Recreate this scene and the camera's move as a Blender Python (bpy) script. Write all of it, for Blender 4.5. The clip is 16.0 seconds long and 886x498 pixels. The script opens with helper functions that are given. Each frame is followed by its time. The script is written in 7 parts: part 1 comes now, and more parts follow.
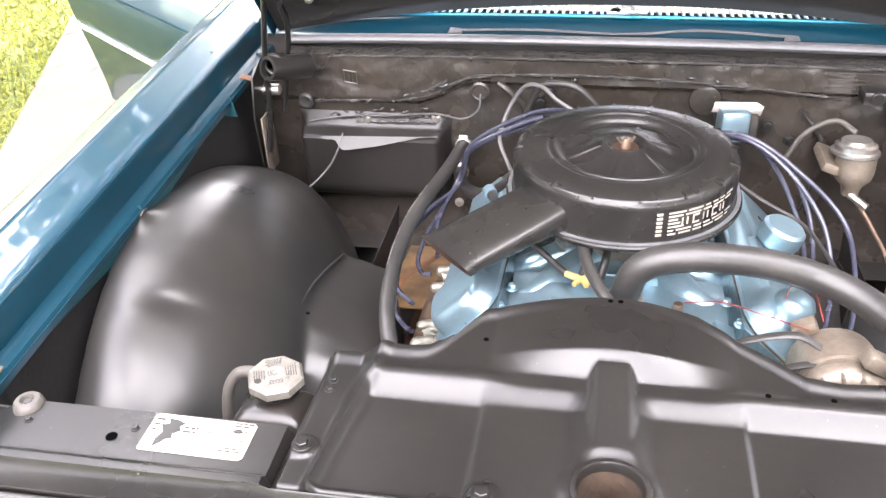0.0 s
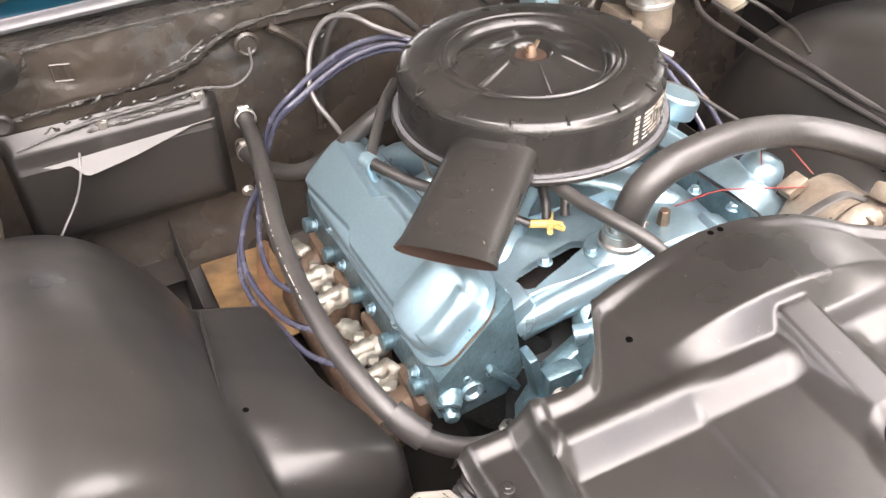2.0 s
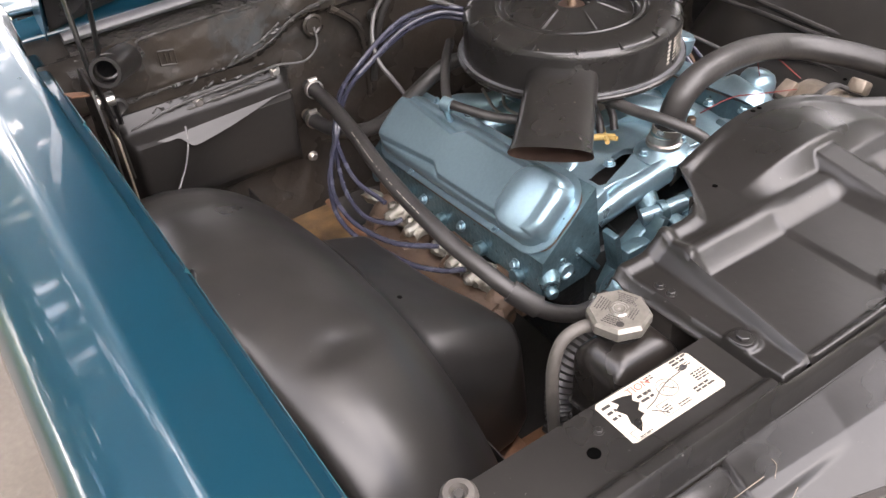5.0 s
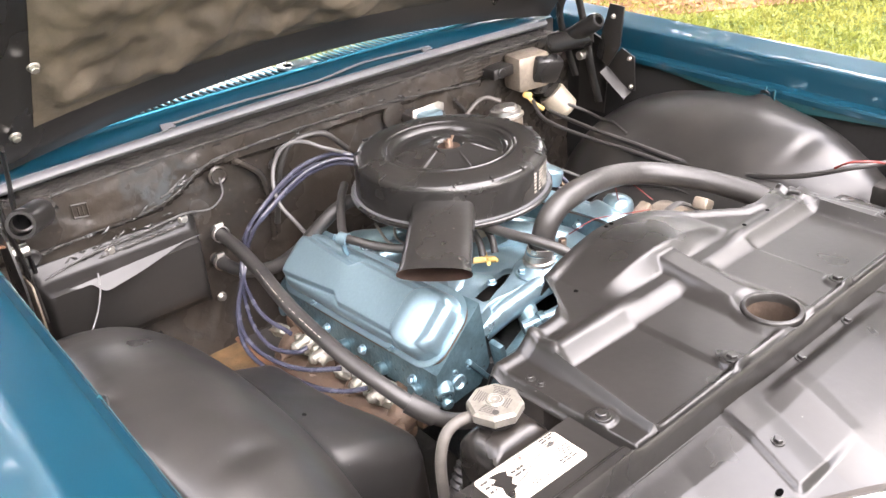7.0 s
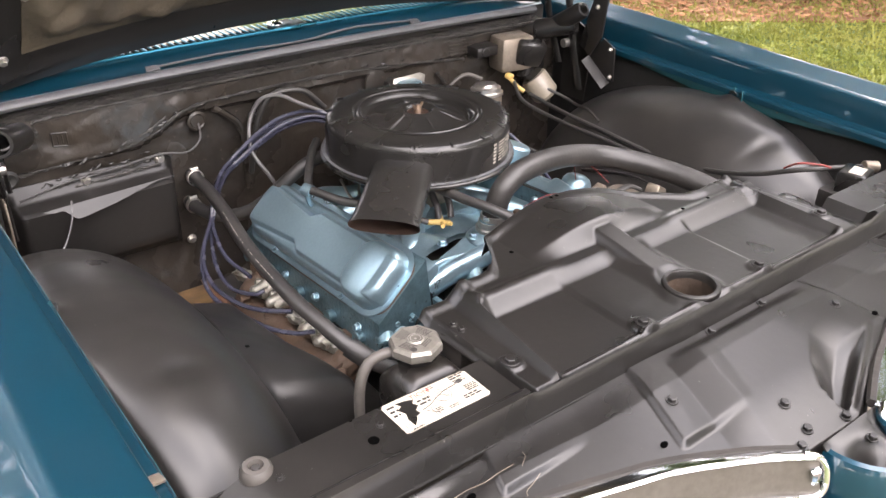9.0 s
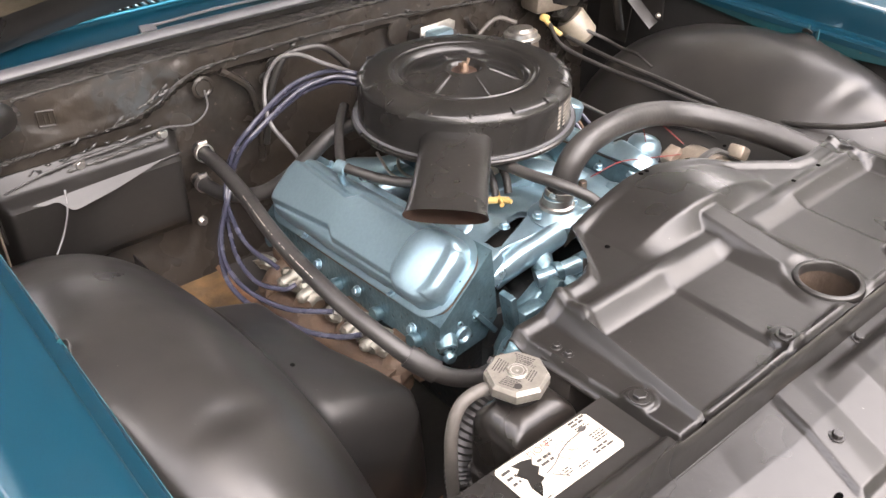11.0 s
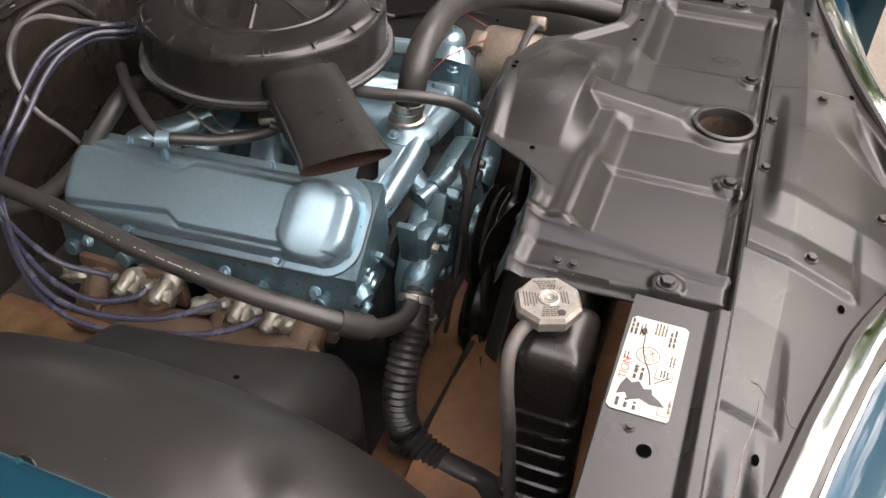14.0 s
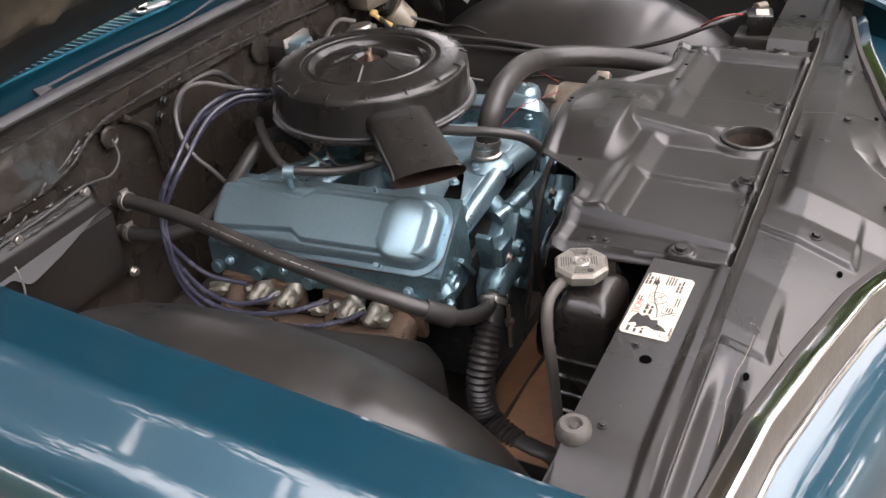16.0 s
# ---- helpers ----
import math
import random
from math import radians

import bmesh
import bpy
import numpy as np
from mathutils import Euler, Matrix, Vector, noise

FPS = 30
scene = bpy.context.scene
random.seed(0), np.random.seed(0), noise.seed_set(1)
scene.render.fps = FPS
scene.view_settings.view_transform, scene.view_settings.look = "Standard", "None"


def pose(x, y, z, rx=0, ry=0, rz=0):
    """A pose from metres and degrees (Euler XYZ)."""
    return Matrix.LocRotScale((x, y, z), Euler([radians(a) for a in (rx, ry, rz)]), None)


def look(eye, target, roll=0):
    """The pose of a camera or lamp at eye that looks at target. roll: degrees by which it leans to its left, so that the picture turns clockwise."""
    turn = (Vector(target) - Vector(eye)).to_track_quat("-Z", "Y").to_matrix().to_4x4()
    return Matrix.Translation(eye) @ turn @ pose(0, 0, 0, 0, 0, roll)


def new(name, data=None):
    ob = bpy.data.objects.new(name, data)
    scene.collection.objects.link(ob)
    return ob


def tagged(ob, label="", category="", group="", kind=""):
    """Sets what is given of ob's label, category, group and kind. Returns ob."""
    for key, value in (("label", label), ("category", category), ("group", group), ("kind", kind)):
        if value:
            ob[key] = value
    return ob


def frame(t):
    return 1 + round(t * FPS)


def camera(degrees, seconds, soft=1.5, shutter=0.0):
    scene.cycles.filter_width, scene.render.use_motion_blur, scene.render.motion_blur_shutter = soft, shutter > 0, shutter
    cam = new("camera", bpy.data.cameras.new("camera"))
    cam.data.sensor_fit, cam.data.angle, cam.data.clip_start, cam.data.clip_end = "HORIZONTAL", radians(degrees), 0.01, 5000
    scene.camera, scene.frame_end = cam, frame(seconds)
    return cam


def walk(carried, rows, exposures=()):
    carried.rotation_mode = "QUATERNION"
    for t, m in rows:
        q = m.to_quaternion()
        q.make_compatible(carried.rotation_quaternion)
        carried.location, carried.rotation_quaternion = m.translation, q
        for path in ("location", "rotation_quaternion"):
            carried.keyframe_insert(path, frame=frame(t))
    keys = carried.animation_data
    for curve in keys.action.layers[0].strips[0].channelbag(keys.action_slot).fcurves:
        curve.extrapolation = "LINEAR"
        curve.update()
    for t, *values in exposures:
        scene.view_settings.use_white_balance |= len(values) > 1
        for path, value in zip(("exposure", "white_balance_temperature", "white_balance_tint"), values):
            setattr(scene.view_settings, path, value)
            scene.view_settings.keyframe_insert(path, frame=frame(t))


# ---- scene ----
cam = camera(54.3, 16.0)
PATH = [
    (0, (-0.054, -1.334, 1.582), (-0.38, 0.315, 0.498), -2.4),
    (0.5, (-0.214, -1.223, 1.526), (-0.428, 0.461, 0.468), -1.9),
    (1, (-0.294, -1.029, 1.519), (-0.406, 0.631, 0.409), -3.5),
    (1.5, (-0.423, -0.989, 1.497), (-0.199, 0.614, 0.321), -1.8),
    (2, (-0.573, -0.935, 1.485), (0.07, 0.473, 0.218), -2.6),
    (2.5, (-0.619, -0.981, 1.501), (0.074, 0.378, 0.208), -3.7),
    (3, (-0.721, -1.123, 1.505), (-0.028, 0.246, 0.222), -3.7),
    (3.5, (-0.863, -1.099, 1.519), (-0.131, 0.262, 0.249), -6.3),
    (4, (-0.915, -1.054, 1.521), (-0.153, 0.3, 0.262), -5.2),
    (6.3, (-1.035, -1.074, 1.562), (-0.022, 0.255, 0.463), -1.8),
    (6.5, (-1.051, -1.078, 1.565), (0.0, 0.262, 0.516), -1.3),
    (7, (-0.994, -1.198, 1.565), (0.102, 0.168, 0.6), -4.1),
    (7.5, (-0.949, -1.34, 1.558), (0.148, 0.019, 0.584), -2.8),
    (8, (-0.96, -1.344, 1.55), (0.148, 0.003, 0.573), 1.1),
    (8.5, (-0.98, -1.324, 1.563), (0.125, 0.031, 0.592), 1.3),
    (9, (-0.984, -1.325, 1.549), (0.102, 0.036, 0.565), 1.3),
    (9.5, (-0.97, -1.367, 1.538), (0.011, 0.062, 0.541), -0.4),
    (9.7, (-0.959, -1.37, 1.538), (-0.016, 0.086, 0.543), -1.0),
    (11.8, (-0.911, -0.818, 1.496), (0.224, 0.319, 0.305), -0.2),
    (12, (-0.896, -0.781, 1.492), (0.23, 0.349, 0.286), -1.8),
    (12.5, (-0.917, -0.617, 1.47), (0.366, 0.206, 0.175), -3.2),
    (13, (-0.96, -0.555, 1.476), (0.39, 0.038, 0.124), 1.3),
    (13.5, (-0.975, -0.541, 1.488), (0.422, -0.042, 0.147), 2.1),
    (14, (-1.071, -0.683, 1.501), (0.355, -0.172, 0.196), 1.3),
    (14.5, (-1.166, -0.807, 1.525), (0.219, -0.068, 0.287), -3.9),
    (15, (-1.241, -0.803, 1.542), (0.179, 0.02, 0.399), -5.6),
    (15.5, (-1.323, -0.78, 1.55), (0.112, 0.059, 0.439), -5.6),
    (16, (-1.304, -0.874, 1.521), (0.142, -0.038, 0.421), -5.6),
]
walk(
    cam,
    [(t, look(eye, target, roll)) for t, eye, target, roll in PATH],
    exposures=[(t, e, 6450 if t < 1.6 else 7020 if t < 2.8 or 11 < t < 14.2 else 6700, 20) for t, e in ((0.0, 3.38), (0.5, 2.84), (1.0, 3.06), (1.5, 3.36), (2.0, 3.44), (2.6, 3.27), (3.0, 3.3), (3.4, 2.48), (4.2, 2.40), (6.3, 2.85), (7.0, 3.42), (7.6, 2.20), (8.0, 1.92), (8.5, 2.35), (9.0, 2.46), (9.7, 2.25), (11.8, 3.2), (13.0, 3.02), (13.6, 2.85), (14.0, 2.1), (14.5, 2.65), (15.0, 3.38), (15.5, 3.1), (16.0, 2.0))],
)

# ---- light ----
SUN_EL, SUN_AZ = 50.0, 25.0  # degrees; azimuth from +y towards +x
world = bpy.data.worlds.new("sky")
scene.world = world
world.use_nodes = True
wt = world.node_tree
bg = wt.nodes["Background"]
sky = wt.nodes.new("ShaderNodeTexSky")
sky.sky_type = "NISHITA"
sky.sun_disc = False
sky.sun_elevation = radians(SUN_EL)
sky.sun_rotation = radians(SUN_AZ)
sky.air_density, sky.dust_density = 1.2, 2.0
# broken cloud all over the sky
wc = wt.nodes.new("ShaderNodeTexCoord")
wn = wt.nodes.new("ShaderNodeTexNoise")
wn.inputs["Scale"].default_value, wn.inputs["Detail"].default_value = 2.6, 6.0
wr = wt.nodes.new("ShaderNodeValToRGB")
wr.color_ramp.elements[0].position, wr.color_ramp.elements[1].position = 0.38, 0.57
wm = wt.nodes.new("ShaderNodeMixRGB")
wm.inputs["Color2"].default_value = (20.0, 19.6, 19.0, 1)
wt.links.new(wc.outputs["Generated"], wn.inputs["Vector"])
wt.links.new(wn.outputs["Fac"], wr.inputs["Fac"])
wt.links.new(wr.outputs["Color"], wm.inputs["Fac"])
wt.links.new(sky.outputs["Color"], wm.inputs["Color1"])
wt.links.new(wm.outputs["Color"], bg.inputs["Color"])
bg.inputs["Strength"].default_value = 0.15

sun_data = bpy.data.lights.new("sun", "SUN")
sun_data.energy, sun_data.angle, sun_data.color = 2.6, radians(0.6), (1.0, 0.94, 0.82)
sun = new("sun", sun_data)
sun.matrix_basis = look((4 * math.sin(radians(SUN_AZ)), 4 * math.cos(radians(SUN_AZ)), 4 * math.tan(radians(SUN_EL))), (0, 0, 0))


# ---- materials ----
def material(name, col, rough=0.5, metal=0.0, col2=None, big=3.0, fine=60.0, mix=0.6, bump=0.1, coat=0.0, vary=0.12, speck=None, speck_at=0.68, speck_scale=140.0, pieces=False):
    """A surface with a large and a fine variation of colour, gloss and relief; sizes per metre."""
    m = bpy.data.materials.new(name)
    m.use_nodes = True
    t = m.node_tree
    b = t.nodes["Principled BSDF"]
    col2 = col2 or tuple(c * 0.6 for c in col)
    tc = t.nodes.new("ShaderNodeTexCoord")
    n1 = t.nodes.new("ShaderNodeTexNoise")
    n1.inputs["Scale"].default_value, n1.inputs["Detail"].default_value = big, 3.5
    n2 = t.nodes.new("ShaderNodeTexNoise")
    n2.inputs["Scale"].default_value, n2.inputs["Detail"].default_value = fine, 4.0
    ramp = t.nodes.new("ShaderNodeValToRGB")
    ramp.color_ramp.elements[0].position, ramp.color_ramp.elements[1].position = 0.26, 0.78
    fac = t.nodes.new("ShaderNodeMath")
    fac.operation = "MULTIPLY"
    fac.inputs[1].default_value = mix
    mc = t.nodes.new("ShaderNodeMixRGB")
    mc.inputs["Color1"].default_value, mc.inputs["Color2"].default_value = (*col, 1), (*col2, 1)
    for n in (n1, n2):
        t.links.new(tc.outputs["Object"], n.inputs["Vector"])
    t.links.new(n1.outputs["Fac"], ramp.inputs["Fac"])
    t.links.new(ramp.outputs["Color"], fac.inputs[0])
    t.links.new(fac.outputs[0], mc.inputs["Fac"])
    out = mc.outputs["Color"]
    hv = t.nodes.new("ShaderNodeHueSaturation")
    mr = t.nodes.new("ShaderNodeMapRange")
    mr.inputs["To Min"].default_value, mr.inputs["To Max"].default_value = 1 - vary * 2, 1 + vary * 2
    t.links.new(n2.outputs["Fac"], mr.inputs["Value"])
    t.links.new(mr.outputs["Result"], hv.inputs["Value"])
    t.links.new(out, hv.inputs["Color"])
    out = hv.outputs["Color"]
    if pieces:
        oi = t.nodes.new("ShaderNodeObjectInfo")
        h2 = t.nodes.new("ShaderNodeHueSaturation")
        m2 = t.nodes.new("ShaderNodeMapRange")
        m2.inputs["To Min"].default_value, m2.inputs["To Max"].default_value = 0.8, 1.2
        t.links.new(oi.outputs["Random"], m2.inputs["Value"])
        t.links.new(m2.outputs["Result"], h2.inputs["Value"])
        t.links.new(out, h2.inputs["Color"])
        out = h2.outputs["Color"]
    if speck:
        n3 = t.nodes.new("ShaderNodeTexNoise")
        n3.inputs["Scale"].default_value, n3.inputs["Detail"].default_value = speck_scale, 2.0
        r3 = t.nodes.new("ShaderNodeValToRGB")
        r3.color_ramp.elements[0].position, r3.color_ramp.elements[1].position = speck_at, speck_at + 0.04
        m3 = t.nodes.new("ShaderNodeMixRGB")
        m3.inputs["Color2"].default_value = (*speck, 1)
        t.links.new(tc.outputs["Object"], n3.inputs["Vector"])
        t.links.new(n3.outputs["Fac"], r3.inputs["Fac"])
        t.links.new(r3.outputs["Color"], m3.inputs["Fac"])
        t.links.new(out, m3.inputs["Color1"])
        out = m3.outputs["Color"]
    t.links.new(out, b.inputs["Base Color"])
    rr = t.nodes.new("ShaderNodeMapRange")
    rr.inputs["To Min"].default_value, rr.inputs["To Max"].default_value = max(0.02, rough - 0.12), min(1, rough + 0.12)
    t.links.new(n1.outputs["Fac"], rr.inputs["Value"])
    t.links.new(rr.outputs["Result"], b.inputs["Roughness"])
    b.inputs["Metallic"].default_value = metal
    if coat:
        b.inputs["Coat Weight"].default_value, b.inputs["Coat Roughness"].default_value = coat, 0.04
    if bump:
        bp = t.nodes.new("ShaderNodeBump")
        bp.inputs["Strength"].default_value, bp.inputs["Distance"].default_value = bump, 0.004
        t.links.new(n2.outputs["Fac"], bp.inputs["Height"])
        t.links.new(bp.outputs["Normal"], b.inputs["Normal"])
    return m


SATIN = material("satin_black_paint", (0.0085, 0.0080, 0.0077), 0.30, 0.0, (0.0175, 0.0157, 0.0142), 6, 70, 0.8, 0.05, speck=(0.10, 0.095, 0.09), speck_at=0.75, speck_scale=190)
WELL = material("satin_black_wheelhouse", (0.0140, 0.0136, 0.0134), 0.33, 0.0, (0.022, 0.0195, 0.017), 7, 26, 0.8, 0.06, speck=(0.10, 0.095, 0.09), speck_at=0.765, speck_scale=170)
BLACK = material("old_black_paint", (0.0225, 0.0203, 0.0182), 0.27, 0.0, (0.034, 0.026, 0.019), 8, 75, 0.8, 0.30, speck=(0.050, 0.040, 0.033), speck_at=0.69, speck_scale=90)
CASEM = material("satin_black_housing", (0.0130, 0.0120, 0.0112), 0.40, 0.0, (0.020, 0.018, 0.016), 6, 80, 0.7, 0.06, speck=(0.06, 0.055, 0.05), speck_at=0.75, speck_scale=120)
LIDM = material("black_lacquer", (0.010, 0.0096, 0.0094), 0.26, 0.0, (0.022, 0.020, 0.018), 8, 110, 0.7, 0.04, speck=(0.12, 0.10, 0.08), speck_at=0.74, speck_scale=150)
RUBBER = material("rubber", (0.018, 0.017, 0.0165), 0.42, 0.0, (0.040, 0.037, 0.034), 14, 120, 0.8, 0.12)
RUBBER2 = material("dusty_rubber", (0.045, 0.041, 0.037), 0.55, 0.0, (0.085, 0.075, 0.065), 14, 120, 0.8, 0.15)
STRIPR = material("weatherstrip_grey", (0.07, 0.07, 0.075), 0.40, 0.0, (0.12, 0.12, 0.125), 12, 90, 0.7, 0.15)
TEAL = material("teal_metallic_paint", (0.0015, 0.037, 0.062), 0.34, 0.40, (0.0015, 0.031, 0.052), 3, 900, 0.6, 0.0, coat=0.85, vary=0.08)
# Same teal paint, lightened for the sky reflected in slats and grille edge.
TEAL_SKYLIT = material("skylit_teal_paint", (0.020, 0.16, 0.24), 0.30, 0.75, (0.02, 0.12, 0.18), 9, 160, 0.6, 0.03, vary=0.05)
TEALD = material("teal_paint_inside", (0.010, 0.085, 0.105), 0.42, 0.2, (0.015, 0.045, 0.05), 9, 120, 0.8, 0.08, coat=0.3, speck=(0.10, 0.06, 0.04), speck_at=0.70, speck_scale=60)
BLUE = material("engine_blue_enamel", (0.275, 0.392, 0.445), 0.31, 0.75, (0.225, 0.335, 0.390), 5, 160, 0.5, 0.012, vary=0.05, speck=(0.10, 0.15, 0.17), speck_at=0.765, speck_scale=70)
# The engine blue again, darker and more blotched, for heads, timing cover and pump.
BLUED = material("engine_blue_casting_dark", (0.155, 0.25, 0.285), 0.32, 0.65, (0.05, 0.085, 0.10), 16, 130, 0.9, 0.35, speck=(0.06, 0.07, 0.07), speck_at=0.68, speck_scale=80)
ZINC = material("zinc_plated_steel", (0.55, 0.53, 0.50), 0.32, 0.9, (0.34, 0.30, 0.25), 30, 160, 0.7, 0.1)
CAST = material("grey_tan_casting", (0.24, 0.205, 0.165), 0.45, 0.5, (0.12, 0.09, 0.065), 20, 120, 0.8, 0.35)
TAUPE = material("taupe_grille_paint", (0.105, 0.094, 0.080), 0.42, 0.3, (0.075, 0.064, 0.052), 16, 110, 0.7, 0.10)
CHROME = material("chrome", (0.75, 0.76, 0.77), 0.07, 1.0, (0.62, 0.62, 0.62), 12, 60, 0.5, 0.02, vary=0.03)
RUST = material("rusty_iron", (0.15, 0.07, 0.035), 0.75, 0.1, (0.07, 0.035, 0.022), 14, 90, 0.9, 0.5)
TANPLATE = material("tan_stained_steel", (0.30, 0.18, 0.08), 0.5, 0.0, (0.035, 0.024, 0.016), 13, 70, 1.0, 0.4)
OCHRE = material("ochre_primer", (0.22, 0.108, 0.050), 0.6, 0.0, (0.085, 0.045, 0.026), 10, 70, 0.8, 0.3)
# Rust darkened past its own tone for the shade inside the latch well.
SHADED_RUST = material("shaded_rust", (0.030, 0.020, 0.014), 0.7, 0.0, (0.055, 0.034, 0.020), 22, 100, 0.8, 0.5)
# Grime on the block; the near-black also carries the shadow under the heads.
BLOCKM = material("grimy_shaded_block", (0.030, 0.036, 0.038), 0.55, 0.2, (0.010, 0.009, 0.008), 12, 110, 0.9, 0.4, speck=(0.09, 0.06, 0.04), speck_at=0.66, speck_scale=60)
IRON = material("brown_cast_iron", (0.085, 0.06, 0.045), 0.65, 0.3, (0.14, 0.085, 0.05), 22, 100, 0.8, 0.5)
GLOSS = material("glossy_black_sealer", (0.018, 0.017, 0.016), 0.14, 0.0, (0.06, 0.055, 0.05), 30, 110, 0.7, 1.0)
TANKM = material("glossy_black_tank", (0.010, 0.0092, 0.0085), 0.28, 0.0, (0.020, 0.016, 0.013), 10, 90, 0.7, 0.06)
# Near-black that stands for the deep shade between wheelhouse and wing.
VOID_SHADE = material("void_shade_black", (0.0035, 0.0032, 0.0030), 0.8, 0.0, (0.006, 0.005, 0.0045), 12, 80, 0.8, 0.3)
# Grimy black; also gives some gaps and hollows their shade by colour alone.
DARK = material("grime_and_shade_black", (0.012, 0.011, 0.010), 0.7, 0.0, (0.030, 0.024, 0.019), 12, 80, 0.8, 0.3)
WIREM = material("blue_violet_wire", (0.030, 0.031, 0.050), 0.25, 0.0, (0.060, 0.061, 0.082), 25, 120, 0.6, 0.03)
GREYW = material("grey_cable", (0.075, 0.072, 0.072), 0.4, 0.0, (0.10, 0.095, 0.09), 25, 120, 0.6, 0.05)
REDM = material("red_wire", (0.16, 0.016, 0.012), 0.4, 0.0, None, 25, 120, 0.3, 0.03)
ORANGE = material("orange_gasket", (0.45, 0.12, 0.05), 0.5, 0.0, None, 25, 120, 0.5, 0.1)
YELLOW = material("yellow_plastic", (0.50, 0.35, 0.12), 0.42, 0.0, (0.38, 0.25, 0.08), 40, 160, 0.7, 0.1)
SHIELD = material("tarnished_shield", (0.27, 0.27, 0.235), 0.46, 0.6, (0.10, 0.075, 0.055), 45, 160, 0.9, 0.4)
WHITE = material("white_label", (0.43, 0.395, 0.33), 0.40, 0.0, (0.38, 0.34, 0.275), 30, 120, 0.6, 0.02)
REDINK = material("red_ink", (0.55, 0.07, 0.05), 0.5, 0.0, None, 30, 90, 0.3, 0.0)
INK = material("black_ink", (0.020, 0.018, 0.017), 0.5, 0.0, None, 30, 90, 0.3, 0.0)
DECAL = material("decal_silver", (0.36, 0.33, 0.29), 0.4, 0.1, (0.40, 0.36, 0.30), 60, 160, 0.7, 0.0)
COPPER = material("dull_brass", (0.17, 0.115, 0.08), 0.45, 0.6, (0.09, 0.06, 0.045), 60, 200, 0.7, 0.1)
LINER = material("snorkel_inside", (0.045, 0.027, 0.020), 0.45, 0.0, (0.028, 0.018, 0.014), 30, 120, 0.7, 0.1)
FELT = material("hood_pad", (0.0260, 0.0208, 0.0156), 0.7, 0.0, (0.0975, 0.0754, 0.0494), 8, 60, 0.9, 0.6)
CAPM = material("cap_zinc", (0.24, 0.225, 0.20), 0.36, 0.55, (0.15, 0.135, 0.115), 60, 200, 0.8, 0.15)
GLASSY = material("translucent_plastic", (0.24, 0.21, 0.165), 0.35, 0.0, (0.17, 0.14, 0.10), 25, 120, 0.6, 0.05)
STRIPE = material("white_moulding", (0.72, 0.71, 0.68), 0.35, 0.0, (0.62, 0.60, 0.56), 20, 90, 0.5, 0.02)
LAWN = material("lawn_soil", (0.055, 0.085, 0.018), 0.9, 0.0, (0.10, 0.11, 0.03), 3, 40, 0.8, 0.6)
BLADE = material("grass_blades", (0.135, 0.165, 0.017), 0.6, 0.0, (0.27, 0.245, 0.05), 1.1, 20, 0.8, 0.0)
CONCRETE = material("concrete", (0.165, 0.143, 0.118), 0.85, 0.0, (0.115, 0.097, 0.079), 3, 60, 0.8, 0.35, speck=(0.16, 0.14, 0.12), speck_at=0.66, speck_scale=40)
MULCH = material("mulch_soil", (0.16, 0.075, 0.04), 0.95, 0.0, (0.22, 0.11, 0.06), 6, 30, 0.8, 0.9)
CHIP = material("mulch_chips", (0.26, 0.12, 0.06), 0.9, 0.0, (0.36, 0.20, 0.11), 4, 30, 0.8, 0.3)
BARK = material("bark", (0.11, 0.08, 0.06), 0.9, 0.0, (0.06, 0.045, 0.035), 8, 40, 0.9, 0.8)
LEAF = material("leaves", (0.055, 0.10, 0.02), 0.55, 0.0, (0.10, 0.14, 0.03), 1.2, 12, 0.8, 0.0)
SHRUB = material("shrub_leaves", (0.075, 0.13, 0.02), 0.5, 0.0, (0.14, 0.19, 0.04), 2.5, 15, 0.8, 0.0)

# Near-black without sheen: the shade inside holes, painted on flat discs.
HOLE_SHADE = material("hole_shade_black", (0.0015, 0.0015, 0.0015), 0.9, 0.0, None, 20, 90, 0.5, 0.0)
HOLE_SHADE.node_tree.nodes["Principled BSDF"].inputs["Specular IOR Level"].default_value = 0.0


# ---- mesh helpers ----
def world_of(ob):
    m = ob.matrix_basis.copy()
    if ob.parent:
        m = world_of(ob.parent) @ ob.matrix_parent_inverse @ m
    return m


def finish(me, mat, angle=38):
    me.materials.append(mat)
    me.shade_smooth()
    me.set_sharp_from_angle(angle=radians(angle))
    return me


def mesh_of(name, bm, mat, angle=38):
    bmesh.ops.recalc_face_normals(bm, faces=bm.faces)
    me = bpy.data.meshes.new(name)
    bm.to_mesh(me)
    bm.free()
    return finish(me, mat, angle)


def part(name, bm, mat, parent=None, label="", angle=38):
    ob = new(name, mesh_of(name, bm, mat, angle))
    if parent:
        ob.parent = parent
        ob.matrix_parent_inverse = world_of(parent).inverted()
    return tagged(ob, label)


def repeat(name, me, m, parent, label=""):
    ob = new(name, me)
    ob.parent = parent
    ob.matrix_parent_inverse = world_of(parent).inverted()
    ob.matrix_basis = m
    return tagged(ob, label)


def thing(name, at, label, category, group="", kind=""):
    ob = new(name)
    ob.empty_display_size = 0.05
    ob.matrix_basis = Matrix.Translation(at)
    return tagged(ob, label, category, group, kind)


def V(*a):
    return Vector(a)


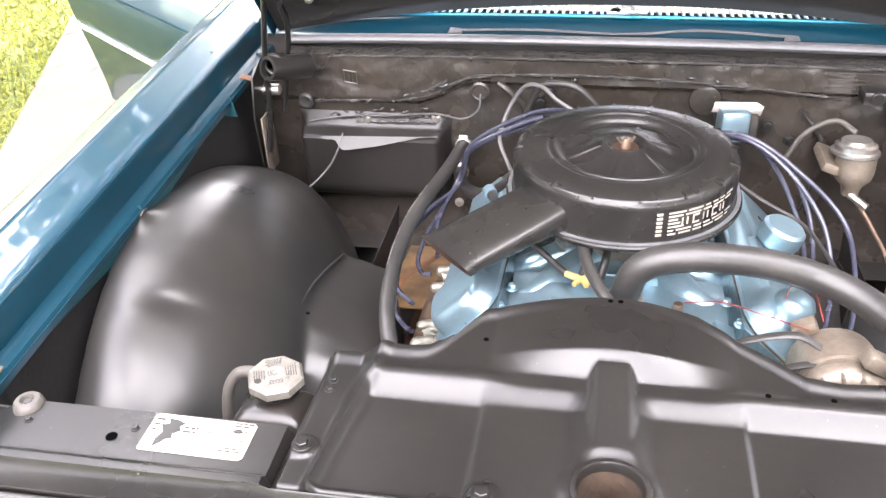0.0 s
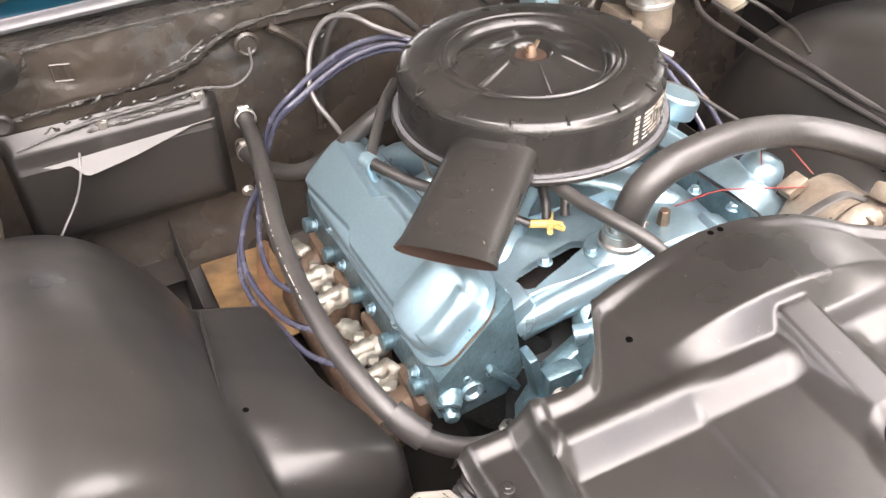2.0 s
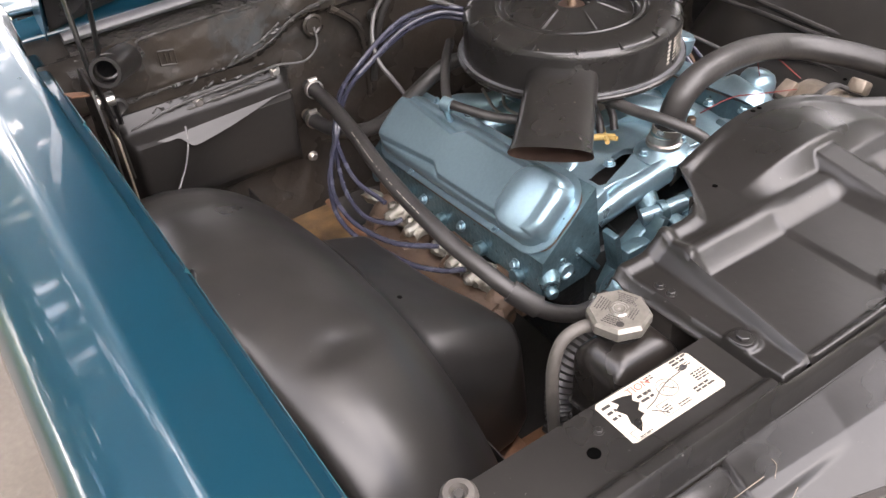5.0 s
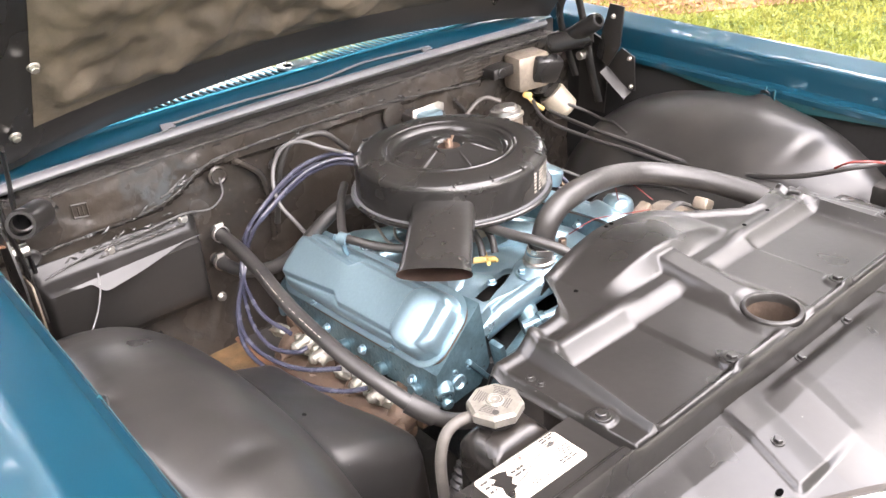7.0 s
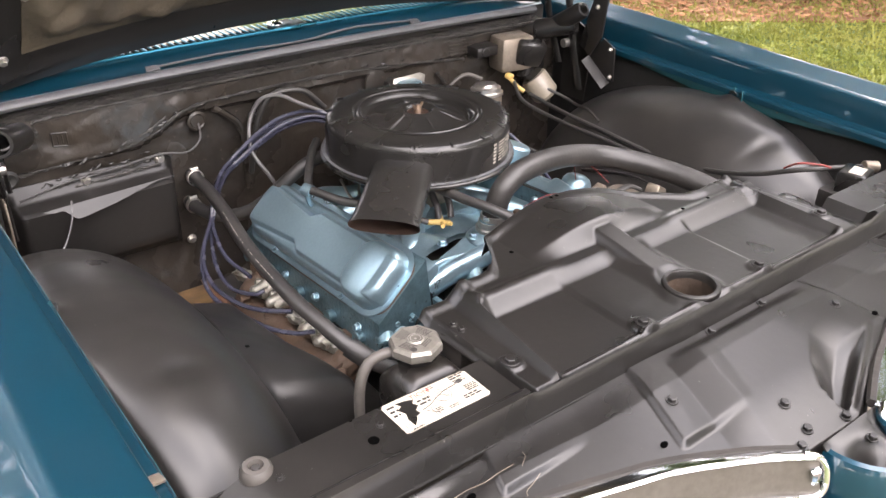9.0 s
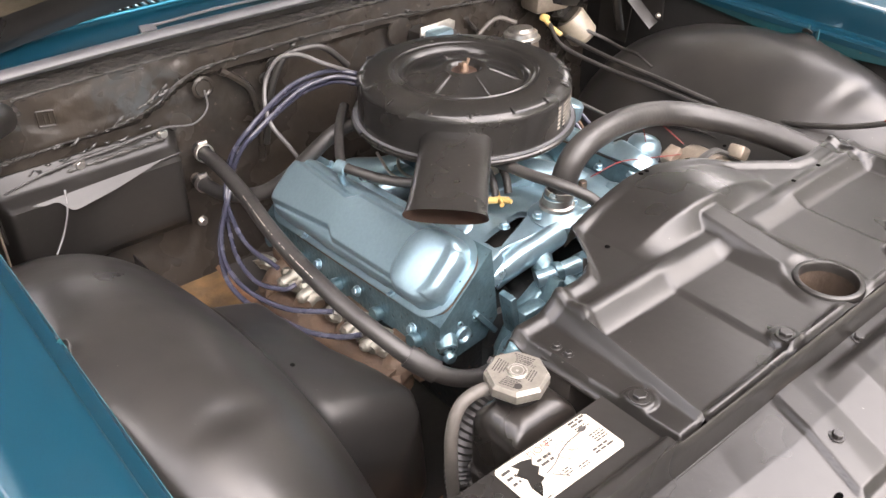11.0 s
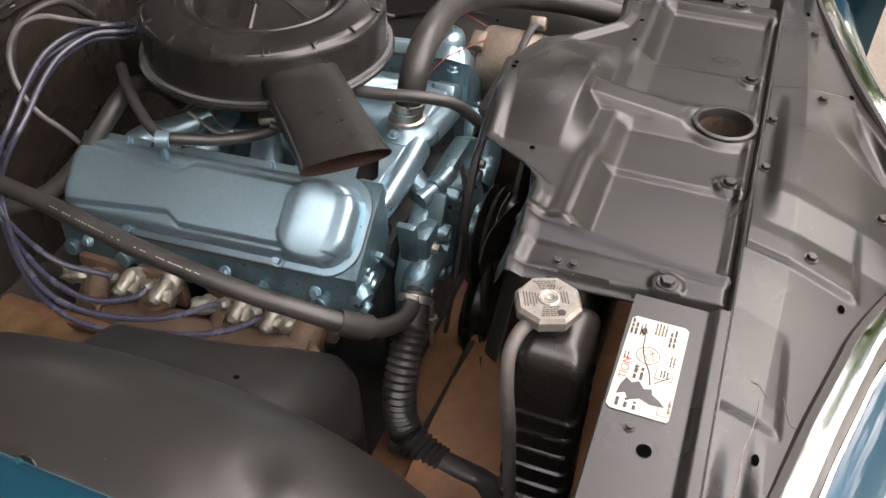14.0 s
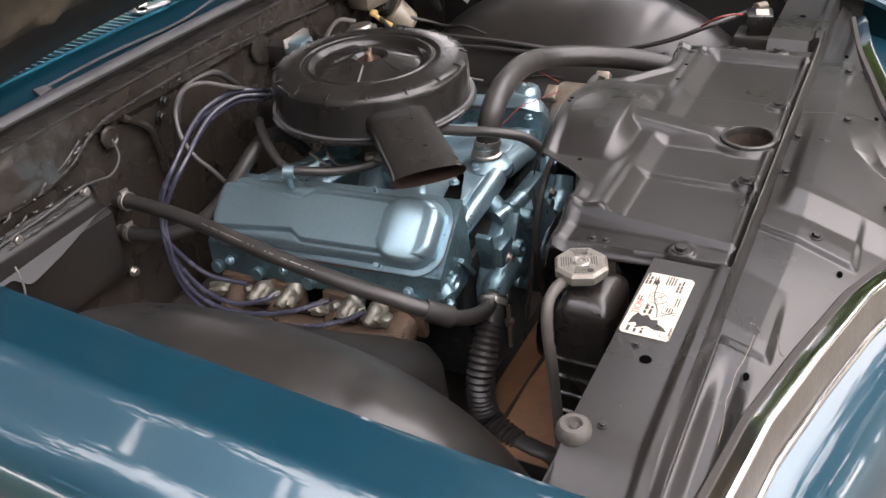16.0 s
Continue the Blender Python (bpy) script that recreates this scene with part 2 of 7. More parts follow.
def box(bm, c, s, bevel=0.0, rot=None, segs=2):
    """A box at c of size s, its edges rounded; rot: degrees about x, y, z."""
    r = bmesh.ops.create_cube(bm, size=1.0)
    vs = r["verts"]
    m = pose(*c, *(rot or (0, 0, 0))) @ Matrix.Diagonal((*s, 1))
    bmesh.ops.transform(bm, matrix=m, verts=vs)
    if bevel:
        es = list({e for v in vs for e in v.link_edges})
        bmesh.ops.bevel(bm, geom=es, offset=bevel, segments=segs, profile=0.5, affect="EDGES")
    return bm


def axis_frame(d):
    d = Vector(d).normalized()
    a = Vector((0, 0, 1)) if abs(d.z) < 0.9 else Vector((1, 0, 0))
    u = a.cross(d).normalized()
    return u, d.cross(u), d


def lathe(bm, base, d, prof, seg=24):
    """A turned body: prof is a list of (radius, height along d) from base; ends with radius 0 close it."""
    u, v, w = axis_frame(d)
    base = Vector(base)
    rings = []
    for r, h in prof:
        if r <= 1e-6:
            rings.append([bm.verts.new(base + w * h)])
        else:
            rings.append([bm.verts.new(base + w * h + (u * math.cos(2 * math.pi * i / seg) + v * math.sin(2 * math.pi * i / seg)) * r) for i in range(seg)])
    for a, b in zip(rings, rings[1:]):
        for i in range(seg):
            j = (i + 1) % seg
            if len(a) == 1 and len(b) > 1:
                bm.faces.new((a[0], b[i], b[j]))
            elif len(b) == 1 and len(a) > 1:
                bm.faces.new((a[i], b[0], a[j]))
            elif len(a) > 1:
                bm.faces.new((a[i], a[j], b[j], b[i]))
    return bm


def cyl(bm, p, q, r, r2=None, seg=20, rim=0.0):
    """A solid round bar from p to q with softened rims."""
    p, q = Vector(p), Vector(q)
    h = (q - p).length
    r2 = r if r2 is None else r2
    rim = rim or min(r, r2) * 0.12
    return lathe(bm, p, q - p, [(0, 0), (r - rim, 0), (r, rim), (r2, h - rim), (r2 - rim, h), (0, h)], seg)


def smooth_line(pts, n=6):
    """A smooth line through the points."""
    pts = [Vector(p) for p in pts]
    p = [pts[0] * 2 - pts[1], *pts, pts[-1] * 2 - pts[-2]]
    out = []
    for i in range(1, len(p) - 2):
        for k in range(n):
            t = k / n
            a, b, c, d = p[i - 1 : i + 3]
            out.append(0.5 * (2 * b + (c - a) * t + (2 * a - 5 * b + 4 * c - d) * t * t + (3 * b - a - 3 * c + d) * t ** 3))
    out.append(pts[-1])
    return out


def tube(bm, pts, r, seg=10, n=6, radius=None, flat=1.0, straight=False):
    """A tube along a smooth line; radius(i, count): its own thickness along the way; flat: squash."""
    line = [Vector(p) for p in pts] if straight else smooth_line(pts, n)
    u = None
    rings = []
    for i, c in enumerate(line):
        d = (line[min(i + 1, len(line) - 1)] - line[max(i - 1, 0)]).normalized()
        if u is None:
            u, v, _ = axis_frame(d)
        else:
            u = (u - d * u.dot(d)).normalized()
            v = d.cross(u)
        rr = radius(i, len(line)) if radius else r
        rings.append([bm.verts.new(c + (u * math.cos(2 * math.pi * k / seg) + v * math.sin(2 * math.pi * k / seg) * flat) * rr) for k in range(seg)])
    for a, b in zip(rings, rings[1:]):
        for k in range(seg):
            j = (k + 1) % seg
            bm.faces.new((a[k], a[j], b[j], b[k]))
    bm.faces.new(rings[0][::-1])
    bm.faces.new(rings[-1])
    return bm


def sheet(bm, fn, nu, nv, thick=0.002, back=None):
    """A pressed panel: fn(u, v) gives the face for u, v in 0..1; it gets a thickness downwards, or towards back."""
    down = Vector(back or (0, 0, -1)) * thick
    top = [[bm.verts.new(fn(i / nu, j / nv)) for j in range(nv + 1)] for i in range(nu + 1)]
    low = [[bm.verts.new(v.co + down) for v in row] for row in top]
    for i in range(nu):
        for j in range(nv):
            bm.faces.new((top[i][j], top[i + 1][j], top[i + 1][j + 1], top[i][j + 1]))
            bm.faces.new((low[i][j], low[i][j + 1], low[i + 1][j + 1], low[i + 1][j]))
    for i in range(nu):
        for j in (0, nv):
            bm.faces.new((top[i][j], top[i + 1][j], low[i + 1][j], low[i][j]))
    for j in range(nv):
        for i in (0, nu):
            bm.faces.new((top[i][j], top[i][j + 1], low[i][j + 1], low[i][j]))
    return bm


def solid(bm, fn, nu, nv, floor):
    """A solid body under the face fn(u, v), down to the height floor."""
    top = [[bm.verts.new(fn(i / nu, j / nv)) for j in range(nv + 1)] for i in range(nu + 1)]
    low = [[bm.verts.new((v.co.x, v.co.y, floor)) for v in row] for row in top]
    for i in range(nu):
        for j in range(nv):
            bm.faces.new((top[i][j], top[i + 1][j], top[i + 1][j + 1], top[i][j + 1]))
            bm.faces.new((low[i][j], low[i][j + 1], low[i + 1][j + 1], low[i + 1][j]))
    for i in range(nu):
        for j in (0, nv):
            bm.faces.new((top[i][j], top[i + 1][j], low[i + 1][j], low[i][j]))
    for j in range(nv):
        for i in (0, nu):
            bm.faces.new((top[i][j], top[i][j + 1], low[i][j + 1], low[i][j]))
    return bm


def prism(bm, poly, z0, z1, bevel=0.0, m=None):
    """A plate with the outline poly (x, y) from z0 to z1."""
    lo = [bm.verts.new((x, y, z0)) for x, y in poly]
    hi = [bm.verts.new((x, y, z1)) for x, y in poly]
    n = len(poly)
    fs = [bm.faces.new(lo[::-1]), bm.faces.new(hi)]
    fs += [bm.faces.new((lo[i], lo[(i + 1) % n], hi[(i + 1) % n], hi[i])) for i in range(n)]
    if bevel:
        es = list({e for f in fs[:2] for e in f.edges})
        bmesh.ops.bevel(bm, geom=es, offset=bevel, segments=2, profile=0.5, affect="EDGES")
    if m:
        bmesh.ops.transform(bm, matrix=m, verts=[v for v in bm.verts])
    return bm


def B():
    return bmesh.new()


def step(a, b, x):
    """0 below a, 1 above b, smooth between."""
    t = min(1.0, max(0.0, (x - a) / (b - a)))
    return t * t * (3 - 2 * t)


def ramp(a, b, x):
    """Straight from 0 at a to 1 at b."""
    return min(1.0, max(0.0, (x - a) / (b - a)))


def bump_box(x, y, x0, x1, y0, y1, s):
    """1 inside the rectangle, 0 outside, with sides s wide."""
    return step(x0 - s, x0, x) * (1 - step(x1, x1 + s, x)) * step(y0 - s, y0, y) * (1 - step(y1, y1 + s, y))


def along(pts, x):
    """Straight interpolation in a short table of (x, y)."""
    for (a, p), (b, q) in zip(pts, pts[1:]):
        if x <= b:
            return p + (q - p) * max(0.0, (x - a) / (b - a))
    return pts[-1][1]


def hex_bolt(r=0.009, h=0.007, washer=0.013):
    bm = B()
    lathe(bm, (0, 0, 0), (0, 0, 1), [(0, 0), (washer, 0), (washer, 0.0015), (washer * 0.95, 0.0022), (0, 0.0022)], 18)
    lathe(bm, (0, 0, 0.002), (0, 0, 1), [(r, 0), (r, h * 0.85), (r * 0.86, h), (0, h)], 6)
    return bm


BOLT_BLACK = mesh_of("bolt", hex_bolt(), SATIN, 25)
BOLT_BIG = mesh_of("bolt", hex_bolt(0.010, 0.008, 0.015), SATIN, 25)
BOLT_ZINC = mesh_of("bolt", hex_bolt(0.008, 0.008, 0.011), ZINC, 25)
BOLT_BLUE = mesh_of("bolt", hex_bolt(0.007, 0.007, 0.010), BLUE, 25)
# A shallow disc coloured as dark as a hole; nothing is cut.
HOLE_DISC = mesh_of("hole", lathe(B(), (0, 0, 0), (0, 0, 1), [(0.0, 0.0006), (0.0062, 0.0006), (0.0066, 0.0), (0.0, -0.0005)], 16), HOLE_SHADE)


# ---- the car: wings, wheelhouses, bulkhead, cowl, front ----
car = thing("car", (0, 0.2, 0.0), "teal old car with its hood raised and one door ajar", "car")


def fender_z(y, side=-1):
    return (0.055 if side < 0 else 0.018) * (y + 0.15)


FENDER = [(0.783, 0.872), (0.7835, 0.883), (0.787, 0.887), (0.804, 0.889), (0.8095, 0.893), (0.8128, 0.9405), (0.8145, 0.9448), (0.821, 0.9475), (0.850, 0.952), (0.882, 0.958), (0.894, 0.960), (0.902, 0.958), (0.928, 0.945), (0.963, 0.929), (0.990, 0.908), (1.003, 0.880), (1.010, 0.83), (1.008, 0.72), (0.995, 0.58), (0.98, 0.40)]


def fender(side, name):
    rows = FENDER

    def fn(u, v):
        k = u * (len(rows) - 1)
        i = min(int(k), len(rows) - 2)
        x = rows[i][0] + (rows[i + 1][0] - rows[i][0]) * (k - i)
        z = rows[i][1] + (rows[i + 1][1] - rows[i][1]) * (k - i)
        y = -0.98 + 1.72 * v
        nose = step(-0.70, -1.0, y)
        return V(side * (x - 0.05 * nose * step(0.8, 0.95, x)), y, z + fender_z(y, side) - 0.10 * nose * nose)

    return part(name, sheet(B(), fn, (len(rows) - 1) * 2, 40, 0.0025, (-side * 0.6, 0, -0.8)), TEAL, car, "glossy teal metallic front wing")


for side, tag in ((-1, "fender"), (1, "fender")):
    f = fender(side, tag)
    # inner flange under the lip, with its gusset
    bm = B()

    def flange(u, v, side=side):
        y = -0.62 + 1.0 * v
        x = 0.782 + 0.006 * u
        z = 0.882 + fender_z(y, side) - (0.008 + 0.034 * max(0.0, 1 - abs(y + 0.21) / 0.42)) * u
        return V(side * x, y, z)

    sheet(bm, flange, 6, 20, 0.002, (side, 0, -0.3))
    part("flange", bm, TEALD, f, "chipped teal inner flange")
    for yy in (-0.205, 0.20):
        part("gusset", prism(B(), [(0, 0), (0.07, 0), (0.01, 0.045)], -0.0015, 0.0015, 0, pose(side * 0.774, yy, 0.846 + fender_z(yy, side), 90, 0, 0 if side > 0 else 180)), TEALD, f)
    if side > 0:
        part("web", prism(B(), [(0, 0), (0.030, 0.004), (0.004, 0.040)], -0.0012, 0.0012, 0, pose(side * 0.776, -0.235, 0.850 + fender_z(-0.235, side), 90, 0, 60 if side > 0 else 120)), TEALD, f)
    part("clip", box(box(B(), (side * 0.797, -0.600, 0.893 + fender_z(-0.6, side)), (0.022, 0.016, 0.004), 0.001, (0, -side * 10, 8)), (side * 0.806, -0.600, 0.902 + fender_z(-0.6, side)), (0.004, 0.016, 0.020), 0.001, (0, side * 14, 8)), CAST, f, "dull steel spring clip")
    repeat("bolt", BOLT_BLACK, pose(side * 0.782, -0.205, 0.872 + fender_z(-0.205, side), 0, side * 60, 0), f)


def wheelhouse(side):
    """The rounded inner wing over the wheel, and the smaller bulge beside the engine."""
    yc, zc = -0.20, 0.42

    def drum(u, v):
        if u < 0.25:
            a = (1 - u / 0.25) * math.pi / 2
            x, drop = 0.735 + 0.052 * math.sin(a), 0.014 * (1 - math.cos(a))
        else:
            a = (u - 0.25) / 0.75 * math.pi / 2
            x, drop = 0.735 - 0.245 * math.sin(a), 0.35 * (1 - math.cos(a))
        ra, rz = 0.48 - drop * 0.9, 0.44 - drop
        th = math.pi * (0.0 + v * 1.0)
        c, s = math.cos(th), math.sin(th)
        e = 2 / 2.3
        ra *= 1.13 if c < 0 else 1.0
        y = yc - ra * math.copysign(abs(c) ** e, c)
        z = zc + rz * abs(s) ** e
        z += 0.0035 * noise.fractal(V(side * x * 7, y * 7, 1.7), 1.0, 2.0, 3)
        # pressed dent low on the front slope
        dx, dy = x - 0.675, y + 0.375
        z -= 0.008 * math.exp(-(dx * 0.8 - dy * 0.25) ** 2 / 0.0018 - (dy + 0.25 * dx) ** 2 / 0.00018)
        # small pinch where it meets the gusset
        z += 0.020 * math.exp(-((x - 0.775) ** 2) / 0.0005 - (y + 0.205) ** 2 / 0.0008)
        x += (0.016 * step(-0.36, -0.22, y) - 0.030 * step(-0.30, -0.56, y)) * step(0.62, 0.78, x)
        return V(side * x, y, z)


    def bulge(u, v):
        y = -0.345 + 0.385 * v
        edge = along([(-0.345, 0.530), (-0.328, 0.400), (-0.300, 0.346), (-0.265, 0.336), (-0.205, 0.362), (-0.140, 0.396), (-0.05, 0.412), (0.04, 0.424)], y)
        rim = along([(-0.345, 0.45), (-0.325, 0.53), (-0.300, 0.560), (-0.265, 0.585), (-0.205, 0.600), (-0.140, 0.615), (0.04, 0.620)], y)
        seam = along([(-0.345, 0.50), (-0.325, 0.60), (-0.290, 0.655), (-0.22, 0.694), (-0.12, 0.704), (0.04, 0.665)], y)
        q = 0.003 * noise.fractal(V(side * u * 2, y * 9, 3), 1.0, 2.0, 3)
        if u < 0.7:
            k = u / 0.7
            return V(side * (0.570 + (edge - 0.570) * k), y, seam + (rim - seam) * k ** 1.3 + q)
        k = (u - 0.7) / 0.3
        return V(side * (edge - 0.012 * k), y, rim + (0.41 - rim) * k + q * (1 - k))

    bm = solid(B(), drum, 60, 90, 0.36)
    solid(bm, bulge, 30, 44, 0.38)
    w = part("wheelhouse", bm, WELL, car, "satin black inner wing dome over the wheel", 180)
    melt = w.modifiers.new("melt", "REMESH")
    melt.mode, melt.voxel_size, melt.use_smooth_shade = "VOXEL", 0.0065, True
    soft = w.modifiers.new("soft", "SMOOTH")
    soft.factor, soft.iterations = 0.5, 10
    # skirt that closes the bay below the domes
    def skirt(u, v):
        return V(side * (0.50 + 0.04 * math.sin(v * math.pi) * 0 + 0.02 * u), -0.72 + 1.12 * v, 0.56 - 0.42 * u)

    part("skirt", sheet(B(), skirt, 4, 12, 0.002, (side, 0, 0)), DARK, w)
    # Apron and front baffle take a near-black colour for the unlit gap.
    part("apron", sheet(B(), lambda u, v: V(side * 0.800, -0.80 + 1.26 * v, 0.868 + fender_z(-0.80 + 1.26 * v, side) - 0.55 * u), 3, 12, 0.002, (side, 0, 0)), VOID_SHADE, w)
    part("corner_panel", sheet(B(), lambda u, v: V(side * (0.50 + 0.30 * u), 0.30 + 0.11 * v, 0.50 - 0.02 * v), 3, 3, 0.002), DARK, w)
    part("front_baffle", sheet(B(), lambda u, v: V(side * (0.47 + 0.33 * u), -0.650, 0.86 - 0.6 * v), 3, 3, 0.003, (0, -1, 0)), VOID_SHADE, w)
    part("seam_rim", tube(B(), [(side * x, y, z) for x, y, z in ((0.519, 0.010, 0.668), (0.524, -0.070, 0.690), (0.529, -0.139, 0.702), (0.533, -0.200, 0.700), (0.534, -0.250, 0.684))], 0.0030, 7, 6), WELL, w, "folded edge of the side bulge")
    repeat("hole", HOLE_DISC, Matrix.Translation((side * 0.512, -0.223, 0.7035)) @ pose(0, 0, 0, 0, -side * 12, 0) @ Matrix.Diagonal((0.6, 0.6, 1, 1)), w)
    return w


wheelhouse(-1)
wheelhouse(1)


# bulkhead
def wall(u, v):
    x, z = -0.80 + 1.6 * u, 0.30 + 0.625 * v
    y = 0.415
    y -= 0.012 * step(0.815 + 0.05 * step(-0.45, -0.30, x), 0.825 + 0.05 * step(-0.45, -0.30, x), z) * (1 - step(0.35, 0.55, x) * 0.5)
    y += 0.006 * noise.noise(V(x * 9, 0, z * 9)) + 0.0035 * noise.fractal(V(x * 22, 3, z * 26), 1.0, 2.0, 3)
    y -= 0.03 * step(0.56, 0.42, z)
    return V(x, y, z)


firewall = part("firewall", sheet(B(), wall, 220, 90, 0.004, (0, 1, 0)), BLACK, car, "black painted pressed steel bulkhead with seam sealer")


def shelf_lip(u, v):
    x = -0.74 + 1.48 * u
    y = 0.405 + 0.05 * v
    z = 0.918 + 0.004 * math.sin(v * math.pi) + 0.012 * v + 0.004 * noise.noise(V(x * 5, v, 0))
    return V(x, y, z)


part("bulkhead_flange", sheet(B(), shelf_lip, 60, 6, 0.003), GLOSS, car, "shiny black top flange")
part("corner_shelf", sheet(B(), lambda u, v: V(-0.757 + 0.125 * u, 0.378 + 0.10 * v - 0.012 * u, 0.903 + 0.006 * noise.fractal(V(u * 2.2, v * 2.2, 5), 1.0, 2.0, 3) + 0.012 * step(0.86, 1.0, u)), 30, 24, 0.004), GLOSS, firewall, "glossy black dented corner shelf")
part("drip_edge", tube(B(), [(-0.635, 0.404, 0.919), (-0.60, 0.402, 0.925), (-0.4, 0.401, 0.929), (0, 0.400, 0.931), (0.4, 0.401, 0.929), (0.70, 0.403, 0.924)], 0.0032, 7, 8), GLOSS, firewall, "glossy rolled edge")
# ragged sealer beads and pressed ridges
for pts, r in (
    ([(-0.69, 0.408, 0.815), (-0.60, 0.405, 0.822), (-0.48, 0.403, 0.828), (-0.40, 0.40, 0.845), (-0.34, 0.398, 0.880), (-0.27, 0.398, 0.893), (-0.10, 0.398, 0.897), (0.05, 0.398, 0.895), (0.22, 0.398, 0.885), (0.36, 0.40, 0.872), (0.45, 0.405, 0.862)], 0.0035),
    ([(-0.69, 0.402, 0.771), (-0.60, 0.396, 0.783), (-0.557, 0.396, 0.790), (-0.47, 0.395, 0.790), (-0.40, 0.391, 0.802), (-0.372, 0.39, 0.795)], 0.004),
    ([(-0.68, 0.398, 0.765), (-0.56, 0.392, 0.775), (-0.40, 0.388, 0.782)], 0.004),
    ([(-0.48, 0.404, 0.838), (-0.42, 0.402, 0.850), (-0.37, 0.40, 0.878)], 0.003),
    ([(0.40, 0.41, 0.60), (0.42, 0.40, 0.75), (0.36, 0.40, 0.84)], 0.005),
):
    rnd = random.Random(len(pts))
    part("seam_sealer", tube(B(), pts, r, 7, 8, radius=lambda i, n, r=r, rnd=rnd: r * (0.5 + 1.0 * rnd.random())), GLOSS, firewall)
rnd = random.Random(31)
for x0, z0, x1, z1, n in ((-0.69, 0.818, -0.46, 0.832, 9), (-0.42, 0.842, -0.33, 0.888, 7), (-0.66, 0.790, -0.40, 0.806, 10), (-0.30, 0.897, 0.30, 0.890, 9), (-0.68, 0.772, -0.42, 0.786, 8)):
    for k in range(n):
        q = (k + rnd.random()) / n
        x, z, l, a = x0 + (x1 - x0) * q, z0 + (z1 - z0) * q + rnd.uniform(-0.007, 0.007), rnd.uniform(0.008, 0.026), math.atan2(z1 - z0, x1 - x0) + rnd.uniform(-0.5, 0.5)
        dx, dz = l * math.cos(a) / 2, l * math.sin(a) / 2
        part("sealer_smear", tube(B(), [(x - dx, 0.402, z - dz), (x, 0.3985, z + rnd.uniform(-0.002, 0.002)), (x + dx, 0.402, z + dz)], 0.002, 6, 4, radius=lambda i, n, w=rnd.uniform(0.0012, 0.0026): w * (0.4 + math.sin(math.pi * i / n))), GLOSS, firewall)
# pressed swage beside the heater hose
part("swage", tube(B(), [(-0.262, 0.403, 0.875), (-0.235, 0.40, 0.855), (-0.205, 0.40, 0.82), (-0.195, 0.40, 0.75), (-0.195, 0.405, 0.66)], 0.008, 8, 8), BLACK, firewall)
part("grommet", lathe(B(), (-0.302, 0.404, 0.853), (0, -1, 0), [(0, 0), (0.022, 0), (0.022, 0.004), (0.017, 0.006), (0.014, 0.003), (0, 0.004)], 24), BLACK, firewall, "round painted-over plug")
part("grommet", lathe(B(), (0.17, 0.404, 0.85), (0, -1, 0), [(0, 0), (0.034, 0), (0.032, 0.004), (0.024, 0.006), (0, 0.006)], 24), BLACK, firewall, "rusty round plug")
part("bushing", lathe(B(), (-0.697, 0.402, 0.818), (0, -1, 0), [(0, 0), (0.018, 0), (0.018, 0.005), (0.013, 0.008), (0.006, 0.006), (0, 0.006)], 20), RUBBER, firewall)
bm = B()
for a, b in (((-0.603, 0.893), (-0.575, 0.889)), ((-0.575, 0.889), (-0.575, 0.862)), ((-0.575, 0.862), (-0.603, 0.866)), ((-0.603, 0.866), (-0.603, 0.893)), ((-0.592, 0.868), (-0.592, 0.886)), ((-0.584, 0.886), (-0.584, 0.868))):
    tube(bm, [(a[0], 0.401, a[1]), (b[0], 0.401, b[1])], 0.0018, 6, 2)
part("stamping", bm, BLACK, firewall, "raised square inspection stamp")
bm = B()
for i in range(4):
    box(bm, (0.44, 0.400, 0.905 - i * 0.009), (0.085 - 0.01 * (i % 2), 0.002, 0.004), 0.0005)
for z in (0.914, 0.868):
    box(bm, (0.44, 0.401, z), (0.10, 0.002, 0.0015), 0.0004)
part("data_plate", bm, BLACK, firewall, "painted-over data plate with raised lines")
for x, z in ((-0.557, 0.781), (-0.399, 0.790), (-0.352, 0.579)):
    repeat("bolt", BOLT_ZINC, pose(x, 0.396, z, 90, 0, 0), firewall)
for x, z in ((0.49, 0.88), (0.30, 0.80), (0.255, 0.83), (-0.15, 0.86), (-0.17, 0.835), (0.35, 0.77)):
    repeat("bolt", BOLT_BLACK, pose(x, 0.402, z, 90, 0, 0), firewall)


# cowl with two air grilles
def cowl_front(u, v):
    x = -0.80 + 1.6 * u
    y = 0.450 + 0.062 * v
    return V(x, y, 0.955 + 0.030 * step(0, 1, v) - 0.012 * (abs(x) / 0.8) ** 3 * v)


def cowl_back(u, v):
    x = -0.88 + 1.76 * u
    y = 0.575 + 0.27 * v
    return V(x, y, 0.995 + 0.03 * math.sin(v * 1.4) - 0.012 * (abs(x) / 0.8) ** 3)


cowl = part("cowl_panel", sheet(B(), cowl_front, 60, 8, 0.0025), TEAL, car, "teal cowl panel with two slotted air grilles")
part("cowl_rear", sheet(B(), cowl_back, 60, 10, 0.0025), TEAL, cowl)
for c, q in (((0, 0.5435, 0.988), (0.058, 0.066, 0.006)), ((-0.69, 0.5435, 0.982), (0.22, 0.066, 0.006)), ((0.69, 0.5435, 0.982), (0.22, 0.066, 0.006)), ((0, 0.528, 0.9915), (0.085, 0.045, 0.007))):
    part("cowl_bridge", box(B(), c, q, 0.002), TEAL, cowl)
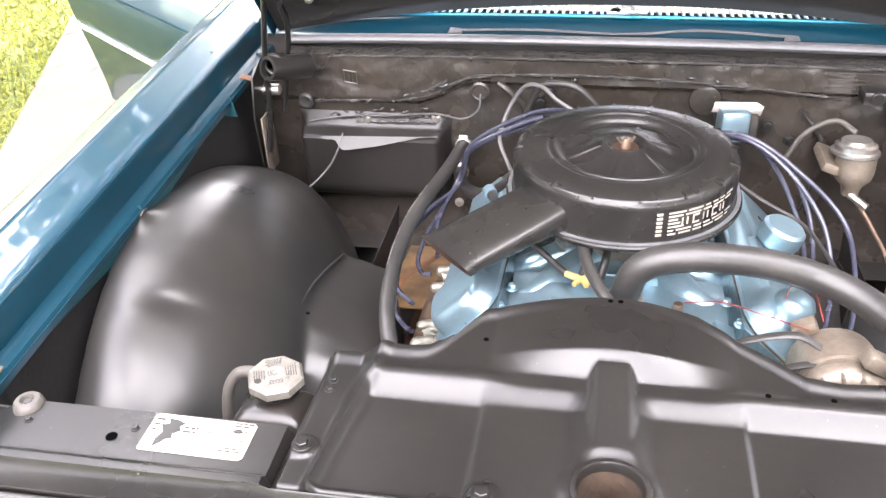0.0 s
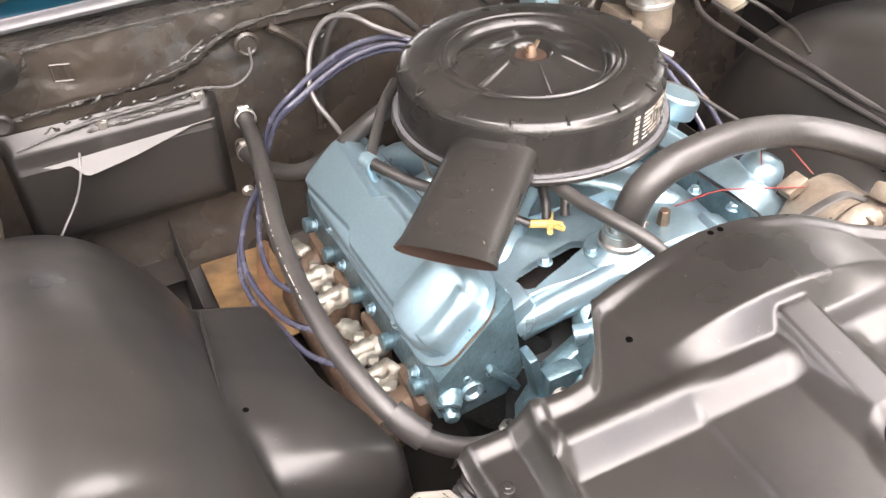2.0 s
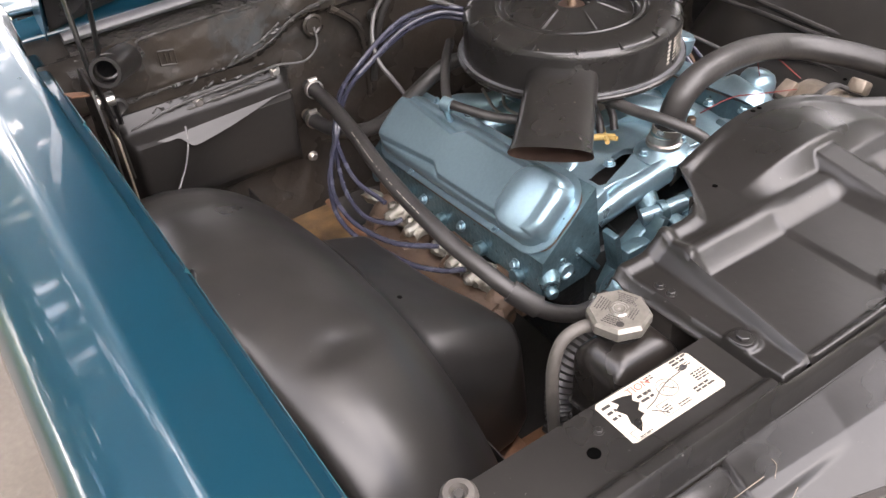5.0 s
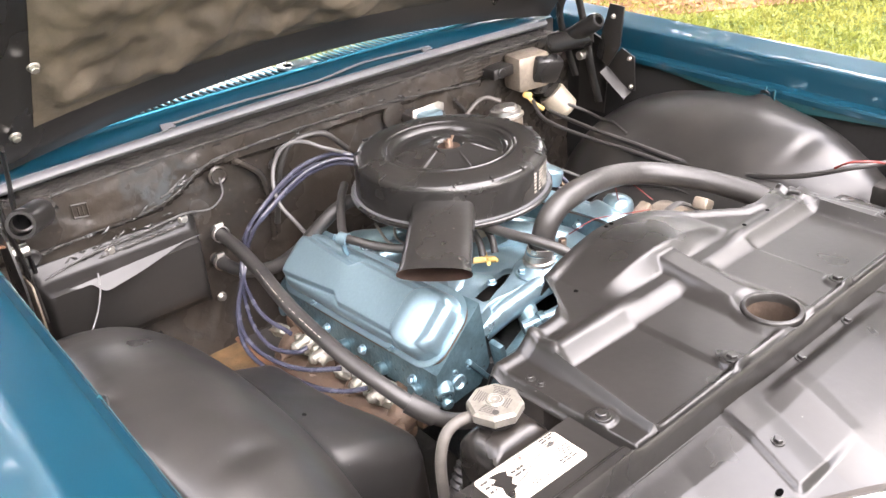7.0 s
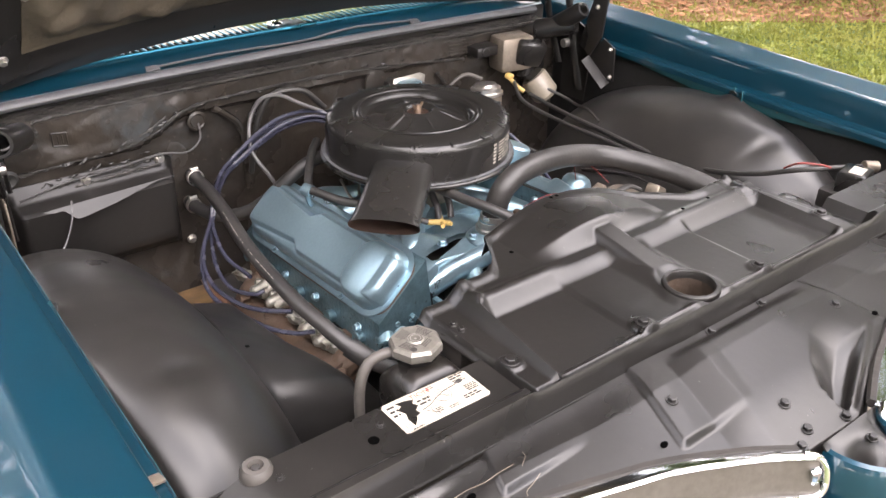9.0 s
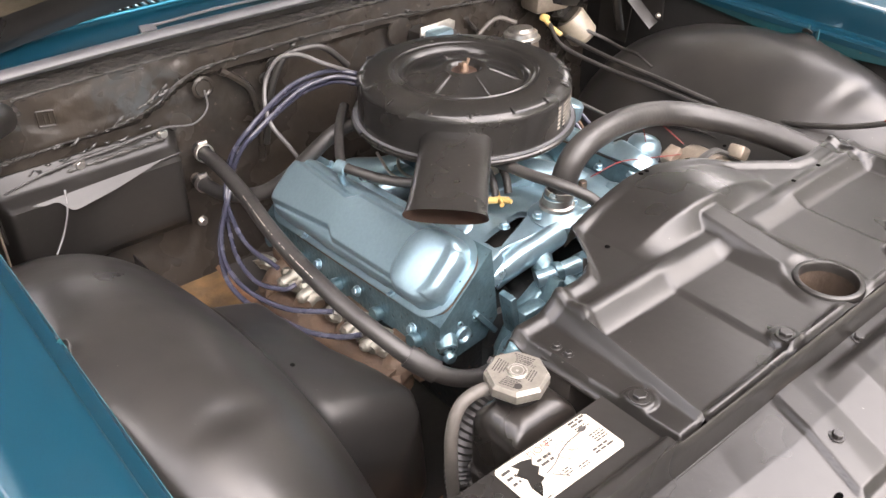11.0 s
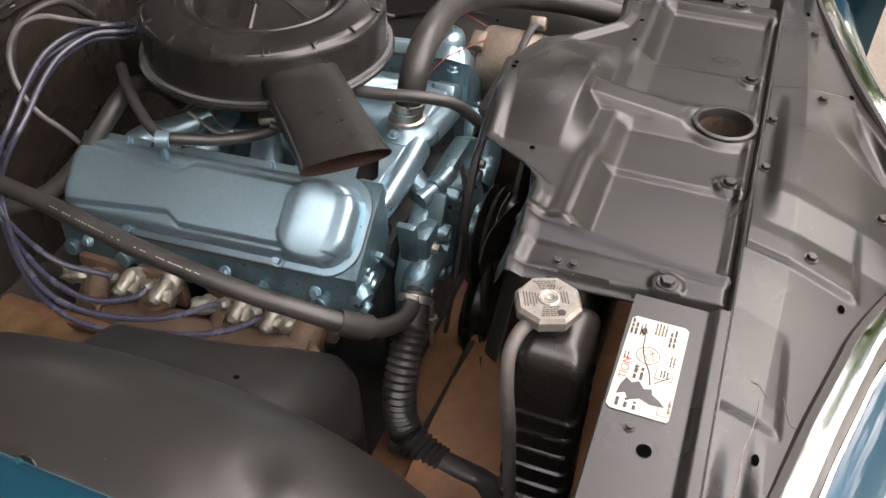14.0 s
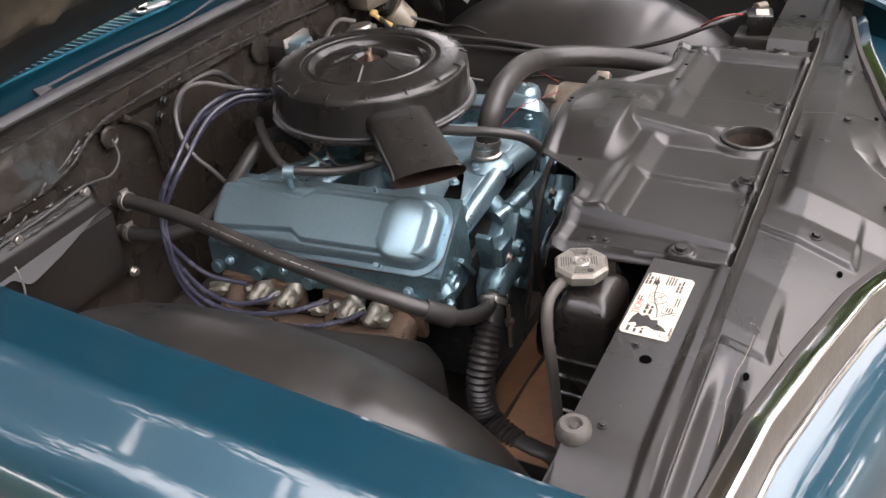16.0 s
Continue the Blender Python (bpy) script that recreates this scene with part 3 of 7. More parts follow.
part("air_duct", sheet(B(), lambda u, v: V(-0.79 + 1.58 * u, 0.503 + 0.080 * v, 0.976 - 0.13 * math.sin(v * math.pi) ** 0.6), 8, 10, 0.002), DARK, cowl)
part("plenum_wall", sheet(B(), lambda u, v: V(-0.80 + 1.6 * u, 0.472, 0.50 + 0.455 * v), 8, 6, 0.003, (0, 1, 0)), DARK, cowl)
# Slats get the lighter teal, which carries their sky reflection in its colour.
SLAT = mesh_of("slat", box(B(), (0, 0, 0), (0.0070, 0.070, 0.0045), 0.0012, (0, 12, 0)), TEAL_SKYLIT)
for s in (-1, 1):
    for i in range(33):
        repeat("slat", SLAT, pose(s * (0.036 + i * 0.0165), 0.5435, 0.9875 - 0.012 * ((0.036 + i * 0.0165) / 0.8) ** 3), cowl)
part("grille_lip", tube(B(), [(-0.60, 0.509, 0.983), (-0.3, 0.509, 0.988), (-0.05, 0.507, 0.9895), (0.0, 0.503, 0.990), (0.05, 0.507, 0.9895), (0.3, 0.509, 0.988), (0.60, 0.509, 0.983)], 0.0040, 8, 6), TEAL_SKYLIT, cowl, "teal rolled edge below the air grilles, lightened for sky reflection")
part("washer_nozzle", lathe(B(), (-0.025, 0.532, 0.9955), (0, -0.2, 1), [(0, 0), (0.014, 0), (0.013, 0.004), (0.008, 0.007), (0, 0.0075)], 16), CHROME, cowl, "small bright washer nozzle")
part("weatherstrip", tube(B(), [(-0.74, 0.449, 0.944), (-0.5, 0.447, 0.951), (-0.2, 0.446, 0.955), (0.2, 0.446, 0.955), (0.5, 0.447, 0.951), (0.74, 0.449, 0.944)], 0.0135, 10, 8, flat=0.75), STRIPR, cowl, "grey rubber hood seal")
part("washer_tube", tube(B(), [(-0.36, 0.465, 0.967), (-0.2, 0.462, 0.972), (0, 0.460, 0.968), (0.15, 0.468, 0.976), (0.33, 0.466, 0.968)], 0.0026, 7, 8), STRIPR, cowl)
for x in (-0.362, 0.330):
    bm = B()
    prism(bm, [(-0.016, -0.010), (0.016, -0.006), (0.013, 0.008), (-0.012, 0.011)], 0, 0.006, 0.001, pose(x, 0.462, 0.962, 20, 0, 0))
    part("clip", bm, STRIPR, cowl, "pale seal clip")


# radiator support and front panel
def support(u, v):
    x = -0.80 + 1.6 * u
    y = -0.652 - 0.105 * v
    z = 0.876 + 0.008 * step(0.72, 0.82, v) - 0.042 * step(0.92, 0.985, v)
    z -= 0.035 * step(0.69, 0.80, abs(x))
    z -= 0.030 * (1 - step(0.398, 0.406, abs(x - 0.028))) * step(0.95, 0.80, v)
    return V(x, y, z)


bm = sheet(B(), support, 160, 60, 0.003)
bmesh.ops.delete(bm, geom=[f for f in bm.faces if math.hypot(f.calc_center_median().x + 0.013, f.calc_center_median().y + 0.700) < 0.041], context="FACES")
support_bar = part("radiator_support", bm, SATIN, car, "satin black radiator support bar")
part("support_web", sheet(B(), lambda u, v: V(-0.80 + 1.6 * u, -0.655, 0.872 - 0.035 * step(0.69, 0.80, abs(-0.80 + 1.6 * u)) - 0.045 * (1 - step(0.398, 0.420, abs(-0.828 + 1.6 * u))) - 0.45 * v), 80, 4, 0.003, (0, -1, 0)), DARK, support_bar)
for x, y in ((-0.577, -0.697), (0.577, -0.697)):
    repeat("hole", HOLE_DISC, pose(x, y, 0.877) @ Matrix.Diagonal((1.05, 1.05, 1, 1)), support_bar)
for x, y in ((-0.556, -0.680), (0.556, -0.680), (-0.690, -0.685), (0.690, -0.685)):
    repeat("bolt", BOLT_BLACK, pose(x, y, 0.8765) @ Matrix.Diagonal((0.42, 0.42, 0.4, 1)), support_bar)


def front_edge(x):
    return along([(-0.833, -0.775), (-0.733, -0.785), (-0.576, -0.808), (-0.443, -0.842), (-0.30, -0.884), (-0.17, -0.945), (-0.125, -0.974), (-0.11, -0.981), (0.0, -0.984), (0.03, -0.974), (0.107, -0.936), (0.249, -0.886), (0.369, -0.856), (0.55, -0.812), (0.72, -0.785), (0.82, -0.775)], x)


def strip(a, d, a0, top, low, end):
    """A raised strip that runs aslant over the panel: a sharp outer wall, a soft inner side, a short rounded end."""
    k = a - a0 - 0.30 * d
    w = top + (low - top) * ramp(0.0, end, d)
    return step(0.0035, -0.0035, k) * ramp(-w - 0.11, -w + 0.004, k) * step(end + 0.005, end - 0.006, d)


def front_z(x, y):
    d = max(0.0, -0.757 - y)
    a = abs(x + 0.013)
    far = step(0.2, 0.5, a)
    # two bands with a soft crease between them
    z = 0.842 - 0.008 * far - 0.035 * d - 0.16 * max(0.0, d - 0.050 + 0.012 * far)
    # the centre field stands up and falls away aslant to the strips
    k = a - 0.086 - 0.26 * (d - 0.02)
    z += 0.0115 * (1 - (ramp(0.0, 0.060, k) if x < 0 else step(-0.04, 0.13, k))) * step(0.008, 0.030, d) * (1 - step(0.12, 0.24, d))
    z += (0.0065 if x < 0 else 0.0025) * strip(a, d, 0.199, 0.040, 0.032, 0.128)
    z += 0.0060 * strip(a, d, 0.450, 0.036, 0.028, 0.058)
    # bowl between the centre field and the rib along the front on the far side
    s, n = 0.916 * (x + 0.005) + 0.401 * (y + 0.965), -0.401 * (x + 0.005) + 0.916 * (y + 0.965)
    if 0.0 < s < 0.23 and -0.02 < n < 0.09:
        r = n / max(0.004, along([(0.0, 0.012), (0.022, 0.044), (0.057, 0.062), (0.116, 0.074), (0.17, 0.066), (0.23, 0.05)], s))
        z -= 0.024 * step(0.0, 0.22, r) * (0.55 + 0.45 * r) * (1 - ramp(0.45, 1.0, r)) * (1 - step(0.04, 0.20, s)) * step(0.0, 0.012, s)
        z += 0.0035 * step(-0.010, -0.001, n) * (1 - step(-0.001, 0.009, n)) * step(0.0, 0.02, s) * (1 - step(0.19, 0.225, s))
    z -= 0.010 * step(0.0, 0.02, d) * step(0.45, 0.60, a) * (1 - step(0.03, 0.05, d))
    return z


def front_panel_fn(u, v):
    x = -0.79 + 1.58 * u
    y = -0.7565 + (front_edge(x) + 0.7565) * v
    return V(x, y, front_z(x, y) - 0.012 * step(0.965, 1.0, v))


front_panel = part("front_panel", sheet(B(), front_panel_fn, 560, 84, 0.002), SATIN, car, "satin black filler panel behind the grilles with bolts and scratches", 50)
for x, y in ((-0.040, -0.764), (0.084, -0.764), (-0.209, -0.830), (0.177, -0.830), (-0.081, -0.913), (-0.016, -0.966), (-0.086, -0.952), (-0.116, -0.964), (0.40, -0.81)):
    repeat("bolt", BOLT_BLACK, Matrix.Translation((x, y, front_z(x, y))) @ pose(0, 0, 0, 6, 0, 0) @ Matrix.Diagonal((0.66, 0.66, 0.7, 1)), front_panel)
# Flat disc painted with the shade of a slot; the panel stays whole.
SLOT_DISC = mesh_of("slot", lathe(B(), (0, 0, 0), (0, 0, 1), [(0.0, 0.0016), (0.0075, 0.0012), (0.008, 0.0), (0.0, -0.0005)], 16), HOLE_SHADE)
for x, y in ((-0.514, -0.797), (-0.268, -0.869), (0.220, -0.873), (0.49, -0.797)):
    repeat("slot", SLOT_DISC, Matrix.Translation((x, y, front_z(x, y) + 0.001)) @ pose(0, 0, 0, 20, 0, 0) @ Matrix.Diagonal((0.78, 0.5, 1, 1)), front_panel)
# scratches through the paint
rnd = random.Random(5)
for x0, y0, k, dx, dy in ((-0.62, -0.790, 9, 0.020, -0.001), (-0.46, -0.835, 5, 0.007, 0.006), (-0.44, -0.800, 4, 0.005, 0.004)):
    pts, x, y = [], x0, y0
    for i in range(k):
        pts.append((x, y, front_z(x, y) + 0.0004))
        x, y = x + dx + rnd.uniform(-0.006, 0.006), y + dy + rnd.uniform(-0.004, 0.004)
    part("scratch", tube(B(), pts, 0.0004, 5, 4), CAST, front_panel)

# chrome grille surrounds, one each side of the nose
def brow(a, s):
    """The line along which a grille surround runs, a metres from the middle on side s."""
    x = -0.013 + s * a
    return V(x, front_edge(x) - 0.008, 0.834 - 0.008 * step(0.25, 0.10, a))


FROM = {-1: 0.118, 1: 0.034}
for s in (-1, 1):
    surround = part("grille_surround", sheet(B(), lambda u, v, s=s: brow(FROM[s] + (0.742 - FROM[s]) * u, s) + V(0, 0.002 - 0.021 * v, 0.002 - 0.0048 * (1 - v) ** 1.3 - 0.005 * step(0.90, 1.06, v)), 80, 14, 0.003), CHROME, car, "bright chrome grille surround")
    a0 = FROM[s]
    run = [a0 + 0.006 + (0.735 - a0) * k / 14 for k in range(15)]
    part("trim_lip", tube(B(), [brow(a, s) + V(0, -0.0190, -0.002) for a in run], 0.0019, 6, 4), CHROME, surround)
    # Black tube added to draw the dark gap behind the surround.
    part("gap_shade", tube(B(), [brow(a, s) + V(0, 0.006, -0.0075) for a in run], 0.0075, 6, 4), DARK, surround)
    part("end_loop", tube(B(), [brow(a0 + 0.010, s) + V(0, -0.008, -0.002), brow(a0 - 0.004, s) + V(0, -0.011, -0.006), brow(a0 - 0.010, s) + V(0, -0.018, -0.020), brow(a0 - 0.006, s) + V(0, -0.026, -0.042), brow(a0 + 0.006, s) + V(0, -0.031, -0.054), brow(a0 + 0.026, s) + V(0, -0.033, -0.055)], 0.0055, 10, 6), CHROME, surround)
    part("end_block", box(B(), brow(a0 + 0.004, s) + V(0, -0.022, -0.030), (0.014, 0.012, 0.036), 0.004, (12, s * 14, s * 28)), CHROME, surround, "bright faceted end piece")
    part(
        "grille_recess",
        sheet(B(), lambda u, v, s=s, a0=a0: brow(a0 + (0.742 - a0) * u, s) + V(0, -0.018 - 0.012 * v, -0.006 - 0.046 * v), 60, 4, 0.003),
        TAUPE, surround, "taupe dusty grille recess",
    )
    part("lower_trim", tube(B(), [brow(a + 0.004, s) + V(0, -0.033, -0.0545) for a in run], 0.0036, 6, 4), CHROME, surround)
    part(
        "lower_nose",
        sheet(B(), lambda u, v, s=s, a0=a0: brow(a0 - 0.006 + (0.80 - a0) * u, s) + V(0, -0.034 - 0.11 * math.sin(v * 1.5), -0.058 + 0.008 * math.sin(v * 3) - 0.03 * v - 0.15 * v * v), 30, 10, 0.003),
        TEAL, car, "teal nose below the grille",
    )
# hollow pointed nose between the grilles: a teal rim round a black filler
RIM = [(-0.100, -0.986), (-0.101, -1.008), (-0.090, -1.040), (-0.064, -1.066), (-0.034, -1.072), (-0.012, -1.052), (0.000, -1.020), (0.012, -0.998), (0.026, -0.984)]
RIM = [(p.x, p.y) for p in smooth_line([V(x, y, 0) for x, y in RIM], 5)]


def nose_wall(u, v):
    x, y = RIM[min(len(RIM) - 1, int(round(u * (len(RIM) - 1))))]
    cx, cy = -0.050, -0.985
    out = V(x - cx, y - cy, 0).normalized()
    lift = 0.004 * math.sin(math.pi * u)
    prof = [(-0.007, -0.022), (-0.006, -0.003), (-0.002, 0.0005), (0.004, -0.002), (0.008, -0.012), (0.016, -0.050), (0.020, -0.12)]
    o, h = along([(k / 6, p[0]) for k, p in enumerate(prof)], v), along([(k / 6, p[1]) for k, p in enumerate(prof)], v)
    return V(x, y, 0.818 + lift + h) + out * o


part("nose", sheet(B(), nose_wall, len(RIM) - 1, 12, 0.003), TEAL, car, "teal pointed nose with a rolled rim")


def hollow(u, v):
    x0, y0 = -0.106 + 0.126 * u, -0.984
    x1, y1 = RIM[int(round(4 + u * (len(RIM) - 9)))]
    x, y = x0 + (x1 - x0) * v, y0 + (y1 - y0) * v
    pit = math.exp(-((x + 0.062) / 0.030) ** 2 - ((y + 1.036) / 0.020) ** 2)
    return V(x, y, 0.824 - 0.020 * v - 0.036 * pit)


filler = part("nose_filler", sheet(B(), hollow, len(RIM) - 9, 20, 0.003), SATIN, car, "satin black hollow filler behind the nose")
repeat("bolt", BOLT_BLACK, pose(-0.036, -1.012, 0.817, 8, 0, 0) @ Matrix.Diagonal((0.6, 0.6, 0.7, 1)), filler)
part("plug", lathe(B(), (-0.030, -1.058, 0.806), (0, 0, 1), [(0, 0.012), (0.008, 0.011), (0.011, 0.006), (0.012, 0.0), (0, 0)], 16), RUBBER2, filler, "grey rubber plug")


# ---- chassis under the engine ----
chassis = thing("chassis_frame", (0, -0.1, 0.0), "rusty brown car frame rails and crossmember", "car frame")
for s in (-1, 1):
    part("rail", box(B(), (s * 0.40, -0.1, 0.30), (0.09, 1.5, 0.12), 0.012), RUST, chassis)
    part("leg", box(B(), (s * 0.40, -0.1, 0.12), (0.07, 0.5, 0.24), 0.01), DARK, chassis)
part("crossmember", box(B(), (0, -0.46, 0.36), (0.86, 0.16, 0.10), 0.015), OCHRE, chassis)
part("splash_pan", sheet(B(), lambda u, v: V(-0.52 + 1.04 * u, -0.70 + 0.40 * v, 0.335 + 0.012 * math.sin(v * 9)), 12, 12, 0.003), OCHRE, chassis, "ochre-brown dirty splash pan")
part("under_tray", sheet(B(), lambda u, v: V(-0.80 + 1.6 * u, -0.75 + 1.3 * v, 0.225 + 0.01 * noise.noise(V(u * 9, v * 9, 0))), 12, 12, 0.003), DARK, chassis)
part("sheet_plate", sheet(B(), lambda u, v: V(-0.47 + 0.13 * u, 0.08 + 0.30 * v, 0.46 + 0.04 * (1 - v) + 0.01 * noise.noise(V(u * 4, v * 6, 0))), 4, 6, 0.003), TANPLATE, chassis, "ochre stained steel plate")
part("strap", tube(B(), [(-0.357, 0.335, 0.50), (-0.39, 0.19, 0.545), (-0.422, 0.045, 0.588), (-0.43, -0.02, 0.56)], 0.011, 6, 4, flat=0.45), OCHRE, chassis, "bent rust-coloured strap")
part("toe_panel", sheet(B(), lambda u, v: V(-0.80 + 1.6 * u, 0.40 - 0.28 * v, 0.46 - 0.20 * v + 0.01 * noise.noise(V(u * 12, v * 6, 0))), 24, 8, 0.003), DARK, chassis)

for pts in (((-0.086, -0.39, 0.40), (-0.183, -0.386, 0.395), (-0.32, -0.378, 0.39)), ((-0.118, -0.413, 0.40), (-0.36, -0.507, 0.39)), ((-0.325, -0.335, 0.39), (-0.294, -0.473, 0.39))):
    part("brace_rod", tube(B(), pts, 0.011, 8, 4), DARK, chassis, "dirty dark brace rod")
# rusty tab at the back of the wing and a teal tab with its bolt at the front
part("tab", prism(B(), [(-0.018, -0.012), (0.016, -0.014), (0.020, 0.010), (-0.012, 0.015)], 0, 0.003, 0.0008, pose(-0.772, 0.275, 0.918, 0, 20, 25)), RUST, car, "rusty bent tab")
part("tab", prism(B(), [(-0.022, -0.018), (0.020, -0.020), (0.022, 0.016), (-0.02, 0.018)], 0, 0.003, 0.0008, pose(-0.800, -0.735, 0.862, 0, -12, 0)), TEALD, car, "chipped teal tab")
repeat("bolt", BOLT_BLACK, pose(-0.800, -0.735, 0.866, 0, -12, 0), car)

# rubber hood stops
PADM = lathe(B(), (0, 0, 0), (0, 0, 1), [(0, 0), (0.0165, 0), (0.0185, 0.004), (0.019, 0.009), (0.0175, 0.016), (0.0145, 0.0195), (0.009, 0.0200), (0.007, 0.0145), (0, 0.0135)], 24)
pad_mesh = mesh_of("pad", PADM, RUBBER2)
for s in (-1, 1):
    p = thing("hood_stop", (s * 0.705, -0.660, 0.868), "round grey rubber hood stop on the radiator support", "rubber bumper", "hood stops")
    o = repeat("pad", pad_mesh, pose(s * 0.705, -0.660, 0.8645), p)
    part("screw", cyl(B(), (s * 0.705, -0.660, 0.875), (s * 0.705, -0.660, 0.882), 0.005), RUBBER, p)


# ---- cover over the radiator ----
def rear_edge(x):
    if x < 0:
        return along([(-0.42, -0.495), (-0.262, -0.496), (-0.240, -0.492), (-0.224, -0.476), (-0.186, -0.416), (-0.174, -0.407), (-0.158, -0.404), (-0.09, -0.394), (-0.03, -0.386), (0.0, -0.386)], x)
    return along([(0.0, -0.386), (0.03, -0.390), (0.09, -0.405), (0.125, -0.425), (0.17, -0.462), (0.21, -0.495), (0.25, -0.502), (0.36, -0.492), (0.43, -0.490)], x)


CX = -0.013


def cover_z(x, y):
    d = x - CX
    a = abs(d)
    z = 0.885
    back = ramp(-0.735, -0.500, y)
    wide = 0.317 - 0.030 * back if d < 0 else 0.345
    # the deep front fields, split by ribs and a centre bar
    front = 0.5 * step(-0.556, -0.586, y) + 0.5 * ramp(-0.558, -0.584, y)
    bar = 1 - (0.5 * ramp(0.018, 0.050, a) + 0.5 * step(0.018, 0.050, a))
    field = (1 - bar) * (1 - step(wide - 0.010, wide + 0.002, a))
    z -= 0.012 * front * field
    z += 0.0045 * math.exp(-((y + 0.549) / 0.011) ** 2) * step(0.10, 0.16, a) * field
    z -= 0.0045 * step(0.146, 0.153, a) * front * field
    z += 0.007 * step(-0.728, -0.737, y) * field
    # low dome over the fan that ends in a slanted front face
    w = max(0.0, 1 - a / 0.150)
    arc = max(0.0, 1 - (a / 0.150) ** 2)
    z += 0.026 * arc * (0.8 * ramp(-0.536, -0.508, y) + 0.2 * step(-0.542, -0.502, y)) * (1 - 0.20 * step(-0.48, -0.39, y))
    # the centre bar falls from the dome to the collar
    z = max(z, 0.855 + (0.030 + 0.016 * ramp(-0.640, -0.525, y)) * bar)
    # side rails: a lip, a wall that deepens to the back, a flange and a turned-down rim
    z += 0.0050 * step(wide - 0.018, wide - 0.006, a) * (1 - step(wide - 0.002, wide + 0.006, a)) * (0.5 + 0.5 * back)
    z -= (0.008 + 0.012 * back) * ramp(wide, wide + 0.008 + 0.016 * back, a)
    z -= 0.014 * step(wide + 0.046, wide + 0.058, a) if d > 0 else 0.014 * step(0.350, 0.359, a)
    # rolled rear edge
    z += 0.006 * (1 - step(0.016, 0.034, rear_edge(x) - y)) * (1 - w) - 0.024 * step(0.011, 0.0, rear_edge(x) - y)
    # latch collar
    q = math.hypot(d, y + 0.700)
    k = 1 - step(0.042, 0.060, q)
    z = z * (1 - k) + 0.879 * k
    # bolt seats
    for bx, by in ((-0.132, -0.722), (0.139, -0.722), (-0.341, -0.680), (0.380, -0.682)):
        z += 0.004 * (1 - step(0.015, 0.021, math.hypot(d - bx, y - by)))
    return z


def cover_fn(u, v):
    y0 = -0.744
    x = -0.374 + 0.792 * u
    y = y0 + (rear_edge(x) - y0) * v
    # the near rail runs slightly aslant, and so do the rows of faces there
    x += 0.030 * (ramp(-0.735, -0.500, y) - 0.5) * step(0.0, 0.04, u) * step(0.40, 0.14, u)
    return V(x, y, cover_z(x, y) - 0.006 * step(0.02, 0.0, v))


cover = thing("radiator_cover", (0, -0.70, 0.876), "satin black pressed steel cover bolted over the radiator", "engine cover")
bm = sheet(B(), cover_fn, 240, 130, 0.0025)
# the round latch opening goes right through
kill = [f for f in bm.faces if math.hypot(f.calc_center_median().x - CX, f.calc_center_median().y + 0.700) < 0.036 and f.normal is not None]
bmesh.ops.delete(bm, geom=kill, context="FACES")
part("panel", bm, SATIN, cover, "", 50)
part("shroud_skirt", sheet(B(), lambda u, v: V(-0.16 + 0.30 * u, rear_edge(-0.16 + 0.30 * u) + 0.002 + 0.008 * v, cover_z(-0.16 + 0.30 * u, rear_edge(-0.16 + 0.30 * u)) - 0.001 - 0.030 * v), 60, 6, 0.002, (0, -1, 0)), SATIN, cover)
part("latch_collar", lathe(B(), (CX, -0.700, 0.862), (0, 0, 1), [(0.0345, 0), (0.0350, 0.0185), (0.0365, 0.0212), (0.0395, 0.0216), (0.0425, 0.0200), (0.0440, 0.016), (0.0440, 0.010)], 40), SATIN, cover, "rounded latch opening rim")
part("latch_well", lathe(B(), (CX, -0.700, 0.665), (0, 0, 1), [(0, 0), (0.033, 0), (0.034, 0.100), (0.0345, 0.205)], 32), SHADED_RUST, cover, "rusty well under the latch hole, coloured darker for its shade")
for bx, by in ((-0.145, -0.722), (0.126, -0.722), (-0.354, -0.680), (0.367, -0.682)):
    repeat("bolt", BOLT_BIG, pose(bx, by, cover_z(bx, by) + 0.0005) @ Matrix.Diagonal((0.8, 0.8, 0.6, 1)), cover)
for hx, hy in ((-0.172, -0.478), (0.163, -0.543), (0.235, -0.541), (-0.018, -0.405), (-0.005, -0.405)):
    repeat("hole", HOLE_DISC, pose(hx, hy, cover_z(hx, hy) + 0.0008) @ Matrix.Diagonal((0.55, 0.55, 1, 1)), cover)
for hx, hy in ((-0.352, -0.560), (-0.352, -0.578)):
    repeat("rivet", BOLT_BLACK, pose(hx, hy, cover_z(hx, hy)) @ Matrix.Diagonal((0.5, 0.5, 0.5, 1)), cover)

# printed label, partly torn
label = thing("warning_label", (-0.483, -0.690, 0.8765), "white printed caution sticker, torn, on the radiator support", "sticker")
poly = [(-0.546, -0.716), (-0.542, -0.718), (-0.424, -0.719), (-0.420, -0.715), (-0.420, -0.666), (-0.424, -0.662), (-0.542, -0.660), (-0.546, -0.664)]
part("paper", prism(B(), poly, 0.8766, 0.8772), WHITE, label)
poly = [(-0.530, -0.712), (-0.522, -0.704), (-0.519, -0.699), (-0.512, -0.697), (-0.514, -0.690), (-0.506, -0.684), (-0.510, -0.678), (-0.505, -0.672), (-0.515, -0.668), (-0.528, -0.666), (-0.524, -0.674), (-0.532, -0.678), (-0.527, -0.688), (-0.531, -0.698)]
part("tear", prism(B(), poly, 0.8771, 0.8776), SATIN, label, "torn patch baring black paint")


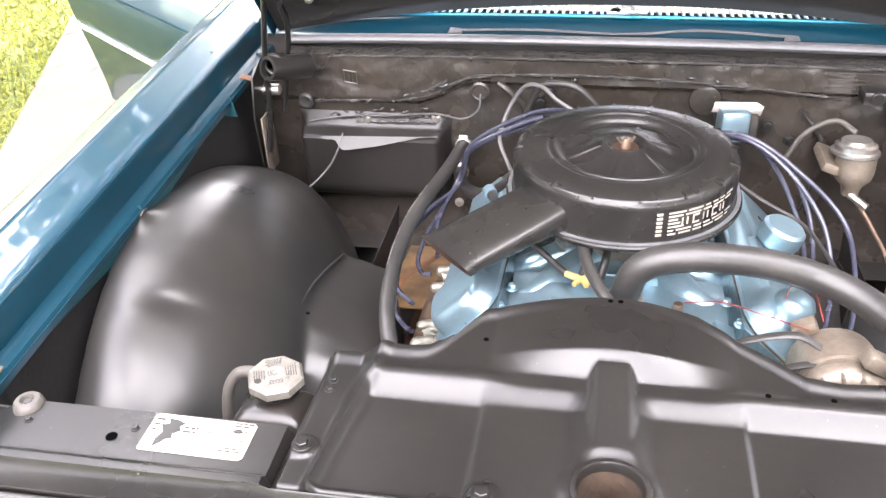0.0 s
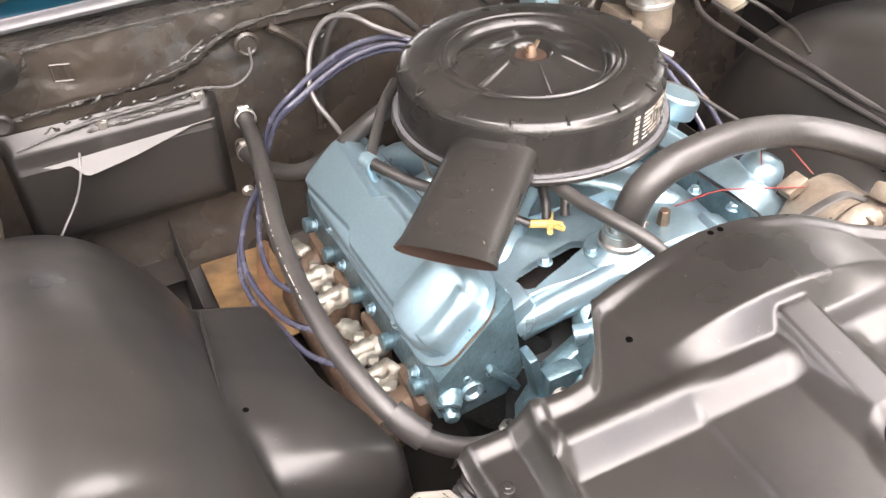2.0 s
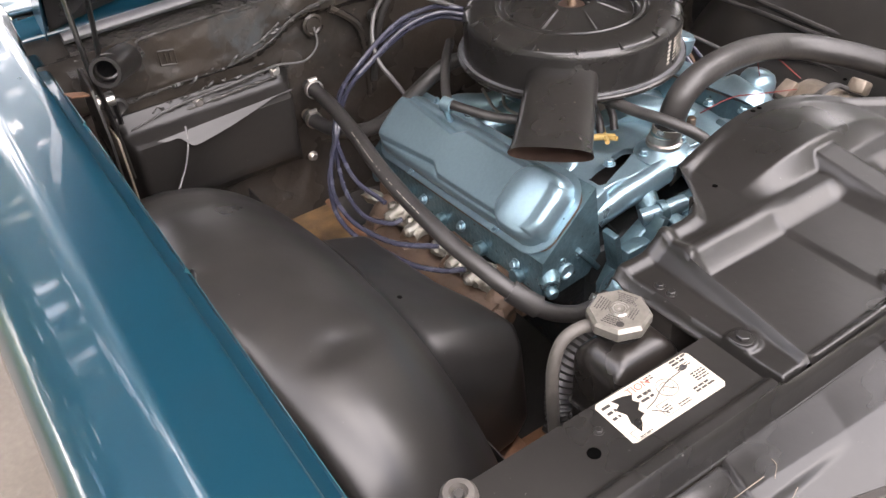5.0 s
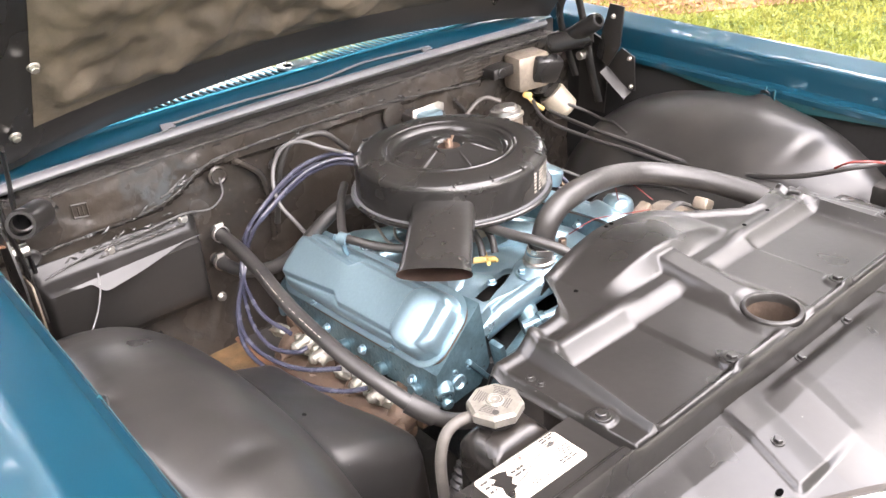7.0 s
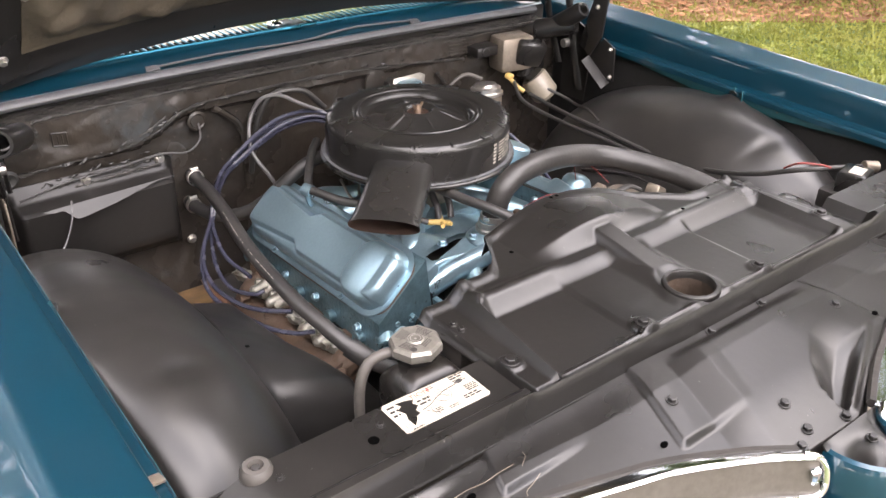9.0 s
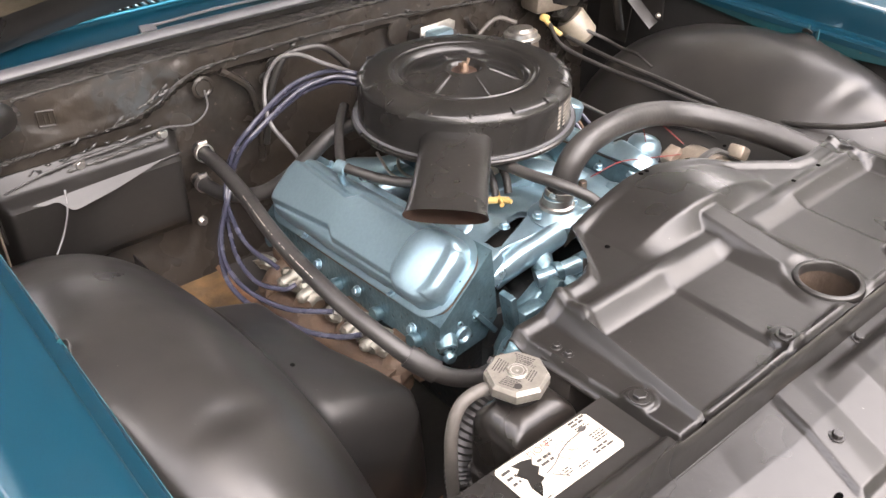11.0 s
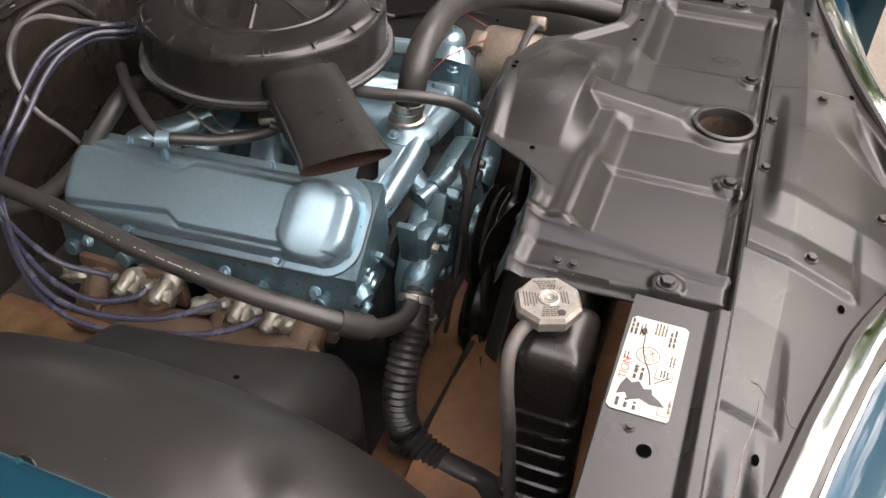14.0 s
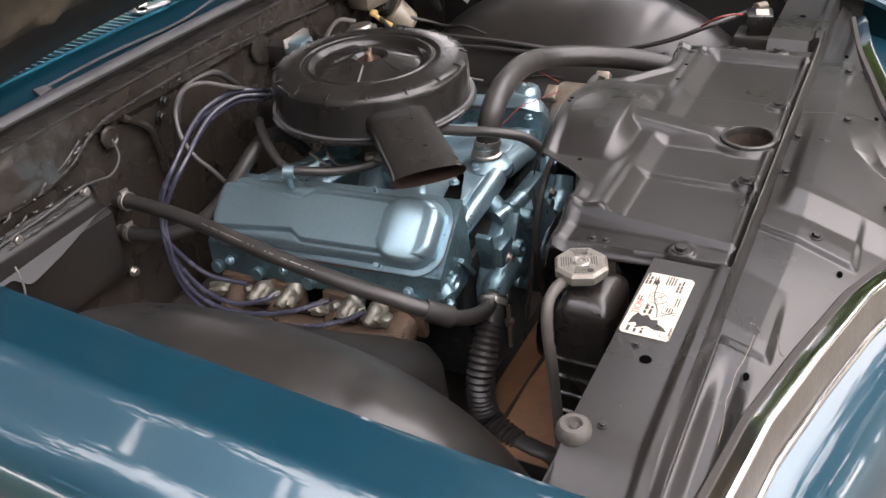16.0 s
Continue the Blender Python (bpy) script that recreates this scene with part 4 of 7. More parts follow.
def print_block(name, x0, x1, y0, pitch, rows, high, mat, parent, seed, z=0.8775):
    """Rows of small bars in word lengths, as print too small to read."""
    rnd, bm = random.Random(seed), B()
    for r in range(rows):
        x, end = x0, x1 - rnd.uniform(0.0, 0.25) * (x1 - x0)
        while x < end:
            w = min(rnd.uniform(1.2, 4.2) * high, end - x + 0.2 * high)
            box(bm, (x + w / 2, y0 - r * pitch, z), (w, high, 0.0004))
            x += w + 0.7 * high
    return part(name, bm, mat, parent)


for k, (x0, x1, y0, pitch, rows, high) in enumerate((
    (-0.542, -0.531, -0.669, 0.0080, 3, 0.0026), (-0.504, -0.486, -0.6785, 0.0062, 2, 0.0024), (-0.482, -0.470, -0.6645, 0.0032, 2, 0.0012),
    (-0.446, -0.424, -0.6645, 0.0042, 2, 0.0020), (-0.446, -0.428, -0.6735, 0.0030, 2, 0.0012), (-0.440, -0.423, -0.688, 0.0032, 4, 0.0013),
    (-0.452, -0.426, -0.7035, 0.0040, 2, 0.0018), (-0.478, -0.462, -0.7085, 0.0030, 2, 0.0012), (-0.494, -0.484, -0.7020, 0.0030, 3, 0.0012), (-0.536, -0.520, -0.7155, 0.003, 1, 0.0012),
)):
    print_block("text_block", x0, x1, y0, pitch, rows, high * 1.25, INK, label, 40 + k)
bm = B()
for p, r in (
    ([(-0.507, -0.6945), (-0.492, -0.691), (-0.478, -0.6845), (-0.462, -0.680), (-0.448, -0.679), (-0.436, -0.677)], 0.0004),
    ([(-0.504, -0.698), (-0.497, -0.705), (-0.492, -0.711)], 0.0003),
    ([(-0.443, -0.677), (-0.439, -0.6752), (-0.435, -0.6772), (-0.440, -0.6785), (-0.443, -0.677)], 0.0009),
    ([(-0.482, -0.690), (-0.474, -0.697), (-0.464, -0.695), (-0.459, -0.686), (-0.464, -0.677), (-0.474, -0.675), (-0.481, -0.682), (-0.482, -0.690)], 0.00022),
    ([(-0.478, -0.688), (-0.472, -0.684), (-0.466, -0.690), (-0.462, -0.685)], 0.0002), ([(-0.477, -0.681), (-0.470, -0.679), (-0.464, -0.682)], 0.0002),
    ([(-0.476, -0.693), (-0.469, -0.690), (-0.463, -0.692)], 0.0002),
):
    tube(bm, [(x, y, 0.8774) for x, y in p], r * 1.7, 5, 4)
for x0, y0, x1, y1 in ((-0.497, -0.697, -0.480, -0.713), (-0.540, -0.706, -0.524, -0.717)):
    tube(bm, [(x0, y0, 0.8773), (x1, y0, 0.8773), (x1, y1, 0.8773), (x0, y1, 0.8773), (x0, y0, 0.8773)], 0.0004, 4, 1, straight=True)
part("drawing", bm, INK, label)


def lettering(name, text, size, m, mat, parent):
    cu = bpy.data.curves.new(name, "FONT")
    cu.body, cu.size, cu.extrude = text, size, 0.0002
    ob = new(name, cu)
    me = bpy.data.meshes.new_from_object(ob)
    bpy.data.objects.remove(ob)
    me.transform(m)
    me.materials.clear()
    o = new(name, finish(me, mat))
    o.parent = parent
    o.matrix_parent_inverse = world_of(parent).inverted()
    return o


label.matrix_basis = Matrix.Translation((-0.477, -0.684, 0.8765))
lettering("word", "TION", 0.012, pose(-0.502, -0.666, 0.8774), REDINK, label)
lettering("word", "CAP", 0.006, pose(-0.490, -0.675, 0.8774), INK, label)


# ---- the engine ----
engine = thing("engine", (0, 0, 0.36), "light blue painted V8 engine with rusty exhaust manifolds", "engine")
TILT_Z = -0.07  # the engine falls towards the back
BANK = 44  # degrees by which the rocker covers lean outwards


def ez(y):
    return TILT_Z * (y + 0.267)


def bank_point(side, y, v, n):
    """A place on a cylinder bank: y along it, v from the outer edge inwards, n off the gasket face."""
    a = radians(BANK)
    return V(side * (0.2874 - v * math.cos(a) + n * math.sin(a)), y, 0.680 + ez(y) + v * math.sin(a) + n * math.cos(a))


VC0, VC1, VCW = -0.270, 0.236, 0.146


def inside(y, v, cy, hy, hv, r):
    """How far inside a rounded rectangle a place lies."""
    qx, qy = abs(y - cy) - (hy - r), abs(v - VCW / 2) - (hv - r)
    return r - (math.hypot(max(qx, 0), max(qy, 0)) + min(max(qx, qy), 0))


def shoulder(d, w):
    t = min(1.0, max(0.0, d / w))
    return math.sqrt(1 - (1 - t) ** 2)


def cover_height(y, v):
    """The height of the rocker cover's pressed lid."""
    d = inside(y, v, (VC0 + VC1) / 2, (VC1 - VC0) / 2 - 0.010, VCW / 2 - 0.011, 0.046)
    # raised spine whose edges draw in, then jog outwards half-way along
    e = along([(-0.30, 0.030), (0.004, 0.028), (0.028, 0.043), (0.245, 0.026)], y)
    m = min(v, VCW - v)
    h = 0.029 * shoulder(d, 0.015) + 0.0070 * step(e - 0.003, e + 0.004, m) * step(VC1 - 0.006, VC1 - 0.035, y)
    # drawn-in crease at the foot of the spine
    h -= 0.0022 * math.exp(-(((m - e + 0.005) / 0.0028) ** 2)) * shoulder(d - 0.004, 0.02) * step(VC1 - 0.010, VC1 - 0.035, y)
    # front bump as wide as the lid, a pillow that slants to the front
    b = inside(y, v, VC0 + 0.066, 0.056, VCW / 2 - 0.0115, 0.046)
    top = 0.047 - 0.020 * (1 - ramp(VC0 + 0.004, VC0 + 0.095, y)) ** 1.2
    return max(h, top * (0.80 * shoulder(b, 0.012) + 0.20 * shoulder(b, 0.050))) if d > 0 else 0.0


def valve_cover(side):
    def lid(u, v):
        y, w = VC0 + (VC1 - VC0) * v, VCW * u
        # round the corners of the flange
        r = 0.050
        qy, qw = abs(y - (VC0 + VC1) / 2) - ((VC1 - VC0) / 2 - r), abs(w - VCW / 2) - (VCW / 2 - r)
        if qy > 0 and qw > 0:
            m = max(qy, qw) / math.hypot(qy, qw)
            y -= math.copysign(qy * (1 - m), y - (VC0 + VC1) / 2)
            w -= math.copysign(qw * (1 - m), w - VCW / 2)
        return bank_point(side, y, w, 0.004 + cover_height(y, w))

    c = part("valve_cover", sheet(B(), lid, 110, 160, 0.002), BLUE, engine, "light blue enamelled pressed steel rocker cover", 50)
    bm = B()
    loop = []
    for k in range(48):
        a = 2 * math.pi * k / 48
        e = 0.42
        y = (VC0 + VC1) / 2 + ((VC1 - VC0) / 2 + 0.001) * math.copysign(abs(math.cos(a)) ** e, math.cos(a))
        w = VCW / 2 + (VCW / 2 + 0.001) * math.copysign(abs(math.sin(a)) ** e, math.sin(a))
        loop.append(bank_point(side, y, w, 0.001))
    lo = [bm.verts.new(p) for p in loop]
    hi = [bm.verts.new(p + V(0, 0, -0.004)) for p in loop]
    for i in range(48):
        bm.faces.new((lo[i], lo[(i + 1) % 48], hi[(i + 1) % 48], hi[i]))
    bm.faces.new(lo)
    bm.faces.new(hi[::-1])
    part("gasket", bm, IRON, c, "brown cork gasket")
    for y in (-0.153, 0.103):
        p = bank_point(side, y, 0.008, 0.007)
        repeat("bolt", BOLT_BLUE, Matrix.Translation(p) @ pose(0, 0, 0, 0, side * BANK, 0), c)
    for y in (-0.10, 0.15):
        p = bank_point(side, y, VCW - 0.008, 0.007)
        repeat("bolt", BOLT_BLUE, Matrix.Translation(p) @ pose(0, 0, 0, 0, side * BANK, 0), c)
    return c


def head(side):
    bm = B()
    pr = [(0.165, 0.645), (0.190, 0.612), (0.262, 0.603), (0.288, 0.616), (0.286, 0.660)]
    n = 14
    rows = []
    for i in range(n + 1):
        y = VC0 - 0.004 + (VC1 - VC0 + 0.008) * i / n
        row = [bm.verts.new(bank_point(side, y, w, -0.001)) for w in (0.002, VCW - 0.002)]
        row += [bm.verts.new((side * x, y, z + ez(y))) for x, z in pr]
        rows.append(row)
    for a, b in zip(rows, rows[1:]):
        for k in range(len(a)):
            j = (k + 1) % len(a)
            bm.faces.new((a[k], a[j], b[j], b[k]))
    bm.faces.new(rows[0])
    bm.faces.new(rows[-1][::-1])
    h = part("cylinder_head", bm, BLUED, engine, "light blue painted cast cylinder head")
    # cast bosses on the end and along the side
    part("core_plug", lathe(B(), (side * 0.240, VC0 - 0.003, 0.645), (0, -1, 0), [(0, 0.002), (0.009, 0.0016), (0.0115, 0.006), (0.0140, 0.0068), (0.0150, 0.004), (0.0150, -0.004)], 24), BLUE, h, "dished round core plug")
    for x, z in ((0.246, 0.668), (0.214, 0.664)):
        part("dowel", lathe(B(), (side * x, VC0 - 0.003, z), (0, -1, 0), [(0, 0.001), (0.003, 0.001), (0.0034, 0.004), (0.0052, 0.004), (0.0056, 0.0)], 12), BLUE, h)
    part("lug", lathe(B(), (side * 0.262, VC0 + 0.02, 0.652), (side * 0.45, -1, -0.35), [(0, 0), (0.017, 0), (0.018, 0.030), (0.015, 0.040), (0.009, 0.042), (0.007, 0.036), (0, 0.036)], 18), BLUED, h)
    part("lug", lathe(B(), (side * 0.268, VC0 + 0.012, 0.626), (side * 0.2, -1, -0.2), [(0, 0), (0.011, 0), (0.011, 0.028), (0.008, 0.032), (0, 0.032)], 14), BLUED, h)
    part("cast_rib", box(B(), (side * 0.196, VC0 - 0.004, 0.650), (0.010, 0.022, 0.070), 0.003, (0, side * 38, 0)), BLUED, h)
    for y in (-0.22, -0.12, 0.0, 0.12, 0.22):
        p = V(side * 0.290, y, 0.628 + ez(y))
        part("boss", cyl(B(), p - V(side * 0.02, 0, 0), p + V(side * 0.012, 0, 0.004), 0.013), BLUED, h)
    for y in (-0.21, -0.06, 0.06, 0.19):
        p = V(side * 0.289, y, 0.646 + ez(y))
        repeat("bolt", BOLT_BLUE, Matrix.Translation(p) @ pose(0, 0, 0, 0, side * 70, 0), h)
    return h


def exhaust(side):
    e = part("exhaust_manifold", tube(B(), [(side * 0.355, -0.22, 0.575), (side * 0.362, -0.1, 0.560), (side * 0.365, 0.05, 0.545), (side * 0.36, 0.17, 0.52), (side * 0.34, 0.26, 0.44)], 0.036, 12, 6, flat=0.9), IRON, engine, "brown rusty exhaust manifold")
    for y in (-0.20, -0.07, 0.06, 0.17):
        part("runner", tube(B(), [(side * 0.300, y, 0.610 + ez(y)), (side * 0.335, y, 0.600 + ez(y)), (side * 0.355, y + 0.01, 0.565 + ez(y))], 0.028, 10, 5), IRON, e)
        part("lug", lump((side * 0.345, y + 0.035, 0.618 + ez(y)), (0.017, 0.026, 0.015), y * 9 + side, 0.4), SHIELD, e, "dull silver casting lug")
        part("lug", lump((side * 0.362, y - 0.012, 0.590 + ez(y)), (0.020, 0.030, 0.016), y * 7 - side, -0.5), IRON, e)
        part("port_flange", box(B(), (side * 0.318, y, 0.612 + ez(y)), (0.018, 0.085, 0.060), 0.006), IRON, e)
    for y in (-0.155, -0.10, 0.035, 0.10):
        bm = B()
        p = V(side * 0.335, y, 0.640 + ez(y))
        lathe(bm, p, (side * 0.9, 0, -0.15), [(0, 0), (0.012, 0), (0.014, 0.012), (0.011, 0.020), (0.011, 0.038), (0.006, 0.044), (0, 0.044)], 14)
        part("spark_plug", bm, SHIELD, e, "spark plug in a tarnished heat shield")
        part("heat_shield", sheet(B(), lambda u, v, p=p, y=y: p + V(side * (-0.012 + 0.046 * v + 0.006 * math.sin(u * 5)), 0.0185 * math.cos(math.pi * u), 0.0165 * math.sin(math.pi * u) - 0.007 - 0.010 * v + 0.003 * math.sin(9 * v + 40 * y)), 14, 8, 0.002), SHIELD, e)
        part("port_nut", lathe(B(), p + V(side * 0.004, 0.030, -0.012), (side * 0.8, 0.2, 0.3), [(0, 0), (0.010, 0), (0.009, 0.010), (0.006, 0.014), (0, 0.014)], 6), SHIELD, e)
    e.matrix_basis = Matrix.Translation((-side * 0.026, 0, -0.024))
    return e


def lump(at, size, seed, turn=0.0):
    """A rough cast lug."""
    bm = B()
    bmesh.ops.create_icosphere(bm, subdivisions=3, radius=1.0)
    for v in bm.verts:
        c = v.co
        k = max(abs(c.x), abs(c.y), abs(c.z)) ** 0.6
        r = 1 / k * (1 + 0.28 * noise.fractal(c * 1.9 + V(seed, 0, 0), 1.0, 2.0, 3))
        v.co = V(c.x * size[0], c.y * size[1], c.z * size[2]) * r * 0.8
    bmesh.ops.transform(bm, matrix=Matrix.Translation(at) @ Matrix.Rotation(turn, 4, "Z"), verts=bm.verts)
    return bm


for s in (-1, 1):
    valve_cover(s)
    head(s)
    exhaust(s)

# block, front cover, pump
block = part("block", box(B(), (0, -0.01, 0.50), (0.36, 0.52, 0.28), 0.02), BLOCKM, engine, "grimy cast engine block, darkened for the shadow below the heads")
for s in (-1, 1):
    part("bank", box(B(), (s * 0.17, -0.005, 0.60), (0.16, 0.50, 0.12), 0.015, (0, s * 40, 0)), BLOCKM, block)
bm = B()
poly = [(-0.175, 0.40), (-0.185, 0.60), (-0.15, 0.66), (-0.085, 0.70), (0.085, 0.70), (0.15, 0.66), (0.185, 0.60), (0.175, 0.40)]
prism(bm, poly, 0.0, 0.030, 0.006, pose(0, -0.285, 0, 90, 0, 0))
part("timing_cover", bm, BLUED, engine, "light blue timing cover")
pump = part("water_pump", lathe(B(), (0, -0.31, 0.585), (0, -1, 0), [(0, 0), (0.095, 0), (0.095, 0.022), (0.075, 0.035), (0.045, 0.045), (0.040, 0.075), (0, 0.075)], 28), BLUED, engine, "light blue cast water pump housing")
part("inlet", tube(B(), [(-0.09, -0.325, 0.60), (-0.14, -0.325, 0.615), (-0.168, -0.322, 0.605), (-0.178, -0.32, 0.575)], 0.026, 12, 5), BLUED, pump)
part("outlet", tube(B(), [(0.09, -0.325, 0.60), (0.14, -0.325, 0.62), (0.165, -0.32, 0.65)], 0.026, 12, 5), BLUED, pump)
part("bypass", tube(B(), [(-0.07, -0.325, 0.63), (-0.085, -0.31, 0.68), (-0.07, -0.27, 0.715)], 0.020, 10, 5), BLUED, pump)
part("pad", box(B(), (-0.135, -0.318, 0.640), (0.055, 0.03, 0.075), 0.008), BLUED, pump)
part("rib", box(B(), (-0.105, -0.322, 0.67), (0.016, 0.03, 0.09), 0.004, (0, 25, 0)), BLUED, pump)
part("rib", box(B(), (-0.165, -0.305, 0.655), (0.012, 0.03, 0.11), 0.003, (0, -12, 0)), BLUED, pump)
for a in range(7):
    an = a * 0.9
    part("lug", cyl(B(), (0.085 * math.cos(an), -0.33, 0.585 + 0.085 * math.sin(an)), (0.085 * math.cos(an), -0.345, 0.585 + 0.085 * math.sin(an)), 0.012, seg=12), BLUED, pump)
for x, z in ((-0.150, 0.655), (-0.12, 0.60), (-0.173, 0.59), (-0.06, 0.672), (-0.03, 0.66), (0.06, 0.672), (0.12, 0.60)):
    repeat("bolt", BOLT_ZINC, pose(x, -0.338, z, 90, 0, 0), engine)
# hollow bolt bosses, a short heater pipe and the lines on the front of the cover
for x, z, r in ((-0.108, 0.652, 0.015), (-0.104, 0.618, 0.016), (-0.122, 0.585, 0.013), (-0.062, 0.690, 0.014)):
    part("boss", lathe(B(), (x, -0.312, z), (0, -1, 0), [(0, 0), (r + 0.003, 0), (r, 0.034), (r - 0.002, 0.037), (r - 0.006, 0.037), (r - 0.007, 0.024), (0, 0.024)], 18), BLUED, pump)
part("web", box(B(), (-0.106, -0.325, 0.635), (0.012, 0.026, 0.036), 0.003), BLUED, pump)
part("pipe", tube(B(), [(-0.105, -0.298, 0.700), (-0.07, -0.312, 0.706), (-0.03, -0.318, 0.708)], 0.014, 14, 4), BLUE, pump)
part("collar", lathe(B(), (-0.072, -0.311, 0.706), (1, -0.3, 0.05), [(0, -0.006), (0.018, -0.006), (0.0185, 0.0), (0.018, 0.006), (0, 0.006)], 18), BLUED, pump)
part("fuel_line", tube(B(), [(-0.040, -0.340, 0.735), (-0.052, -0.352, 0.700), (-0.070, -0.356, 0.650), (-0.092, -0.358, 0.590), (-0.110, -0.355, 0.520), (-0.120, -0.350, 0.450)], 0.0042, 8, 6), DARK, pump, "thin black fuel line")
part("stud", cyl(B(), (-0.168, -0.342, 0.560), (-0.172, -0.346, 0.470), 0.0048, seg=8), CAST, pump, "tan steel stud")
part("stud_nut", lathe(B(), (-0.170, -0.344, 0.520), (0, 0, 1), [(0, 0), (0.010, 0), (0.010, 0.010), (0, 0.010)], 6), CAST, pump)
fan = part("fan_hub", lathe(B(), (0, -0.385, 0.585), (0, -1, 0), [(0, 0), (0.07, 0), (0.072, 0.008), (0.055, 0.014), (0.055, 0.020), (0.072, 0.026), (0.070, 0.034), (0.03, 0.036), (0.03, 0.05), (0, 0.05)], 32), SATIN, engine, "black fan pulley and hub")
for k in range(4):
    an = math.pi * k / 2 + 0.62
    m = Matrix.Translation((0, -0.432, 0.585)) @ Matrix.Rotation(an, 4, "Y")
    bm = sheet(B(), lambda u, v: V(-0.030 - 0.022 * u + (0.060 + 0.040 * u) * v + 0.02 * u * u, 0.014 - 0.034 * v + 0.012 * math.sin(v * math.pi), 0.03 + 0.165 * u), 8, 8, 0.0018, (0, -1, 0))
    bmesh.ops.transform(bm, matrix=m, verts=bm.verts)
    part("blade", bm, DARK, fan)
for y, r in ((-0.372, 0.078), (-0.392, 0.082)):
    part("groove_rim", lathe(B(), (0, y, 0.585), (0, -1, 0), [(0, 0), (r, 0), (r + 0.002, 0.003), (r - 0.008, 0.009), (0, 0.009)], 36), SATIN, fan, "thin black pulley flange")
part("belt", tube(B(), [(0.062, -0.40, 0.56), (0.075, -0.40, 0.60), (0.16, -0.40, 0.70), (0.27, -0.40, 0.755), (0.31, -0.40, 0.74), (0.30, -0.40, 0.70), (0.20, -0.40, 0.58), (0.08, -0.40, 0.46), (0, -0.40, 0.43), (-0.07, -0.40, 0.47), (-0.065, -0.40, 0.58), (-0.03, -0.40, 0.645), (0.03, -0.40, 0.645)], 0.007, 6, 5), RUBBER, engine)
part("crank_pulley", lathe(B(), (0, -0.36, 0.42), (0, -1, 0), [(0, 0), (0.085, 0), (0.088, 0.008), (0.07, 0.015), (0.07, 0.03), (0.088, 0.04), (0.08, 0.05), (0, 0.05)], 32), SATIN, engine)

# intake manifold with its runners and crossover
intake = part("intake_manifold", box(B(), (0, 0.0, 0.715), (0.19, 0.24, 0.07), 0.015, (TILT_Z * 40, 0, 0)), BLUE, engine, "light blue cast intake manifold with water crossover")
for s in (-1, 1):
    for y0, y1 in ((-0.05, -0.16), (-0.02, -0.05), (0.03, 0.07), (0.06, 0.18)):
        part("runner", tube(B(), [(s * 0.03, y0, 0.745), (s * 0.09, (y0 + y1) / 2, 0.746 + ez(y1)), (s * 0.135, y1, 0.730 + ez(y1)), (s * 0.192, y1, 0.700 + ez(y1))], 0.026, 12, 5, flat=1.2), BLUE, intake)
    part("crossover", tube(B(), [(s * 0.02, -0.262, 0.735), (s * 0.07, -0.264, 0.730), (s * 0.12, -0.262, 0.722), (s * 0.160, -0.250, 0.700)], 0.019, 14, 5, flat=1.2), BLUE, intake)
    part("flange", box(B(), (s * 0.160, 0.0, 0.722 + ez(0)), (0.034, 0.47, 0.018), 0.004, (TILT_Z * 57, s * 26, 0)), BLUE, intake)
    part("end_flange", box(B(), (s * 0.160, -0.240, 0.728), (0.046, 0.045, 0.040), 0.008, (0, s * 26, 0)), BLUE, intake)
# Added dark sheet so the gap in the deck looks unlit.
part("valley_shade", sheet(B(), lambda u, v: V(-0.165 + 0.33 * u, -0.225 + 0.40 * v, 0.690), 4, 4, 0.002), DARK, intake)


def deck_fn(u, v):
    x, y = -0.172 + 0.344 * u, -0.262 + 0.150 * v
    z = 0.7475 - 0.030 * step(0.10, 0.0, v) - 0.10 * max(0.0, abs(x) - 0.12) + 0.0035 * noise.noise(V(x * 22, y * 22, 4))
    z += 0.007 * math.exp(-((x + 0.10) ** 2) / 0.0012 - (y + 0.165) ** 2 / 0.0006) - 0.010 * step(-0.20, -0.14, y) * step(0.05, 0.0, abs(abs(x) - 0.06))
    return V(x, y, z)


bm = sheet(B(), deck_fn, 230, 100, 0.012)
gap = []
for f in bm.faces:
    c = f.calc_center_median()
    t = min(1.0, max(0.0, (c.x + 0.128) / 0.090))
    if math.hypot(c.x + 0.128 - 0.090 * t, (c.y + 0.222 - 0.028 * t)) < 0.0185 - 0.007 * t:
        gap.append(f)
bmesh.ops.delete(bm, geom=gap, context="FACES")
part("deck", bm, BLUE, intake, "light blue cast deck with a kidney-shaped gap", 50)
part("thermostat_housing", lathe(B(), (0.005, -0.232, 0.735), (0, 0, 1), [(0.048, 0), (0.048, 0.014), (0.042, 0.020), (0.030, 0.026), (0.024, 0.034), (0.024, 0.055), (0, 0.055)], 24), BLUE, intake)
part("thermostat_neck", lathe(B(), (0.005, -0.232, 0.765), (0, 0, 1), [(0, 0), (0.030, 0), (0.030, 0.006), (0.026, 0.008), (0.026, 0.02), (0, 0.02)], 20), ZINC, intake)
for x, y, z in ((-0.033, -0.225, 0.755), (0.044, -0.235, 0.756), (-0.17, -0.18, 0.755), (-0.172, 0.0, 0.740), (-0.172, 0.14, 0.730), (0.17, -0.18, 0.755), (0.172, 0.0, 0.740), (-0.182, -0.245, 0.763), (0.182, -0.245, 0.763), (-0.10, -0.215, 0.758)):
    repeat("bolt", BOLT_BLUE, pose(x, y, z), intake)
part("sender", cyl(B(), (0.093, -0.21, 0.735), (0.093, -0.21, 0.770), 0.0095, 0.008, 6), COPPER, intake, "brass temperature sender")
